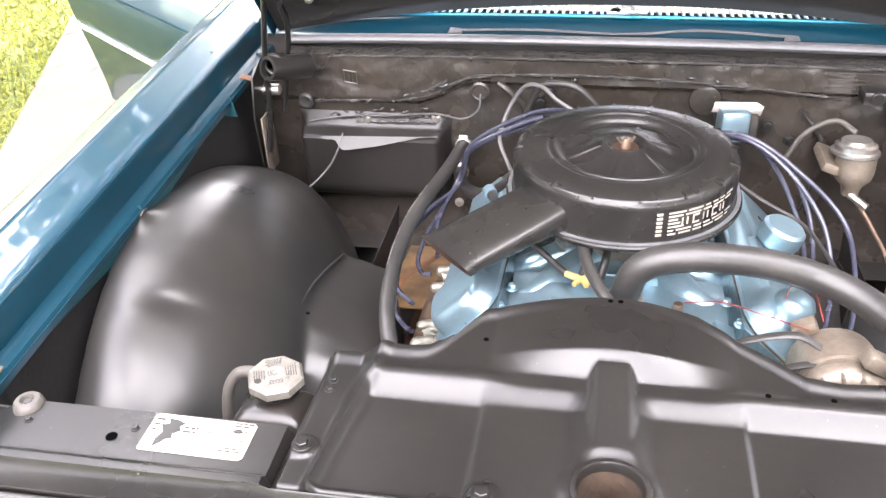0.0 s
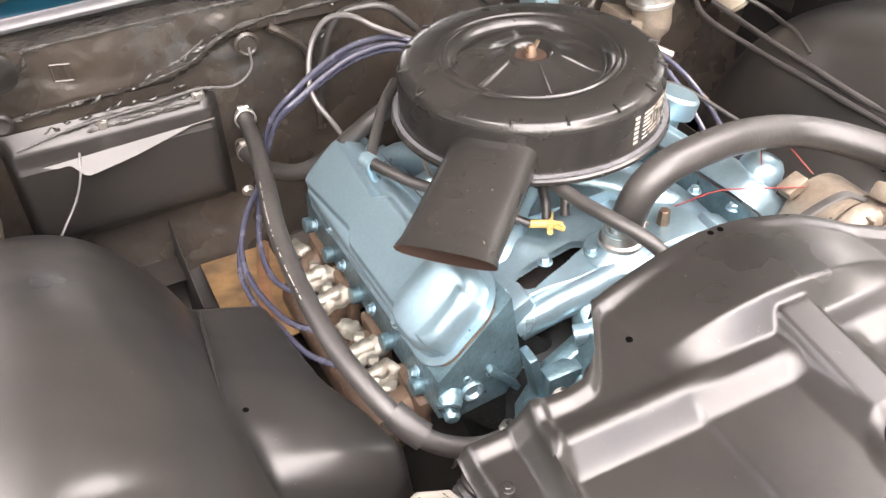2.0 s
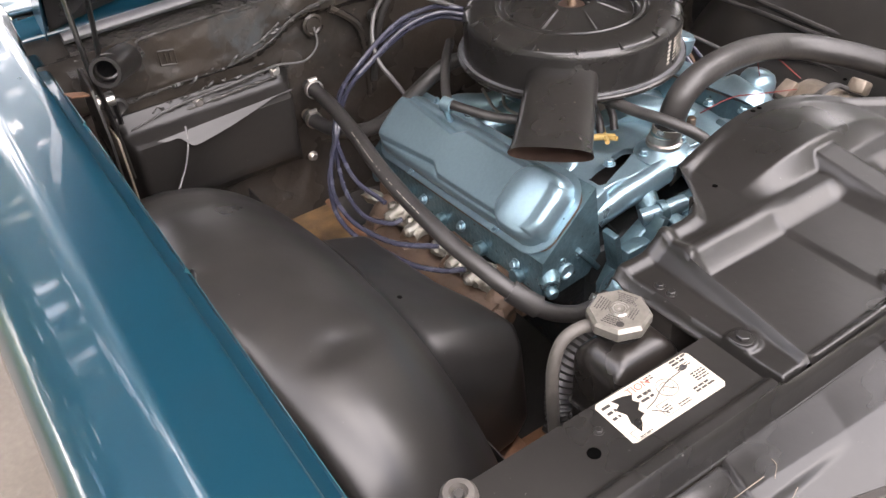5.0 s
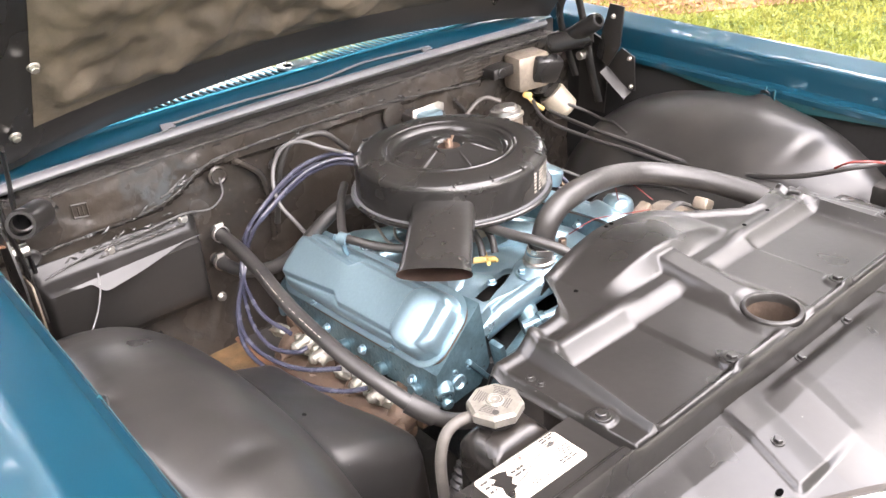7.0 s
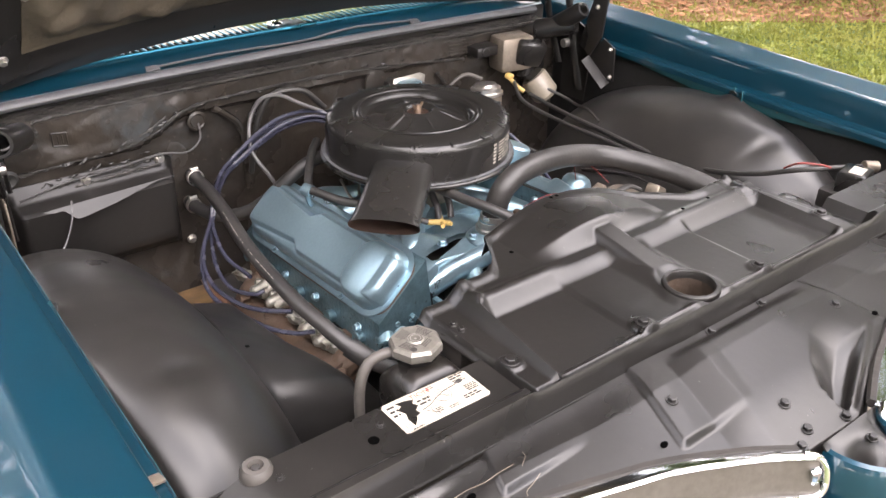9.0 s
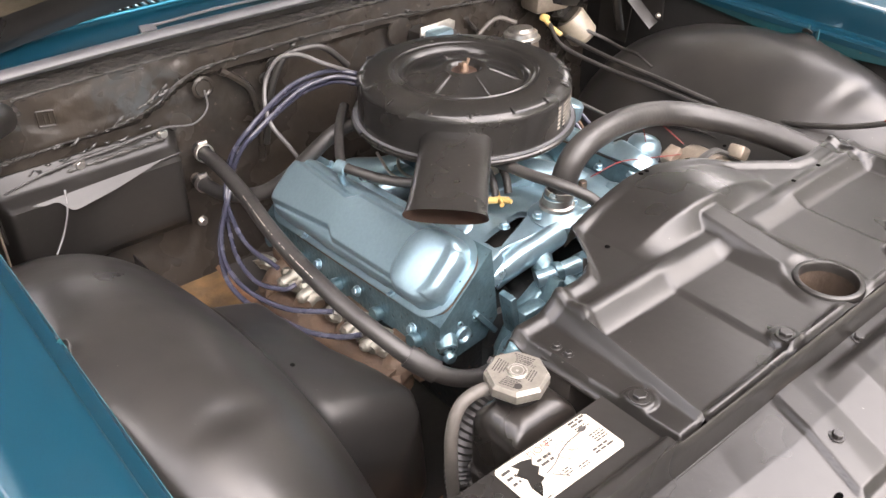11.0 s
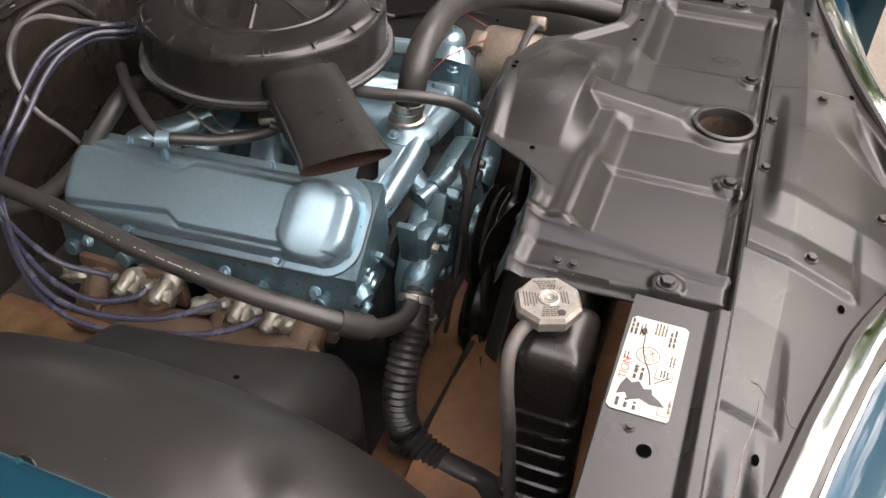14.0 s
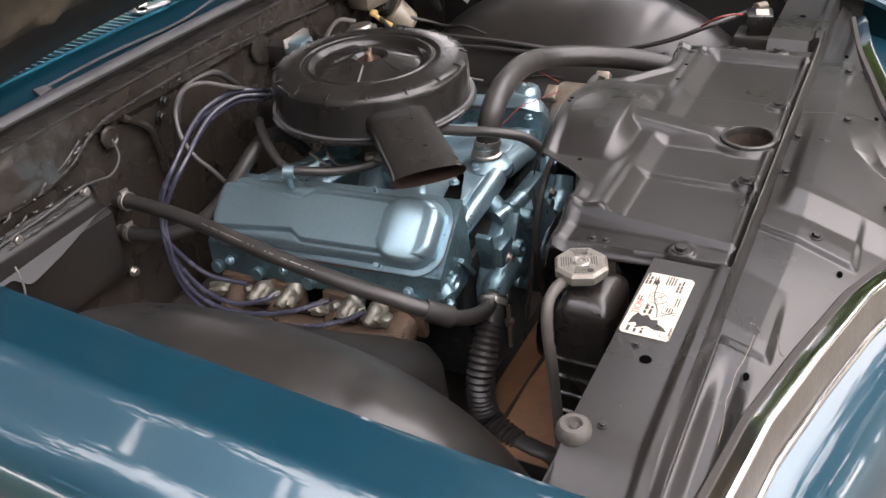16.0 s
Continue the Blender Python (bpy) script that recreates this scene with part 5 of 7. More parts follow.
carb = part("carburettor", box(B(), (0, 0.0, 0.775), (0.14, 0.15, 0.055), 0.008), CAST, engine, "dull tan zinc carburettor")
part("throat", lathe(B(), (0, 0, 0.79), (0, 0, 1), [(0, 0), (0.062, 0), (0.062, 0.03), (0.066, 0.034), (0.066, 0.045), (0, 0.045)], 28), CAST, carb)
part("choke_housing", box(B(), (-0.085, 0.03, 0.785), (0.04, 0.06, 0.03), 0.005), BLUED, carb)
part("lever", box(B(), (-0.088, -0.05, 0.780), (0.03, 0.05, 0.012), 0.004, (0, 10, 30)), ZINC, carb)
part("fuel_bowl", cyl(B(), (0.08, -0.02, 0.785), (0.12, -0.02, 0.785), 0.018), CAST, carb)
part("rod", tube(B(), [(-0.10, 0.06, 0.80), (-0.13, 0.02, 0.775), (-0.12, -0.04, 0.77)], 0.003, 6, 6), ZINC, carb)
part("linkage", tube(B(), [(-0.15, 0.06, 0.80), (-0.155, 0.0, 0.778), (-0.11, -0.05, 0.775), (-0.09, -0.08, 0.77)], 0.003, 6, 6), ZINC, carb)
# vacuum switch of yellow plastic beside the crossover
ys = part("vacuum_tee", tube(B(), [(-0.085, -0.150, 0.772), (-0.062, -0.158, 0.768), (-0.043, -0.166, 0.764)], 0.006, 10, 4), YELLOW, engine, "yellow plastic vacuum tee")
for dx, dy in ((-0.012, -0.02), (0.008, -0.022), (0.012, 0.018)):
    part("nipple", tube(B(), [(-0.058, -0.158, 0.768), (-0.058 + dx, -0.158 + dy, 0.770)], 0.0042, 8, 2), YELLOW, ys)

# ---- air cleaner ----
cleaner = thing("air_cleaner", (0, 0, 0.855), "round black lacquered air cleaner with snorkel and wing nut", "air filter")
AC = (0.0, 0.0)
lid_prof = [(0, 0.931), (0.010, 0.931), (0.022, 0.932), (0.031, 0.940), (0.036, 0.941), (0.045, 0.937), (0.085, 0.922), (0.098, 0.919), (0.104, 0.921), (0.110, 0.931), (0.116, 0.936), (0.120, 0.9365), (0.1235, 0.9335), (0.1275, 0.9335), (0.1310, 0.9370), (0.150, 0.9365), (0.172, 0.934), (0.181, 0.930), (0.1855, 0.922), (0.186, 0.910)]


def lid_face(u, v):
    r = lid_prof
    k = u * (len(r) - 1)
    i = min(int(k), len(r) - 2)
    rr = r[i][0] + (r[i + 1][0] - r[i][0]) * (k - i)
    z = r[i][1] + (r[i + 1][1] - r[i][1]) * (k - i)
    a = 2 * math.pi * v
    # six ribs that stiffen the dish
    q = abs((a / (math.pi / 3) + 0.25) % 1 - 0.5)
    if 0.04 < rr < 0.10:
        z += 0.0028 * (1 - step(0.008, 0.060, q)) * step(0.036, 0.05, rr) * step(0.102, 0.09, rr)
    # raised crescents round the dish
    if 0.066 < rr < 0.112:
        z += 0.007 * step(0.35, 0.65, math.cos(a - 1.75)) * bump_box(rr, 0, 0.078, 0.100, -1, 1, 0.010)
    return V(AC[0] + rr * math.cos(a), AC[1] + rr * math.sin(a), z)


lid = part("lid", sheet(B(), lid_face, (len(lid_prof) - 1) * 3, 300, 0.0012), LIDM, cleaner, "black lid with a dished and ribbed centre", 50)
TAB = mesh_of("tab", box(B(), (0.178, 0, 0.9325), (0.016, 0.0035, 0.004), 0.0012, (0, 18, 0)), LIDM)
for k in range(16):
    repeat("tab", TAB, Matrix.Rotation(2 * math.pi * (k + 0.3) / 16, 4, "Z"), lid)
part("wing_nut", tube(lathe(B(), (0, 0, 0.930), (0, 0, 1), [(0, 0), (0.009, 0), (0.007, 0.012), (0.004, 0.018), (0, 0.018)], 12), [(-0.014, -0.004, 0.950), (-0.008, -0.002, 0.942), (0, 0, 0.938), (0.008, 0.002, 0.942), (0.014, 0.004, 0.950)], 0.0032, 7, 4, flat=0.6), COPPER, cleaner, "tarnished copper-coloured wing nut")
part("cup", lathe(B(), (0, 0, 0.930), (0, 0, 1), [(0, 0.0022), (0.018, 0.0022), (0.022, 0.003), (0.0225, 0.001)], 24), LINER, cleaner)
body_prof = [(0.1865, 0.060), (0.1865, 0.010), (0.188, 0.004), (0.194, 0.001), (0.198, -0.002), (0.1985, -0.006), (0.195, -0.010), (0.185, -0.014), (0.16, -0.022), (0.115, -0.034), (0.075, -0.040), (0.07, -0.045), (0, -0.045)]
part("can", lathe(B(), (0, 0, 0.858), (0, 0, 1), [(0.15, 0.060), *body_prof], 96), LIDM, cleaner, "black can with a rolled bottom lip")
part("seal", lathe(B(), (0, 0, 0.858), (0, 0, 1), [(0.187, 0.0035), (0.1952, 0.0035), (0.1955, 0.002), (0.190, 0.001)], 96), STRIPR, cleaner)


def snork(u, v, grow=0.0, far=1.0):
    c0, c1 = V(-0.085, -0.085, 0.884), V(-0.263, -0.260, 0.864)
    d = (c1 - c0).normalized()
    w = V(0.7, -0.71, 0.0).normalized()
    n = w.cross(d).normalized()
    if n.z < 0:
        n = -n
    t = v * far
    a = 2 * math.pi * u
    hw, hh = 0.056 + 0.003 * t + 0.003 * step(0.94, 1.0, t) + grow, 0.030 - 0.009 * t + grow
    e = 0.55 + 0.30 * t
    ca, sa = math.cos(a), math.sin(a)
    # the mouth is cut at a slant
    slant = -0.011 * sa * step(0.6, 1.0, t)
    return c0 + (c1 - c0) * t + d * slant * -1 + w * hw * math.copysign(abs(ca) ** e, ca) + n * hh * math.copysign(abs(sa) ** e, sa)


def open_tube(fn, nu, nv):
    bm = B()
    rows = [[bm.verts.new(fn(i / nu, j / nv)) for i in range(nu)] for j in range(nv + 1)]
    for a, b in zip(rows, rows[1:]):
        for i in range(nu):
            bm.faces.new((a[i], a[(i + 1) % nu], b[(i + 1) % nu], b[i]))
    return bm


snorkel = part("snorkel", open_tube(lambda u, v: snork(u, v), 40, 14), LIDM, cleaner, "flat black snorkel", 50)
part("snorkel_liner", open_tube(lambda u, v: snork(u, 1 - v * 0.5, -0.0015 * (1 if v > 0.02 else 0.0)), 40, 8), LINER, snorkel, "brownish inside of the snorkel")
part("snorkel_baffle", sheet(B(), lambda u, v: snork(0, 0.45) * (1 - u) * 0 + V(*(snork(0.5 * v, 0.45) * (1 - u) + snork(1 - 0.5 * v, 0.45) * u)), 6, 12, 0.001), DARK, snorkel)
# silver decal, its print beyond reading
bm = B()
rnd = random.Random(3)


def decal_bar(a0, a1, z, h):
    n = 6
    lo, hi = [], []
    for k in range(n + 1):
        a = a0 + (a1 - a0) * k / n
        lo.append(bm.verts.new((0.1872 * math.cos(a), 0.1872 * math.sin(a), z)))
        hi.append(bm.verts.new((0.1872 * math.cos(a), 0.1872 * math.sin(a), z + h)))
    for k in range(n):
        bm.faces.new((lo[k], lo[k + 1], hi[k + 1], hi[k]))


A0, A1 = radians(-75), radians(-27)
for row in range(7):
    z = 0.871 + row * 0.0062
    a = A0 + 0.10
    while a < A1 - 0.03:
        w = rnd.uniform(0.05, 0.16)
        if row not in (2, 3, 4) or a < A0 + 0.2:
            decal_bar(a, min(a + w, A1), z, 0.0032)
        a += w + 0.025
for k in range(5):
    a = A0 + 0.22 + k * 0.105
    decal_bar(a, a + 0.015, 0.886, 0.013)
    if k % 2:
        decal_bar(a, a + 0.07, 0.897, 0.0035)
        decal_bar(a, a + 0.07, 0.884, 0.0035)
    else:
        decal_bar(a + 0.045, a + 0.062, 0.886, 0.013)
for row in range(6):
    decal_bar(A0, A0 + 0.05, 0.871 + row * 0.0072, 0.0045)
part("decal", bm, DECAL, cleaner, "worn silver decal with tuning figures")
lettering("word", "FRONT", 0.011, pose(-0.008, -0.150, 0.9362), LIDM, cleaner)


# ---- radiator ----
radiator = thing("radiator", (0, -0.57, 0.40), "black crossflow radiator with ribbed side tank and filler cap", "radiator")


def tank_fn(u, v, s=-1):
    a = 2 * math.pi * u
    e = 0.26
    ca, sa = math.cos(a), math.sin(a)
    z = 0.42 + 0.43 * v
    rib = 0.0035 * step(0.80, 0.97, math.sin(z * 2 * math.pi / 0.031)) if z < 0.775 else 0.0
    k = 0.30 + 0.70 * math.sqrt(max(0.0, 1 - ramp(0.93, 1.0, v) ** 2))
    return V(s * (0.425 + (0.050 + rib) * k * math.copysign(abs(ca) ** e, ca)), -0.586 + (0.038 + rib) * k * math.copysign(abs(sa) ** e, sa), z)


for s in (-1, 1):
    bm = open_tube(lambda u, v, s=s: tank_fn(u, v, s), 48, 220)
    top = [v for v in bm.verts if v.co.z > 0.8499]
    ed = [e for e in bm.edges if e.is_boundary and e.verts[0].co.z > 0.84]
    bmesh.ops.contextual_create(bm, geom=ed)
    part("tank", bm, TANKM, radiator, "glossy black ribbed side tank", 50)
part("core", box(B(), (0, -0.575, 0.62), (0.74, 0.05, 0.48), 0.004), DARK, radiator)
bm = B()
for i in range(24):
    box(bm, (0, -0.548, 0.40 + i * 0.019), (0.74, 0.006, 0.005), 0.001)
part("fins", bm, IRON, radiator)
part("filler_neck", lathe(B(), (-0.424, -0.569, 0.835), (0, 0, 1), [(0.024, 0), (0.024, 0.018), (0.030, 0.020), (0.030, 0.030), (0, 0.030)], 24), LIDM, radiator)
cap = part("filler_cap", lathe(B(), (-0.424, -0.569, 0.862), (0, 0, 1), [(0, 0), (0.034, 0), (0.0365, 0.003), (0.0365, 0.013), (0.033, 0.0175), (0.012, 0.0175), (0.010, 0.0195), (0.006, 0.019), (0, 0.018)], 8), CAPM, radiator, "octagonal zinc radiator cap with black print", 20)
rnd, bm = random.Random(8), B()
for q in range(4):
    for r in range(5):
        d, e = 0.0135 + 0.0030 * r, -0.0075 - 0.0008 * r
        while e < 0.0075 + 0.0008 * r:
            w = rnd.uniform(0.0012, 0.0040)
            a = q * math.pi / 2 + 0.4
            if not (q == 3 and r > 2):
                box(bm, (-0.424 + d * math.cos(a) - (e + w / 2) * math.sin(a), -0.569 + d * math.sin(a) + (e + w / 2) * math.cos(a), 0.8797), (0.0011, w, 0.0004), 0, (0, 0, math.degrees(a)))
            e += w + 0.0009
lathe(bm, (-0.440, -0.587, 0.8795), (0, 0, 1), [(0, 0.0004), (0.0045, 0.0004), (0.0045, 0)], 12)
part("print", bm, DARK, cap)
lettering("word", "31527", 0.0062, pose(-0.4035, -0.578, 0.8796, 0, 0, 90), DARK, cap)
part("tab_rivet", lathe(B(), (-0.424, -0.569, 0.8795), (0, 0, 1), [(0.012, 0), (0.011, 0.0016), (0.007, 0.0018), (0.005, 0.0008), (0, 0.0008)], 16), ZINC, cap)


# ---- hoses and cables ----
def hose(name, pts, r, mat, label, category, radius=None, n=8, seg=14, group=""):
    t = thing(name, pts[0], label, category, group)
    part("hose" if "hose" in name else "strand", tube(B(), pts, r, seg, n, radius=radius), mat, t)
    return t


def clamp(t, p, d, r, w=0.012):
    part("clamp", lathe(B(), Vector(p) - Vector(d).normalized() * w / 2, d, [(r, 0), (r + 0.002, 0.0005), (r + 0.002, w - 0.0005), (r, w)], 20), ZINC, t, "worm-drive hose clamp")
    u, v, _ = axis_frame(d)
    part("clamp_screw", cyl(B(), Vector(p) + v * (r + 0.004) - u * 0.009, Vector(p) + v * (r + 0.004) + u * 0.009, 0.0045, seg=8), ZINC, t)


h = hose("heater_hose", [(-0.330, 0.405, 0.730), (-0.337, 0.355, 0.740), (-0.346, 0.265, 0.744), (-0.365, 0.146, 0.746), (-0.382, 0.048, 0.742), (-0.389, -0.036, 0.733), (-0.389, -0.107, 0.722), (-0.384, -0.174, 0.708), (-0.372, -0.231, 0.692), (-0.350, -0.285, 0.665), (-0.315, -0.320, 0.635), (-0.265, -0.335, 0.612), (-0.215, -0.330, 0.600), (-0.180, -0.320, 0.598)], 0.0138, RUBBER, "black rubber heater hose sweeping past the engine", "hose")
clamp(h, (-0.335, 0.370, 0.738), (0.05, 1, -0.1), 0.0165)
part("hose_sleeve", tube(B(), [(-0.352, -0.278, 0.667), (-0.340, -0.295, 0.655), (-0.325, -0.312, 0.642)], 0.0185, 12, 4), RUBBER, h)
h = hose("heater_hose", [(-0.346, 0.395, 0.672), (-0.342, 0.36, 0.670), (-0.325, 0.310, 0.668), (-0.285, 0.255, 0.682), (-0.245, 0.220, 0.715), (-0.205, 0.195, 0.760), (-0.165, 0.182, 0.792), (-0.130, 0.178, 0.803), (-0.10, 0.170, 0.800), (-0.07, 0.16, 0.775), (-0.05, 0.15, 0.74)], 0.0142, RUBBER, "black rubber heater hose rising behind the engine", "hose")
clamp(h, (-0.343, 0.378, 0.669), (0.02, 1, 0), 0.0155)
h = hose("radiator_hose", [(0.006, -0.234, 0.778), (0.010, -0.236, 0.805), (0.022, -0.240, 0.845), (0.055, -0.240, 0.868), (0.105, -0.237, 0.875), (0.165, -0.232, 0.872), (0.225, -0.228, 0.862), (0.285, -0.232, 0.848), (0.340, -0.262, 0.836), (0.385, -0.325, 0.825), (0.412, -0.400, 0.815), (0.425, -0.48, 0.80), (0.428, -0.53, 0.79)], 0.0225, RUBBER, "thick black upper radiator hose", "hose")
clamp(h, (0.007, -0.235, 0.792), (0.1, 0, 1), 0.0235)
low = hose("radiator_hose", [(-0.195, -0.328, 0.600), (-0.226, -0.334, 0.572), (-0.262, -0.338, 0.540), (-0.292, -0.340, 0.495), (-0.304, -0.345, 0.445), (-0.312, -0.362, 0.412), (-0.330, -0.410, 0.398), (-0.340, -0.455, 0.398), (-0.352, -0.505, 0.400), (-0.412, -0.57, 0.42)], 0.024, RUBBER, "black lower radiator hose with a ribbed bend", "hose", radius=lambda i, n: 0.0225 + (0.0045 if 12 < i < 64 and i % 2 else 0.0), n=10)
clamp(low, (-0.203, -0.3295, 0.593), (-0.65, -0.1, -0.6), 0.0245)
hose("overflow_hose", [(-0.440, -0.560, 0.858), (-0.462, -0.552, 0.862), (-0.487, -0.548, 0.852), (-0.503, -0.552, 0.82), (-0.508, -0.560, 0.76), (-0.505, -0.565, 0.68), (-0.500, -0.57, 0.58), (-0.495, -0.57, 0.50)], 0.0075, RUBBER2, "thin grey overflow hose from the radiator cap", "hose")
h = hose("vacuum_hose", [(-0.130, 0.185, 0.840), (-0.165, 0.150, 0.828), (-0.205, 0.095, 0.808), (-0.225, 0.060, 0.806), (-0.232, 0.045, 0.808), (-0.222, 0.02, 0.805), (-0.19, -0.03, 0.797), (-0.15, -0.08, 0.800), (-0.11, -0.11, 0.815)], 0.0085, RUBBER, "thin black breather hose clipped above the rocker cover", "hose")
part("clip", lathe(B(), (-0.238, 0.056, 0.806), (0.35, -0.9, -0.05), [(0.0095, 0), (0.0125, 0.001), (0.0125, 0.020), (0.0095, 0.021)], 18), BLUE, h, "pale blue painted hose clip")
part("clip_foot", tube(B(), [(-0.236, 0.05, 0.800), (-0.226, 0.055, 0.770), (-0.205, 0.06, 0.752)], 0.006, 8, 4), BLUE, h)
hose("vacuum_hose", [(-0.055, -0.120, 0.830), (-0.058, -0.170, 0.838), (-0.050, -0.220, 0.838), (-0.035, -0.265, 0.836), (-0.008, -0.315, 0.820), (0.010, -0.350, 0.785)], 0.0095, RUBBER, "thin black hose crossing in front of the air cleaner", "hose")
hose("vacuum_hose", [(-0.085, -0.150, 0.772), (-0.11, -0.13, 0.782), (-0.14, -0.11, 0.80), (-0.15, -0.08, 0.81)], 0.006, RUBBER, "thin black vacuum hose on the yellow tee", "hose")
for dx in (0.0, 0.03):
    hose("vacuum_hose", [(-0.058 + dx, -0.150, 0.765), (-0.052 + dx, -0.135, 0.79), (-0.045 + dx, -0.10, 0.815), (-0.04 + dx, -0.08, 0.83)], 0.007, RUBBER, "short black vacuum hose under the air cleaner", "hose")

# worn white print along the heater hose
bm = B()
rnd = random.Random(8)
line = smooth_line([(-0.365, 0.146, 0.746), (-0.382, 0.048, 0.742), (-0.389, -0.036, 0.733), (-0.389, -0.107, 0.722)], 16)
for i, p in enumerate(line[:-1]):
    if rnd.random() < 0.55:
        d = (line[i + 1] - p).normalized()
        o = V(-0.62, -0.1, 0.78).normalized() * 0.0152
        tube(bm, [p + o - d * 0.0016, p + o + d * rnd.uniform(0.0005, 0.0020)], 0.0007, 5, 1, straight=True)
hp = thing("hose_print", (-0.38, 0.05, 0.755), "worn white printing along a black rubber hose", "print", kind="stuff")
part("marks", bm, DECAL, hp)

# plug leads
leads = (
    [(0.03, 0.26, 0.82), (-0.054, 0.222, 0.856), (-0.100, 0.250, 0.868), (-0.155, 0.268, 0.858), (-0.205, 0.268, 0.840), (-0.265, 0.256, 0.815), (-0.303, 0.262, 0.785), (-0.320, 0.290, 0.725), (-0.338, 0.285, 0.680), (-0.393, 0.218, 0.655), (-0.422, 0.155, 0.634), (-0.426, 0.091, 0.621), (-0.415, 0.019, 0.622), (-0.400, -0.041, 0.634), (-0.360, -0.092, 0.642)],
    [(0.03, 0.27, 0.815), (-0.054, 0.228, 0.846), (-0.100, 0.256, 0.857), (-0.155, 0.276, 0.846), (-0.205, 0.276, 0.828), (-0.268, 0.266, 0.802), (-0.305, 0.272, 0.772), (-0.324, 0.295, 0.715), (-0.344, 0.288, 0.670), (-0.400, 0.215, 0.640), (-0.432, 0.140, 0.616), (-0.434, 0.069, 0.604), (-0.416, 0.000, 0.603), (-0.400, -0.075, 0.610), (-0.372, -0.125, 0.616), (-0.350, -0.155, 0.628)],
    [(0.03, 0.27, 0.825), (-0.060, 0.232, 0.868), (-0.105, 0.260, 0.878), (-0.160, 0.284, 0.866), (-0.212, 0.284, 0.846), (-0.272, 0.274, 0.815), (-0.310, 0.282, 0.775), (-0.328, 0.298, 0.715), (-0.345, 0.280, 0.675), (-0.362, 0.215, 0.648), (-0.362, 0.170, 0.630), (-0.352, 0.117, 0.622), (-0.350, 0.100, 0.620)],
    [(0.03, 0.28, 0.815), (-0.060, 0.238, 0.852), (-0.105, 0.268, 0.862), (-0.162, 0.292, 0.850), (-0.215, 0.292, 0.832), (-0.276, 0.284, 0.800), (-0.314, 0.292, 0.760), (-0.330, 0.300, 0.705), (-0.352, 0.275, 0.660), (-0.385, 0.190, 0.622), (-0.392, 0.110, 0.606), (-0.372, 0.050, 0.612), (-0.352, 0.036, 0.620)],
)
for p in leads:
    hose("spark_plug_lead", p, 0.0046, WIREM, "dark violet spark plug lead looping to the exhaust side", "wire", group="plug leads", seg=9)
hose("coil_lead", [(0.02, 0.27, 0.81), (-0.055, 0.245, 0.862), (-0.125, 0.255, 0.900), (-0.158, 0.282, 0.917), (-0.192, 0.300, 0.912), (-0.217, 0.306, 0.880), (-0.235, 0.290, 0.842), (-0.242, 0.262, 0.808), (-0.222, 0.240, 0.765), (-0.20, 0.23, 0.72)], 0.0042, GREYW, "pale grey coil lead in a high loop", "wire", seg=9)
hose("vacuum_line", [(-0.04, 0.30, 0.86), (-0.085, 0.305, 0.905), (-0.125, 0.315, 0.912), (-0.165, 0.325, 0.90), (-0.19, 0.335, 0.85), (-0.20, 0.345, 0.79), (-0.205, 0.36, 0.72)], 0.0065, RUBBER, "dark hose against the bulkhead", "hose")
right_leads = (
    [(0.13, 0.30, 0.82), (0.22, 0.22, 0.855), (0.30, 0.17, 0.82), (0.37, 0.12, 0.74), (0.385, 0.04, 0.67), (0.365, -0.05, 0.64), (0.348, -0.10, 0.640)],
    [(0.13, 0.31, 0.82), (0.23, 0.24, 0.85), (0.33, 0.20, 0.80), (0.42, 0.14, 0.72), (0.42, 0.0, 0.65), (0.375, -0.13, 0.63), (0.348, -0.155, 0.632)],
    [(0.14, 0.30, 0.81), (0.24, 0.25, 0.84), (0.32, 0.22, 0.79), (0.36, 0.18, 0.72), (0.365, 0.10, 0.66), (0.35, 0.035, 0.635)],
    [(0.14, 0.31, 0.81), (0.24, 0.26, 0.83), (0.30, 0.24, 0.78), (0.345, 0.19, 0.70), (0.36, 0.13, 0.64), (0.35, 0.10, 0.625)],
)
for p in right_leads:
    hose("spark_plug_lead", p, 0.0046, WIREM, "dark violet spark plug lead looping to the exhaust side", "wire", group="plug leads", seg=9)

# distributor and coil block behind the air cleaner
dist = thing("distributor", (0.10, 0.30, 0.70), "black distributor cap behind the air cleaner", "distributor")
part("cap", lathe(B(), (0.08, 0.30, 0.70), (0, 0, 1), [(0.05, 0), (0.055, 0.04), (0.050, 0.08), (0.03, 0.10), (0, 0.10)], 20), DARK, dist)
coil = thing("ignition_box", (0.215, 0.36, 0.80), "light blue metal box with a bright bracket on the bulkhead", "ignition box")
part("box", box(B(), (0.220, 0.335, 0.832), (0.058, 0.050, 0.066), 0.008, (0, 0, 8)), BLUE, coil)
part("bracket", prism(B(), [(-0.045, -0.01), (0.05, -0.014), (0.055, 0.004), (0.04, 0.012), (-0.04, 0.010)], 0, 0.004, 0.001, pose(0.222, 0.345, 0.862, 80, 0, 0)), ZINC, coil)
part("plug", box(B(), (0.258, 0.34, 0.828), (0.020, 0.03, 0.05), 0.004), DARK, coil)
part("mount", box(B(), (0.215, 0.385, 0.832), (0.05, 0.06, 0.04), 0.005), DARK, coil)

# oil breather on the far rocker cover
br = thing("oil_breather", (0.272, 0.008, 0.73), "light blue oil filler cap on the rocker cover", "oil cap")
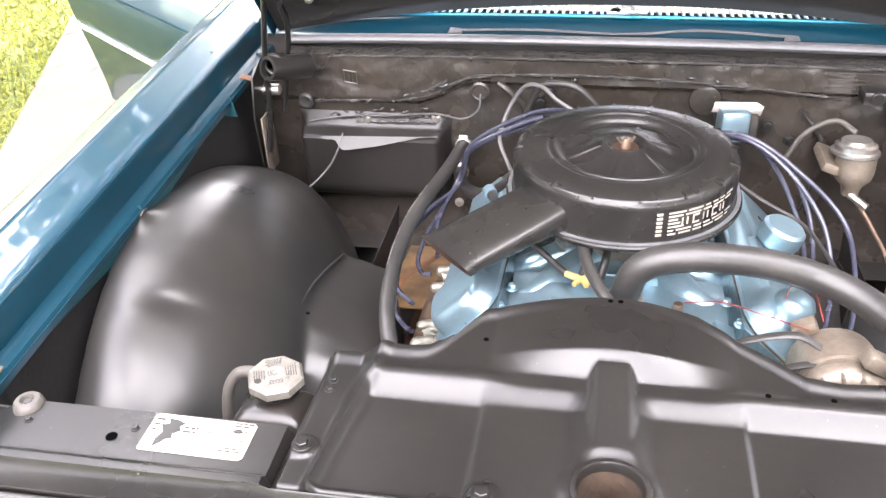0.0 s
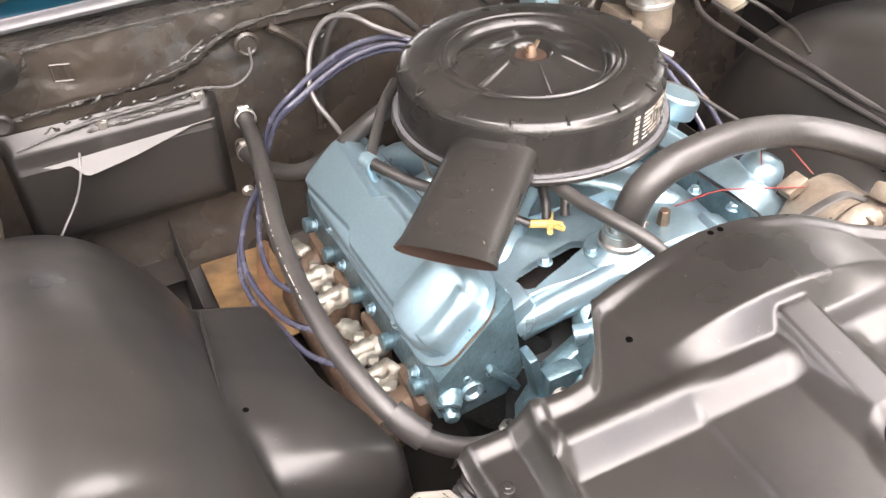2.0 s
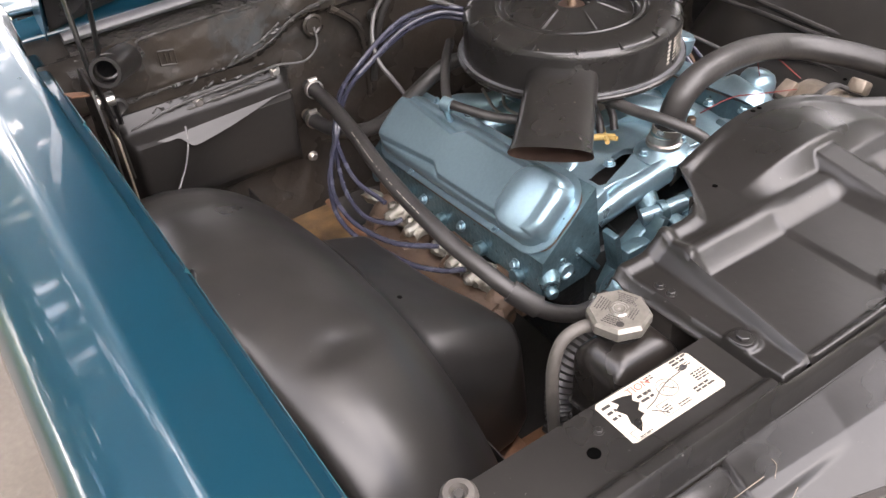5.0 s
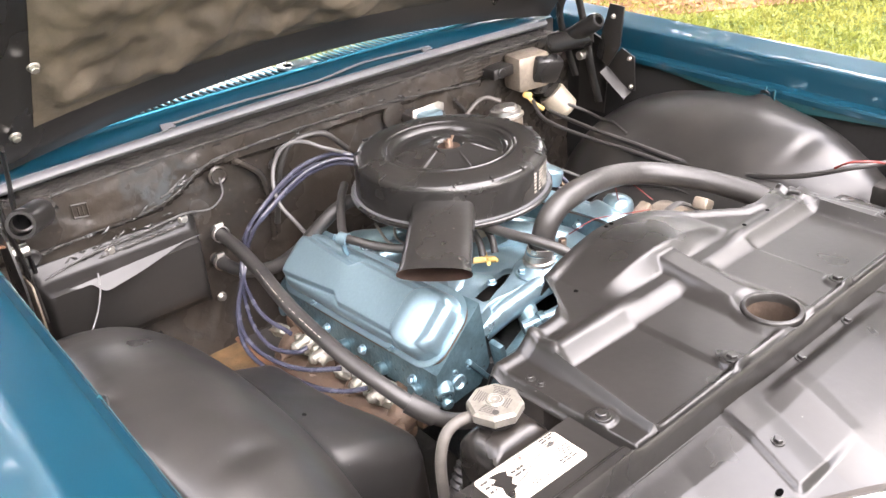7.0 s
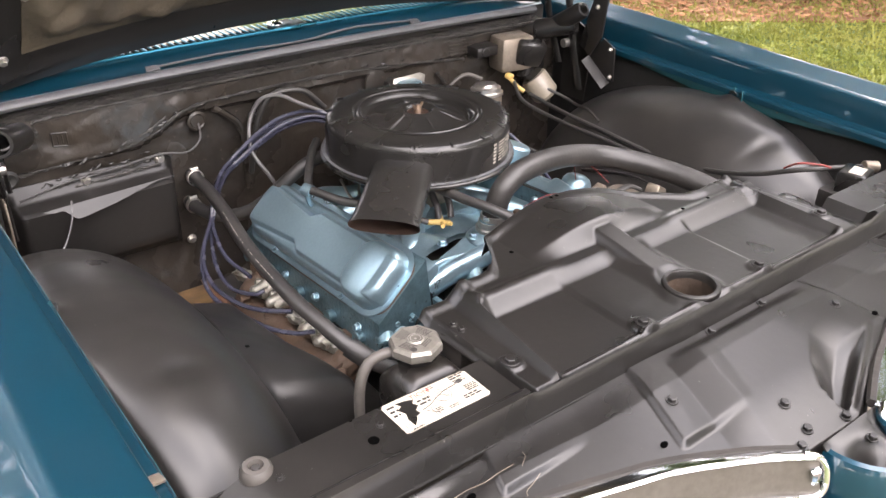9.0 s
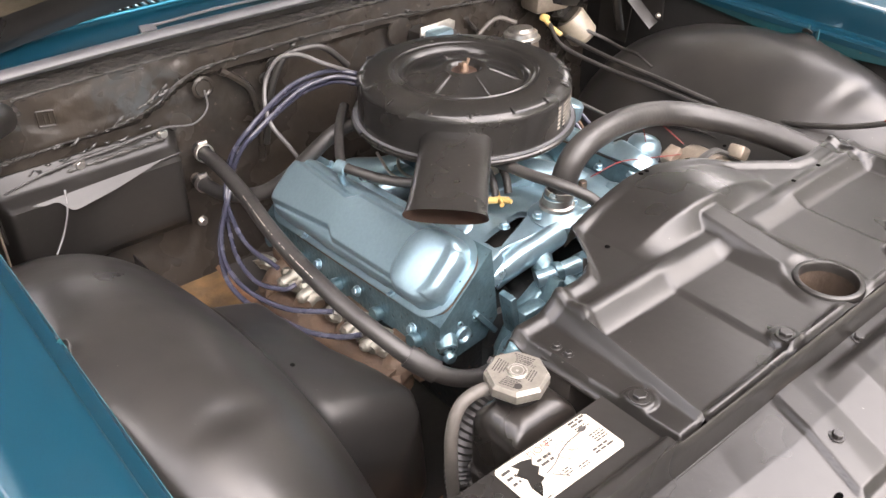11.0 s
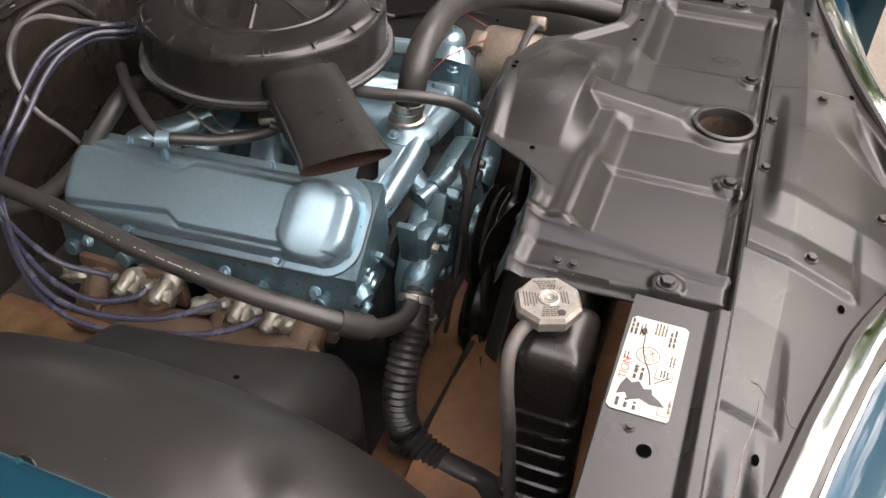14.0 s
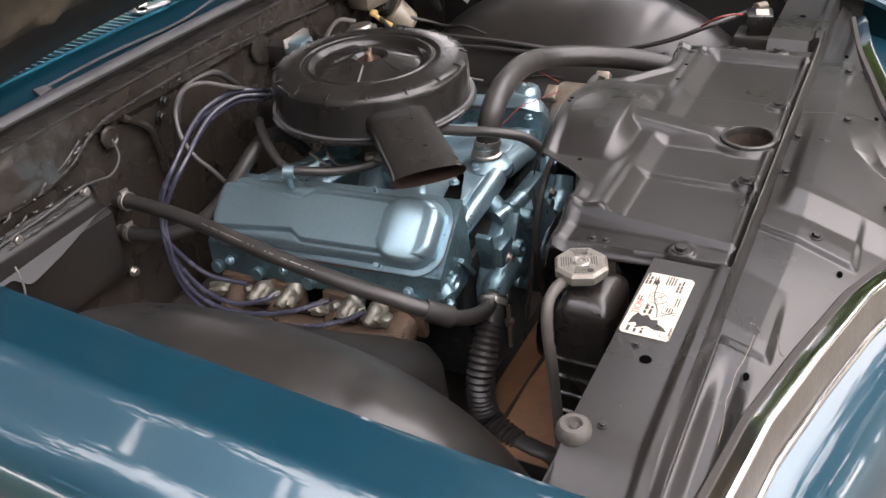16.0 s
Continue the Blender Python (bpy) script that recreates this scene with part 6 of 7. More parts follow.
part("cap", lathe(B(), (0.262, 0.008, 0.735), (0.30, -0.05, 0.95), [(0, 0), (0.020, 0), (0.020, 0.025), (0.036, 0.028), (0.038, 0.034), (0.037, 0.058), (0.032, 0.063), (0, 0.064)], 28), BLUE, br)
fl = thing("oil_fill_tube", (0.262, -0.20, 0.70), "light blue front breather with an orange gasket", "oil cap")
part("tube", lathe(B(), (0.250, -0.205, 0.735), (0.30, 0, 0.95), [(0, 0), (0.029, 0), (0.029, 0.014), (0.033, 0.016), (0.033, 0.040), (0.031, 0.052), (0.025, 0.062), (0.014, 0.067), (0, 0.068)], 24), BLUE, fl)
part("gasket", lathe(B(), (0.252, -0.205, 0.742), (0.30, 0, 0.95), [(0.030, 0.004), (0.0345, 0.005), (0.0345, 0.008), (0.030, 0.009)], 24), ORANGE, fl)

# generator
alt = thing("alternator", (0.31, -0.34, 0.66), "dusty tan alloy alternator with a cooling fan", "alternator")
part("housing", lathe(B(), (0.315, -0.255, 0.722), (0, -1, 0), [(0, 0), (0.052, 0), (0.062, 0.006), (0.064, 0.014), (0.064, 0.070), (0.060, 0.072), (0.060, 0.078), (0, 0.078)], 36), CAST, alt, "tan alloy rear half with a flat end")
part("front_half", lathe(B(), (0.315, -0.336, 0.722), (0, -1, 0), [(0, 0), (0.061, 0), (0.065, 0.004), (0.065, 0.018), (0.058, 0.030), (0.044, 0.036), (0, 0.036)], 36), CAST, alt)
for k in range(14):
    an = 2 * math.pi * k / 14
    part("cooling_rib", box(B(), (0.315 + 0.052 * math.cos(an), -0.366, 0.722 + 0.052 * math.sin(an)), (0.020, 0.014, 0.005), 0.0012, (0, -math.degrees(an), 0)), CAST, alt)
part("fan", lathe(B(), (0.315, -0.382, 0.722), (0, -1, 0), [(0, 0), (0.058, 0), (0.062, 0.003), (0.056, 0.006), (0.035, 0.008), (0.030, 0.014), (0, 0.014)], 28), CAST, alt)
part("pulley", lathe(B(), (0.315, -0.396, 0.722), (0, -1, 0), [(0, 0), (0.036, 0), (0.038, 0.004), (0.026, 0.010), (0.038, 0.016), (0.036, 0.020), (0, 0.020)], 28), SATIN, alt)
part("bracket", tube(B(), [(0.18, -0.30, 0.70), (0.23, -0.32, 0.745), (0.28, -0.325, 0.765), (0.33, -0.35, 0.775)], 0.008, 8, 5, flat=0.5), DARK, alt)
part("ear", box(B(), (0.345, -0.348, 0.796), (0.040, 0.030, 0.024), 0.005, (0, 30, 10)), CAST, alt)
part("terminal", box(B(), (0.268, -0.262, 0.782), (0.036, 0.026, 0.018), 0.004, (0, -28, 0)), CAST, alt)
part("drive_belt", tube(B(), [(0.262, -0.372, 0.832), (0.231, -0.367, 0.845), (0.185, -0.364, 0.834), (0.135, -0.362, 0.812), (0.05, -0.362, 0.788), (-0.02, -0.362, 0.762), (-0.062, -0.362, 0.712), (-0.078, -0.362, 0.65), (-0.066, -0.362, 0.568), (-0.04, -0.362, 0.50)], 0.0070, 8, 6, flat=0.55), RUBBER, alt, "black drive belt")
part("foot", box(B(), (0.29, -0.30, 0.66), (0.06, 0.08, 0.10), 0.01), DARK, alt)

# canister on the far side
cn = thing("fuel_filter", (0.458, 0.33, 0.68), "zinc plated canister with a ridged lid on a tan bracket", "canister")
part("bowl", lathe(B(), (0.462, 0.305, 0.700), (0, 0.12, 1), [(0, 0), (0.016, 0), (0.020, 0.02), (0.034, 0.035), (0.038, 0.05), (0.038, 0.085), (0, 0.085)], 26), CAST, cn)
part("lid", lathe(B(), (0.457, 0.315, 0.786), (0, 0.12, 1), [(0.042, 0), (0.046, 0.002), (0.046, 0.008), (0.040, 0.010), (0.040, 0.020), (0.034, 0.024), (0.030, 0.022), (0.028, 0.030), (0, 0.033)], 26), ZINC, cn)
part("bracket", box(B(), (0.425, 0.345, 0.755), (0.055, 0.10, 0.02), 0.004, (0, 20, 0)), CAST, cn)
part("tail", cyl(B(), (0.46, 0.295, 0.705), (0.49, 0.270, 0.690), 0.008), ZINC, cn)
hose("fuel_line", [(0.465, 0.30, 0.70), (0.50, 0.25, 0.66), (0.53, 0.17, 0.60), (0.50, 0.10, 0.52)], 0.004, COPPER, "thin copper-brown pipe from the canister", "pipe", seg=8)
hose("cable", [(0.455, 0.33, 0.825), (0.42, 0.36, 0.835), (0.37, 0.37, 0.80), (0.34, 0.37, 0.74)], 0.0055, RUBBER2, "grey cable from the canister to the bulkhead", "cable", seg=8)

# wiper motor
wm_ = thing("wiper_motor", (0.58, 0.39, 0.80), "tan and black wiper motor with a yellow plug on the bulkhead", "wiper motor")
part("housing", box(B(), (0.585, 0.365, 0.868), (0.105, 0.075, 0.095), 0.014, (0, 0, -8)), CAST, wm_)
part("cover", box(B(), (0.615, 0.330, 0.870), (0.085, 0.045, 0.070), 0.010, (20, 10, -15)), LIDM, wm_)
part("motor", lathe(B(), (0.655, 0.345, 0.790), (0.42, -0.45, -0.75), [(0, 0), (0.036, 0), (0.038, 0.004), (0.038, 0.060), (0.030, 0.070), (0, 0.072)], 28), GLASSY, wm_)
part("gearcase", box(B(), (0.645, 0.365, 0.815), (0.075, 0.07, 0.075), 0.016, (0, 30, 10)), LIDM, wm_)
part("plug", box(B(), (0.565, 0.345, 0.808), (0.021, 0.022, 0.018), 0.005, (20, 15, 30)), YELLOW, wm_)
part("plug_tail", tube(B(), [(0.565, 0.340, 0.802), (0.575, 0.325, 0.785), (0.59, 0.31, 0.77)], 0.006, 8, 4), YELLOW, wm_)
bm = B()
box(bm, (0.500, 0.385, 0.882), (0.075, 0.05, 0.028), 0.006)
cyl(bm, (0.488, 0.375, 0.883), (0.488, 0.355, 0.883), 0.013)
part("bracket", bm, SATIN, wm_)
hose("harness", [(0.60, 0.30, 0.765), (0.60, 0.20, 0.755), (0.585, 0.10, 0.757), (0.570, 0.0, 0.762), (0.562, -0.08, 0.762), (0.568, -0.16, 0.756), (0.578, -0.24, 0.755), (0.575, -0.34, 0.775), (0.570, -0.43, 0.805), (0.59, -0.51, 0.838), (0.64, -0.56, 0.848), (0.70, -0.58, 0.842), (0.735, -0.60, 0.84)], 0.0055, RUBBER, "black wiring harness lying over the inner wing", "cable", seg=9)
hose("cable", [(0.57, 0.33, 0.795), (0.545, 0.26, 0.765), (0.56, 0.12, 0.745), (0.548, 0.0, 0.752), (0.552, -0.14, 0.748), (0.56, -0.26, 0.742), (0.54, -0.36, 0.755), (0.50, -0.44, 0.80)], 0.005, RUBBER, "thin black cable beside the harness", "cable", seg=8)
hose("cable", [(0.66, 0.30, 0.77), (0.69, 0.25, 0.75), (0.685, 0.20, 0.745), (0.64, 0.12, 0.765), (0.60, 0.04, 0.765)], 0.0045, RUBBER, "thin black cable looping from the wiper motor", "cable", seg=8)
hose("cable", [(0.17, 0.10, 0.845), (0.25, 0.08, 0.80), (0.32, 0.04, 0.775), (0.36, -0.06, 0.75)], 0.0035, RUBBER, "thin wire beside the air cleaner", "cable", seg=8)
hose("alternator_wire", [(0.245, -0.22, 0.80), (0.26, -0.20, 0.828), (0.28, -0.22, 0.825), (0.29, -0.27, 0.80)], 0.0010, REDM, "thin red wire at the oil filler", "wire", seg=8)
hose("alternator_wire", [(0.10, -0.22, 0.78), (0.15, -0.24, 0.80), (0.21, -0.25, 0.79), (0.27, -0.28, 0.79)], 0.0010, REDM, "thin dark red wire along the crossover", "wire", seg=8)

# regulator in the far corner
rg = thing("voltage_regulator", (0.622, -0.600, 0.80), "white-labelled relay box with a red wire on the support", "relay")
part("case", box(B(), (0.630, -0.605, 0.838), (0.062, 0.055, 0.050), 0.006, (0, 0, 12)), LIDM, rg)
part("label", box(B(), (0.626, -0.610, 0.8636), (0.040, 0.026, 0.001), 0.0003, (0, 0, 12)), WHITE, rg, "small white paper label")
part("base", box(B(), (0.622, -0.605, 0.80), (0.08, 0.09, 0.04), 0.006), DARK, rg)
part("lead", tube(B(), [(0.585, -0.575, 0.868), (0.56, -0.56, 0.876), (0.54, -0.53, 0.872), (0.545, -0.50, 0.85)], 0.0022, 8, 6), REDM, rg, "red lead")
part("terminal", cyl(B(), (0.700, -0.585, 0.845), (0.728, -0.60, 0.842), 0.012), CAST, rg)

# heater box on the near side of the bulkhead
heater = thing("heater_box", (-0.53, 0.37, 0.56), "black heater housing on the bulkhead with a bent glossy flap", "heater")


def heater_fn(u, v):
    x = -0.715 + 0.345 * u
    prof = [(0.405, 0.795), (0.398, 0.785), (0.382, 0.766), (0.354, 0.758), (0.345, 0.752), (0.350, 0.70), (0.357, 0.62), (0.378, 0.595), (0.41, 0.585)]
    k = v * (len(prof) - 1)
    i = min(int(k), len(prof) - 2)
    y = prof[i][0] + (prof[i + 1][0] - prof[i][0]) * (k - i)
    z = prof[i][1] + (prof[i + 1][1] - prof[i][1]) * (k - i)
    e = step(0.0, 0.05, u) * step(1.0, 0.93, u)
    y = 0.405 + (y - 0.405) * e
    y += 0.0015 * noise.noise(V(x * 9, z * 9, 2)) * e
    return V(x, y, z - 0.012 * (1 - e) * step(0.3, 0.5, v))


part("housing", sheet(B(), heater_fn, 50, 36, 0.003, (0, 1, 0)), CASEM, heater, "", 55)


def flap_fn(u, v):
    x = -0.660 + 0.272 * u
    w = 0.001 + 0.005 * ramp(0.0, 0.06, u) + 0.019 * step(0.13, 0.22, u) * (1 - ramp(0.26, 0.85, u)) ** 0.9 - 0.005 * ramp(0.5, 0.9, u)
    return V(x, 0.348 - 0.75 * w * v, 0.757 + 0.010 * u - w * v)


part("flap", sheet(B(), flap_fn, 40, 6, 0.002, (0, 1, 0)), CASEM, heater, "bent black flap")
part("vent_tube", tube(B(), [(-0.603, 0.352, 0.765), (-0.612, 0.335, 0.735), (-0.630, 0.325, 0.700), (-0.655, 0.31, 0.672), (-0.68, 0.28, 0.655)], 0.0021, 7, 6), GREYW, heater, "thin grey drain tube")
part("capillary", tube(B(), [(-0.69, 0.385, 0.774), (-0.60, 0.388, 0.790), (-0.50, 0.388, 0.795), (-0.40, 0.385, 0.805), (-0.34, 0.385, 0.795), (-0.305, 0.39, 0.815), (-0.300, 0.40, 0.848)], 0.0019, 7, 6), GREYW, heater, "thin grey capillary tube")
part("outlet", cyl(B(), (-0.344, 0.41, 0.670), (-0.344, 0.372, 0.669), 0.012), CAST, heater)
part("outlet", cyl(B(), (-0.330, 0.41, 0.729), (-0.332, 0.38, 0.735), 0.012), CAST, heater)


# ---- wiper ----
wiper = thing("windshield_wiper", (0.0, 0.60, 1.0), "bright chrome wiper arm lying on the cowl", "wiper")
part("arm", tube(B(), [(0.02, 0.600, 1.012), (0.12, 0.603, 1.013), (0.24, 0.610, 1.012)], 0.006, 8, 5, flat=0.6), CHROME, wiper)
part("pivot", cyl(B(), (0.02, 0.600, 0.996), (0.02, 0.600, 1.016), 0.011), CHROME, wiper)

# ---- hood and hinges ----
HA = radians(53)


def hood_pt(x, s, off=0.0):
    """A place on the hood: s metres from its back edge towards the front, off to its inner side."""
    y0, z0 = 0.455 + 0.055 * (1 - (x / 0.76) ** 2), 0.968 + 0.056 * (1 - (x / 0.76) ** 2)
    return V(x, y0 - s * math.cos(HA) - off * math.sin(HA), z0 + s * math.sin(HA) - off * math.cos(HA))


hood = part("hood", sheet(B(), lambda u, v: hood_pt(-0.765 + 1.53 * u, -0.01 + 1.40 * v, -0.03 + 0.025 * abs(2 * u - 1) ** 6), 40, 30, 0.003, (0, -math.sin(HA), -math.cos(HA))), TEAL, car, "raised teal hood with a black underside")


def inner(u, v):
    x, s = -0.755 + 1.51 * u, 1.36 * v
    rim = 1 - bump_box(x, s, -0.64, 0.64, 0.08, 1.2, 0.03)
    return hood_pt(x, s, 0.012 * rim + 0.004 * (1 - rim))


part("inner_frame", sheet(B(), inner, 70, 60, 0.003, (0, math.sin(HA), math.cos(HA))), SATIN, hood, "black pressed inner frame")
part("side_lip", sheet(B(), lambda u, v: hood_pt(-0.766, 1.38 * v, -0.03 + 0.055 * u), 4, 20, 0.003, (1, 0, 0)), TEAL, hood)
part("side_lip", sheet(B(), lambda u, v: hood_pt(0.766, 1.38 * v, -0.03 + 0.055 * u), 4, 20, 0.003, (-1, 0, 0)), TEAL, hood)


def pad_fn(u, v):
    x, s = -0.62 + 1.24 * u, 0.085 + 1.1 * v
    e = step(0, 0.04, u) * step(1, 0.96, u) * step(0, 0.05, v) * step(1, 0.95, v)
    n = noise.fractal(V(x * 7, s * 7, 0), 1.0, 2.0, 4)
    return hood_pt(x, s, 0.006 + 0.022 * e + 0.034 * n * e)


part("insulation_pad", sheet(B(), pad_fn, 120, 90, 0.004, (0, math.sin(HA), math.cos(HA))), FELT, hood, "shaggy brown-black felt pad", 80)
for x, s in ((-0.66, 0.10), (-0.62, 0.26), (0.66, 0.10), (0.62, 0.26)):
    repeat("bolt", BOLT_ZINC, Matrix.Translation(hood_pt(x, s, 0.016)) @ pose(0, 0, 0, 180 - 53, 0, 0), hood)

for s in (-1, 1):
    bm = prism(B(), [(-0.04, -0.12), (0.05, -0.12), (0.05, 0.06), (0.02, 0.10), (-0.03, 0.08), (-0.05, 0.0)], -0.002, 0.002, 0, pose(s * 0.752, 0.28, 0.85, 90, 0, 90))
    hg = part("hood_hinge", bm, SATIN, car, "black spring hood hinge with worn steel arms")
    part("pivot", cyl(B(), (s * 0.752, 0.30, 0.885), (s * 0.715, 0.30, 0.885), 0.012), ZINC, hg)
    part("arm", tube(B(), [(s * 0.735, 0.245, 0.765), (s * 0.733, 0.275, 0.86), (s * 0.738, 0.30, 0.95), (s * 0.735, 0.33, 1.06), (s * 0.73, 0.335, 1.10)], 0.013, 8, 6, flat=0.35), SATIN, hg, "flat black hinge arm")
    part("link", tube(B(), [(s * 0.715, 0.31, 0.83), (s * 0.710, 0.345, 0.92), (s * 0.700, 0.355, 1.00), (s * 0.70, 0.33, 1.06)], 0.012, 8, 6, flat=0.35), SATIN, hg, "worn black steel link")
    part("spring_tube", lathe(B(), (s * 0.722, 0.265, 0.945), (-s * 0.06, 0.10, -0.03), [(0.018, 0.01), (0.019, 0), (0.025, 0), (0.026, 0.004), (0.026, 0.11), (0.02, 0.115), (0, 0.115)], 24), SATIN, hg, "black spring tube")
    part("ring", tube(B(), [(s * 0.712 + 0.02 * math.cos(k * 0.7), 0.285, 0.945 + 0.02 * math.sin(k * 0.7)) for k in range(10)], 0.003, 6, 3), SATIN, hg)
    if s < 0:
        part("plate", box(B(), (s * 0.740, 0.265, 0.78), (0.004, 0.06, 0.13), 0.0015), CAST, hg)
        continue
    # the far hinge shows its blade, its spring housing and the bracket on the wing
    part("blade", prism(B(), [(0.205, 1.035), (0.160, 1.032), (0.170, 0.930), (0.205, 0.875), (0.245, 0.895)], -0.003, 0.003, 0.001, pose(0.722, 0, 0, 90, 0, 90)), SATIN, hg, "black upright hinge blade")
    part("spring_housing", lathe(B(), (0.700, 0.345, 0.918), (0, -0.135, 0.085), [(0, 0), (0.020, 0), (0.023, 0.004), (0.023, 0.135), (0.018, 0.145), (0.012, 0.145), (0.011, 0.12), (0, 0.12)], 20), SATIN, hg, "black slanting spring housing")
    part("bracket", prism(B(), [(0.236, 0.872), (0.178, 0.922), (0.138, 0.905), (0.132, 0.818), (0.196, 0.806)], -0.002, 0.002, 0.001, pose(0.742, 0, 0, 90, 0, 90)), SATIN, hg, "black bracket on the wing")
    part("bracket_face", sheet(B(), lambda u, v: V(0.742 - 0.030 * u, 0.225 - 0.080 * v, 0.868 - 0.055 * v - 0.012 * u), 3, 3, 0.003), CASEM, hg)
    for y, z in ((0.150, 0.900), (0.142, 0.828), (0.190, 1.005)):
        repeat("bolt", BOLT_ZINC, pose(0.738 if z < 0.95 else 0.718, y, z, 0, -90, 0) @ Matrix.Diagonal((0.6, 0.6, 0.7, 1)), hg)


# ---- the place round the car ----
ground = part("ground", sheet(B(), lambda u, v: V(-60 + 120 * u, -60 + 120 * v, -0.03), 20, 20, 0.1), LAWN, None)
tagged(ground, "sunlit lawn ground reaching to the trees", "ground", kind="structure")
# the drive runs aslant under the car
DA = radians(21)


def drive_pt(a, b):
    """a across from the drive's near-side edge, b along it."""
    o = V(-2.55, 1.62, 0)
    return V(o.x + a * math.cos(DA) - b * math.sin(DA), o.y + a * math.sin(DA) + b * math.cos(DA), 0.0)


drive = part("pavement", sheet(B(), lambda u, v: drive_pt(4.6 * u, -12 + 24 * v) + V(0, 0, 0.004 * noise.noise(V(u * 6, v * 20, 0))), 12, 40, 0.08), CONCRETE, None)
tagged(drive, "pale sunlit concrete drive with worn edges", "pavement", kind="structure")
bedm = part("ground_bed", sheet(B(), lambda u, v: V(3.1 + 0.55 * 14 * u + 2.6 * v, 3.15 - 0.66 * 8 * u + 3.2 * v, -0.02 + 0.03 * noise.noise(V(u * 20, v * 8, 1))), 40, 14, 0.05), MULCH, None)
tagged(bedm, "brown bark mulch bed under the trees", "mulch", kind="structure")


def scatter(name, n, place, size, mat, seed, lay=0.15, label="", kind="stuff", category=""):
    """Many small three-cornered or four-cornered slips in one mesh."""
    rnd = random.Random(seed)
    vs, fs = [], []
    for _ in range(n):
        p = place(rnd)
        l, w = size[0] * rnd.uniform(0.6, 1.4), size[1] * rnd.uniform(0.6, 1.4)
        d = V(rnd.gauss(0, 1), rnd.gauss(0, 1), rnd.gauss(0, lay)).normalized()
        q = V(rnd.gauss(0, 1), rnd.gauss(0, 1), rnd.gauss(0, 1)).cross(d).normalized()
        k = len(vs)
        vs += [p - q * w, p + q * w, p + d * l + q * w * 0.5, p + d * l - q * w * 0.5]
        fs.append((k, k + 1, k + 2, k + 3))
    me = bpy.data.meshes.new(name)
    me.from_pydata(vs, [], fs)
    ob = new(name, finish(me, mat))
    return tagged(ob, label, category, kind=kind)


def on_lawn_left(r):
    p = drive_pt(-r.uniform(0.0, 2.2), r.uniform(-1.0, 4.5))
    return p + V(0, 0, -0.03)


def on_lawn_right(r):
    return V(r.uniform(2.4, 7.0), r.uniform(-1.0, 3.4), -0.03)


scatter("grass", 60000, on_lawn_left, (0.040, 0.0042), BLADE, 1, 1.2, "sunlit green lawn grass beside the drive", "stuff", "grass")
scatter("grass", 130000, on_lawn_right, (0.038, 0.0042), BLADE, 2, 1.2, "sunlit green lawn grass before the mulch bed", "stuff", "grass")


def on_bed(r):
    u, v = r.random(), r.random()
    return V(3.1 + 7.7 * u + 2.6 * v, 3.15 - 5.28 * u + 3.2 * v, 0.015)


scatter("mulch_chips", 18000, on_bed, (0.04, 0.008), CHIP, 3, 0.1, "brown bark chips and dead leaves", "stuff", "mulch")


def crown_mesh(name, seed, n, clumps, spread, size, mat):
    rnd = random.Random(seed)
    cs = [(V(rnd.gauss(0, spread[0]), rnd.gauss(0, spread[0]), rnd.uniform(*spread[1])), rnd.uniform(0.35, 0.9)) for _ in range(clumps)]
    vs, fs = [], []
    for _ in range(n):
        c, s = rnd.choice(cs)
        p = c + V(rnd.gauss(0, s * 0.55), rnd.gauss(0, s * 0.55), rnd.gauss(0, s * 0.4))
        d = V(rnd.gauss(0, 1), rnd.gauss(0, 1), rnd.gauss(-0.3, 0.7)).normalized()
        q = V(rnd.gauss(0, 1), rnd.gauss(0, 1), rnd.gauss(0, 1)).cross(d).normalized()
        l = size * rnd.uniform(0.6, 1.4)
        k = len(vs)
        vs += [p, p + d * l * 0.5 + q * l * 0.28, p + d * l, p + d * l * 0.5 - q * l * 0.28]
        fs.append((k, k + 1, k + 2, k + 3))
    me = bpy.data.meshes.new(name)
    me.from_pydata(vs, [], fs)
    return finish(me, mat), cs


def tree(x, y, h, seed):
    t = thing("tree", (x, y, -0.03), "leafy green tree added round the lawn to block sky light", "tree", "trees")
    rnd = random.Random(seed)
    me, cs = crown_mesh("crown", seed, 7000, 44, (1.8, (h * 0.20, h)), 0.42, LEAF)
    bm = B()
    tube(bm, [(x, y, -0.1), (x + 0.1, y, h * 0.3), (x - 0.05, y + 0.1, h * 0.6), (x, y, h * 0.92)], 0.2, 10, 5, radius=lambda i, n: 0.20 * (1 - 0.85 * i / n))
    for c, s in cs[:9]:
        tube(bm, [(x, y, c.z * 0.62), (x + c.x * 0.5, y + c.y * 0.5, c.z * 0.85), (x + c.x, y + c.y, c.z)], 0.05, 6, 4, radius=lambda i, n: 0.055 * (1 - 0.8 * i / n))
    part("trunk", bm, BARK, t)
    o = repeat("crown", me, Matrix.Translation((x, y, 0)), t)
    return t


# Mostly unseen trees, added and sized to block sky light and darken reflections.
for i, (x, y, h) in enumerate(((6.5, 9.5, 8.0), (9.6, 5.0, 7.7), (10.2, 0.8, 7.6), (10.0, -3.6, 7.6), (9.6, -7.6, 7.4), (-9.5, -8.5, 7.0), (-9.4, -4.8, 7.0), (-9.2, -1.2, 7.2), (-9.2, 2.6, 7.5), (-6.8, 8.6, 12.0), (-9.0, 13.0, 7.0), (-2.5, 17.0, 6.0), (-13.0, -24.0, 8.0), (-6.0, -25.0, 7.5), (0.5, -24.0, 8.5), (6.8, -13.0, 9.0), (11.5, -11.0, 9.5))):
    tree(x, y, h, 20 + i)


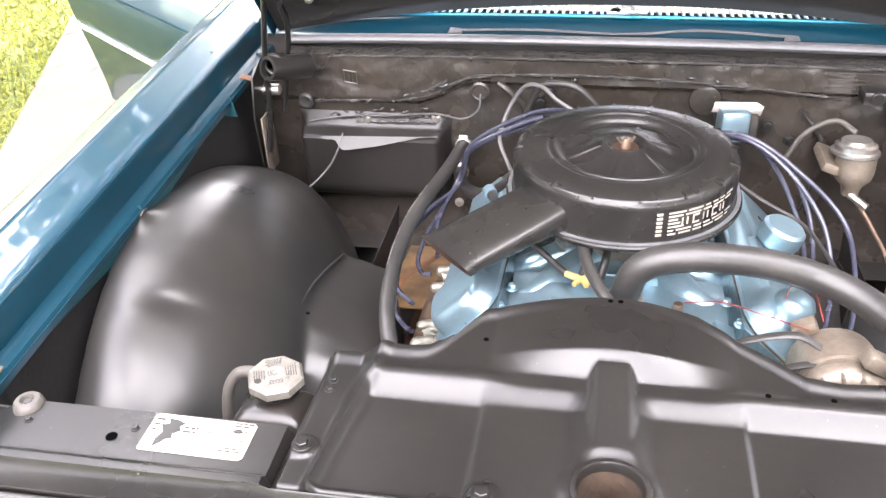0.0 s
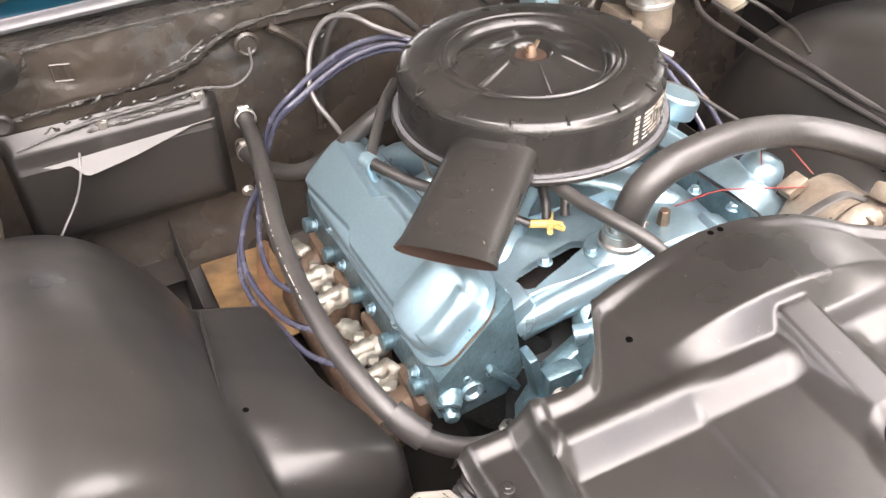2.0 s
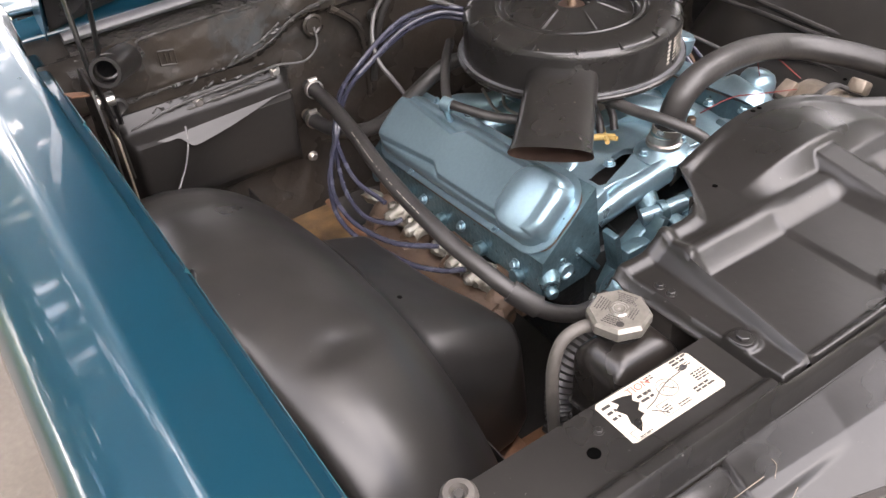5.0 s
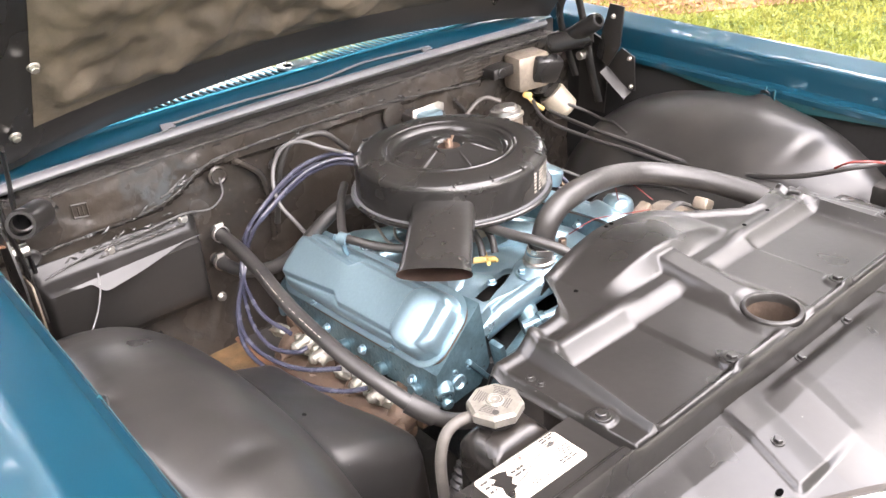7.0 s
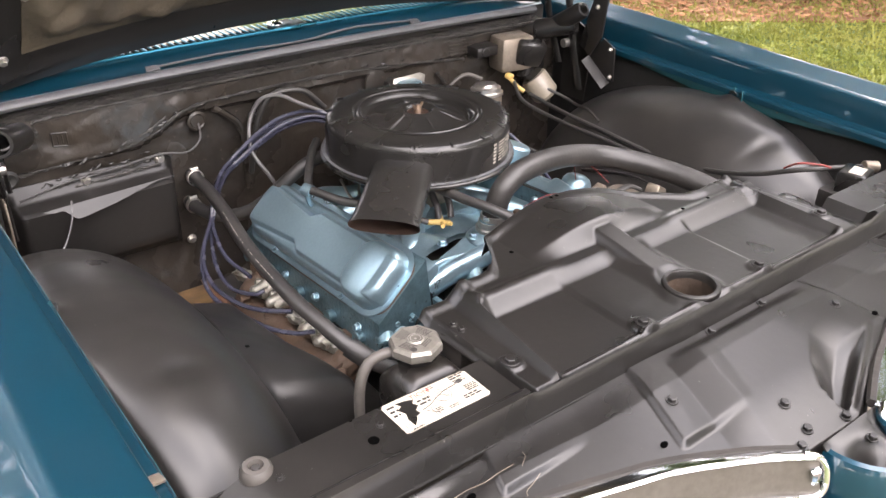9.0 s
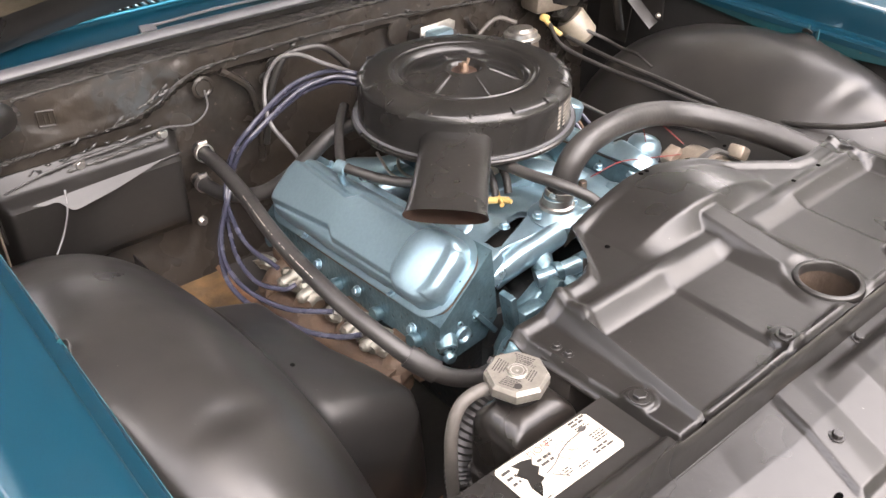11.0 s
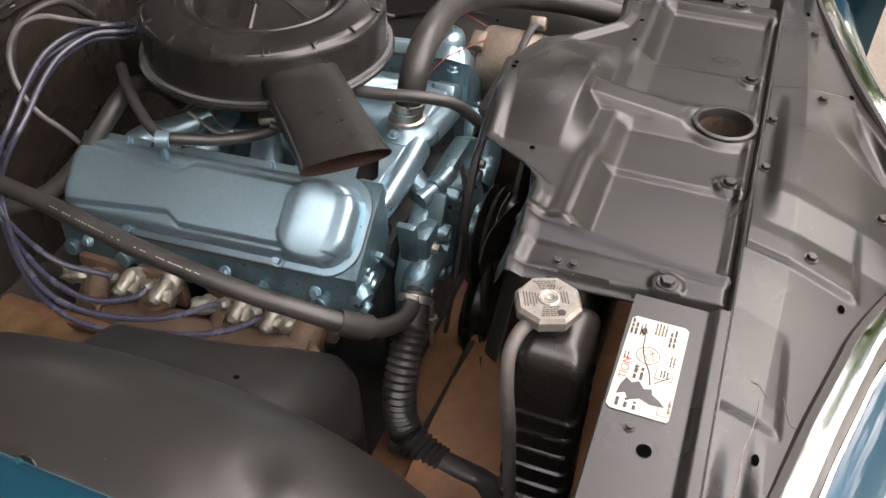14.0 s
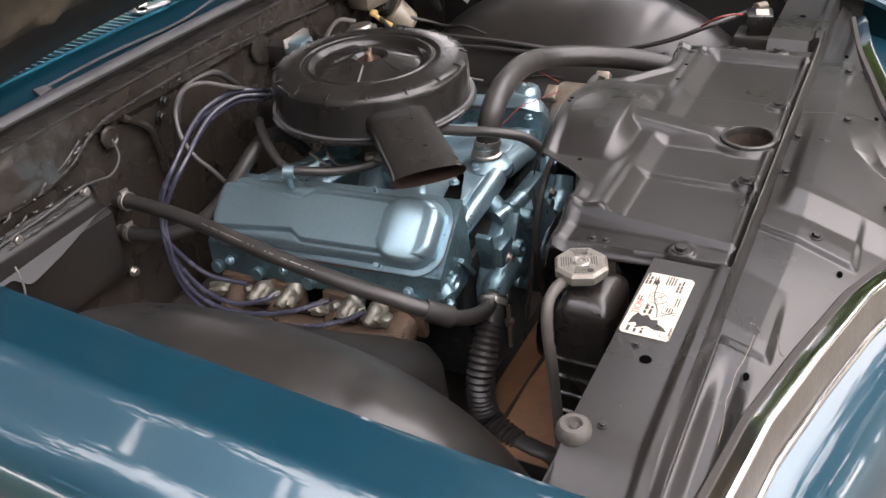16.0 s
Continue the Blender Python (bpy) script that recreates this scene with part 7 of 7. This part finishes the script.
# a broad unseen tree, added so its crown keeps sun off the car
big = thing("tree", (2.4, 4.9, -0.03), "broad leafy tree out of view, added to shade the car", "tree", "trees")
me, cs = crown_mesh("crown", 99, 30000, 190, (1.75, (4.8, 8.2)), 0.30, LEAF)
bm = B()
tube(bm, [(2.4, 4.9, -0.1), (2.45, 4.9, 2.0), (2.35, 4.8, 4.0), (2.3, 4.7, 6.4)], 0.2, 12, 6, radius=lambda i, n: 0.24 * (1 - 0.8 * i / n))
for c, q in cs[:14]:
    tube(bm, [(2.4, 4.85, 3.0 + 0.1 * c.z), (1.8 + c.x * 0.5, 4.3 + c.y * 0.5, c.z * 0.9), (1.2 + c.x, 3.8 + c.y, c.z)], 0.05, 6, 4, radius=lambda i, n: 0.06 * (1 - 0.8 * i / n))
part("trunk", bm, BARK, big)
repeat("crown", me, Matrix.Translation((1.2, 3.8, 0)), big)


def shrub(x, y, r, seed):
    t = thing("shrub", (x, y, -0.02), "bright green garden shrub in the mulch bed", "shrub", "shrubs")
    rnd = random.Random(seed)
    me, cs = crown_mesh("leaves", seed, 1300, 14, (r * 0.5, (0.15, r * 1.3)), 0.10, SHRUB)
    bm = B()
    for c, s in cs[:8]:
        tube(bm, [(x, y, -0.03), (x + c.x * 0.4, y + c.y * 0.4, c.z * 0.5), (x + c.x, y + c.y, c.z)], 0.015, 6, 4)
    part("stems", bm, BARK, t)
    repeat("leaves", me, Matrix.Translation((x, y, 0)), t)


for i, (x, y, r) in enumerate(((5.3, 2.95, 0.55), (6.1, 2.55, 0.6), (4.4, 3.7, 0.7), (6.9, 2.1, 0.7), (7.8, 1.6, 0.8), (5.0, 4.2, 0.9), (6.2, 3.6, 0.9), (7.3, 2.9, 0.9), (8.4, 2.2, 0.9), (4.0, 5.2, 0.8), (9.5, 1.2, 0.8), (7.9, 3.9, 1.0), (6.0, 5.2, 1.0))):
    shrub(x, y, r, 60 + i)

# ---- the open door ----


def door_pt(a, z, off=0.0):
    """a metres from the hinge along the door, at height z."""
    d = radians(52)
    tuck = 0.06 * step(0.75, 0.3, z) + 0.05 * step(0.75, 1.0, z)
    return V(-1.03 - a * math.sin(d) + (tuck + off) * math.cos(d) * 1.0, 0.74 + a * math.cos(d) + (tuck + off) * math.sin(d), z)


door = part("door", sheet(B(), lambda u, v: door_pt((1.10 + 0.06 * step(0.3, 1.0, v)) * u, 0.33 + 0.60 * v), 20, 20, 0.004, (0.6, 0.75, 0)), TEAL, car, "teal door standing ajar with a white strip")
part("door_inner", sheet(B(), lambda u, v: door_pt(0.02 + 1.06 * u, 0.36 + 0.56 * v, 0.08), 6, 6, 0.03, (0.6, 0.75, 0)), TEALD, door)
part("trim_strip", sheet(B(), lambda u, v: door_pt(1.13 * u, 0.620 + 0.016 * v, -0.006), 16, 3, 0.006, (0.6, 0.75, 0)), STRIPE, door, "white moulding strip")
part("crease", tube(B(), [door_pt(1.16 * k / 8, 0.80, -0.001) for k in range(9)], 0.004, 6, 3), TEAL, door)
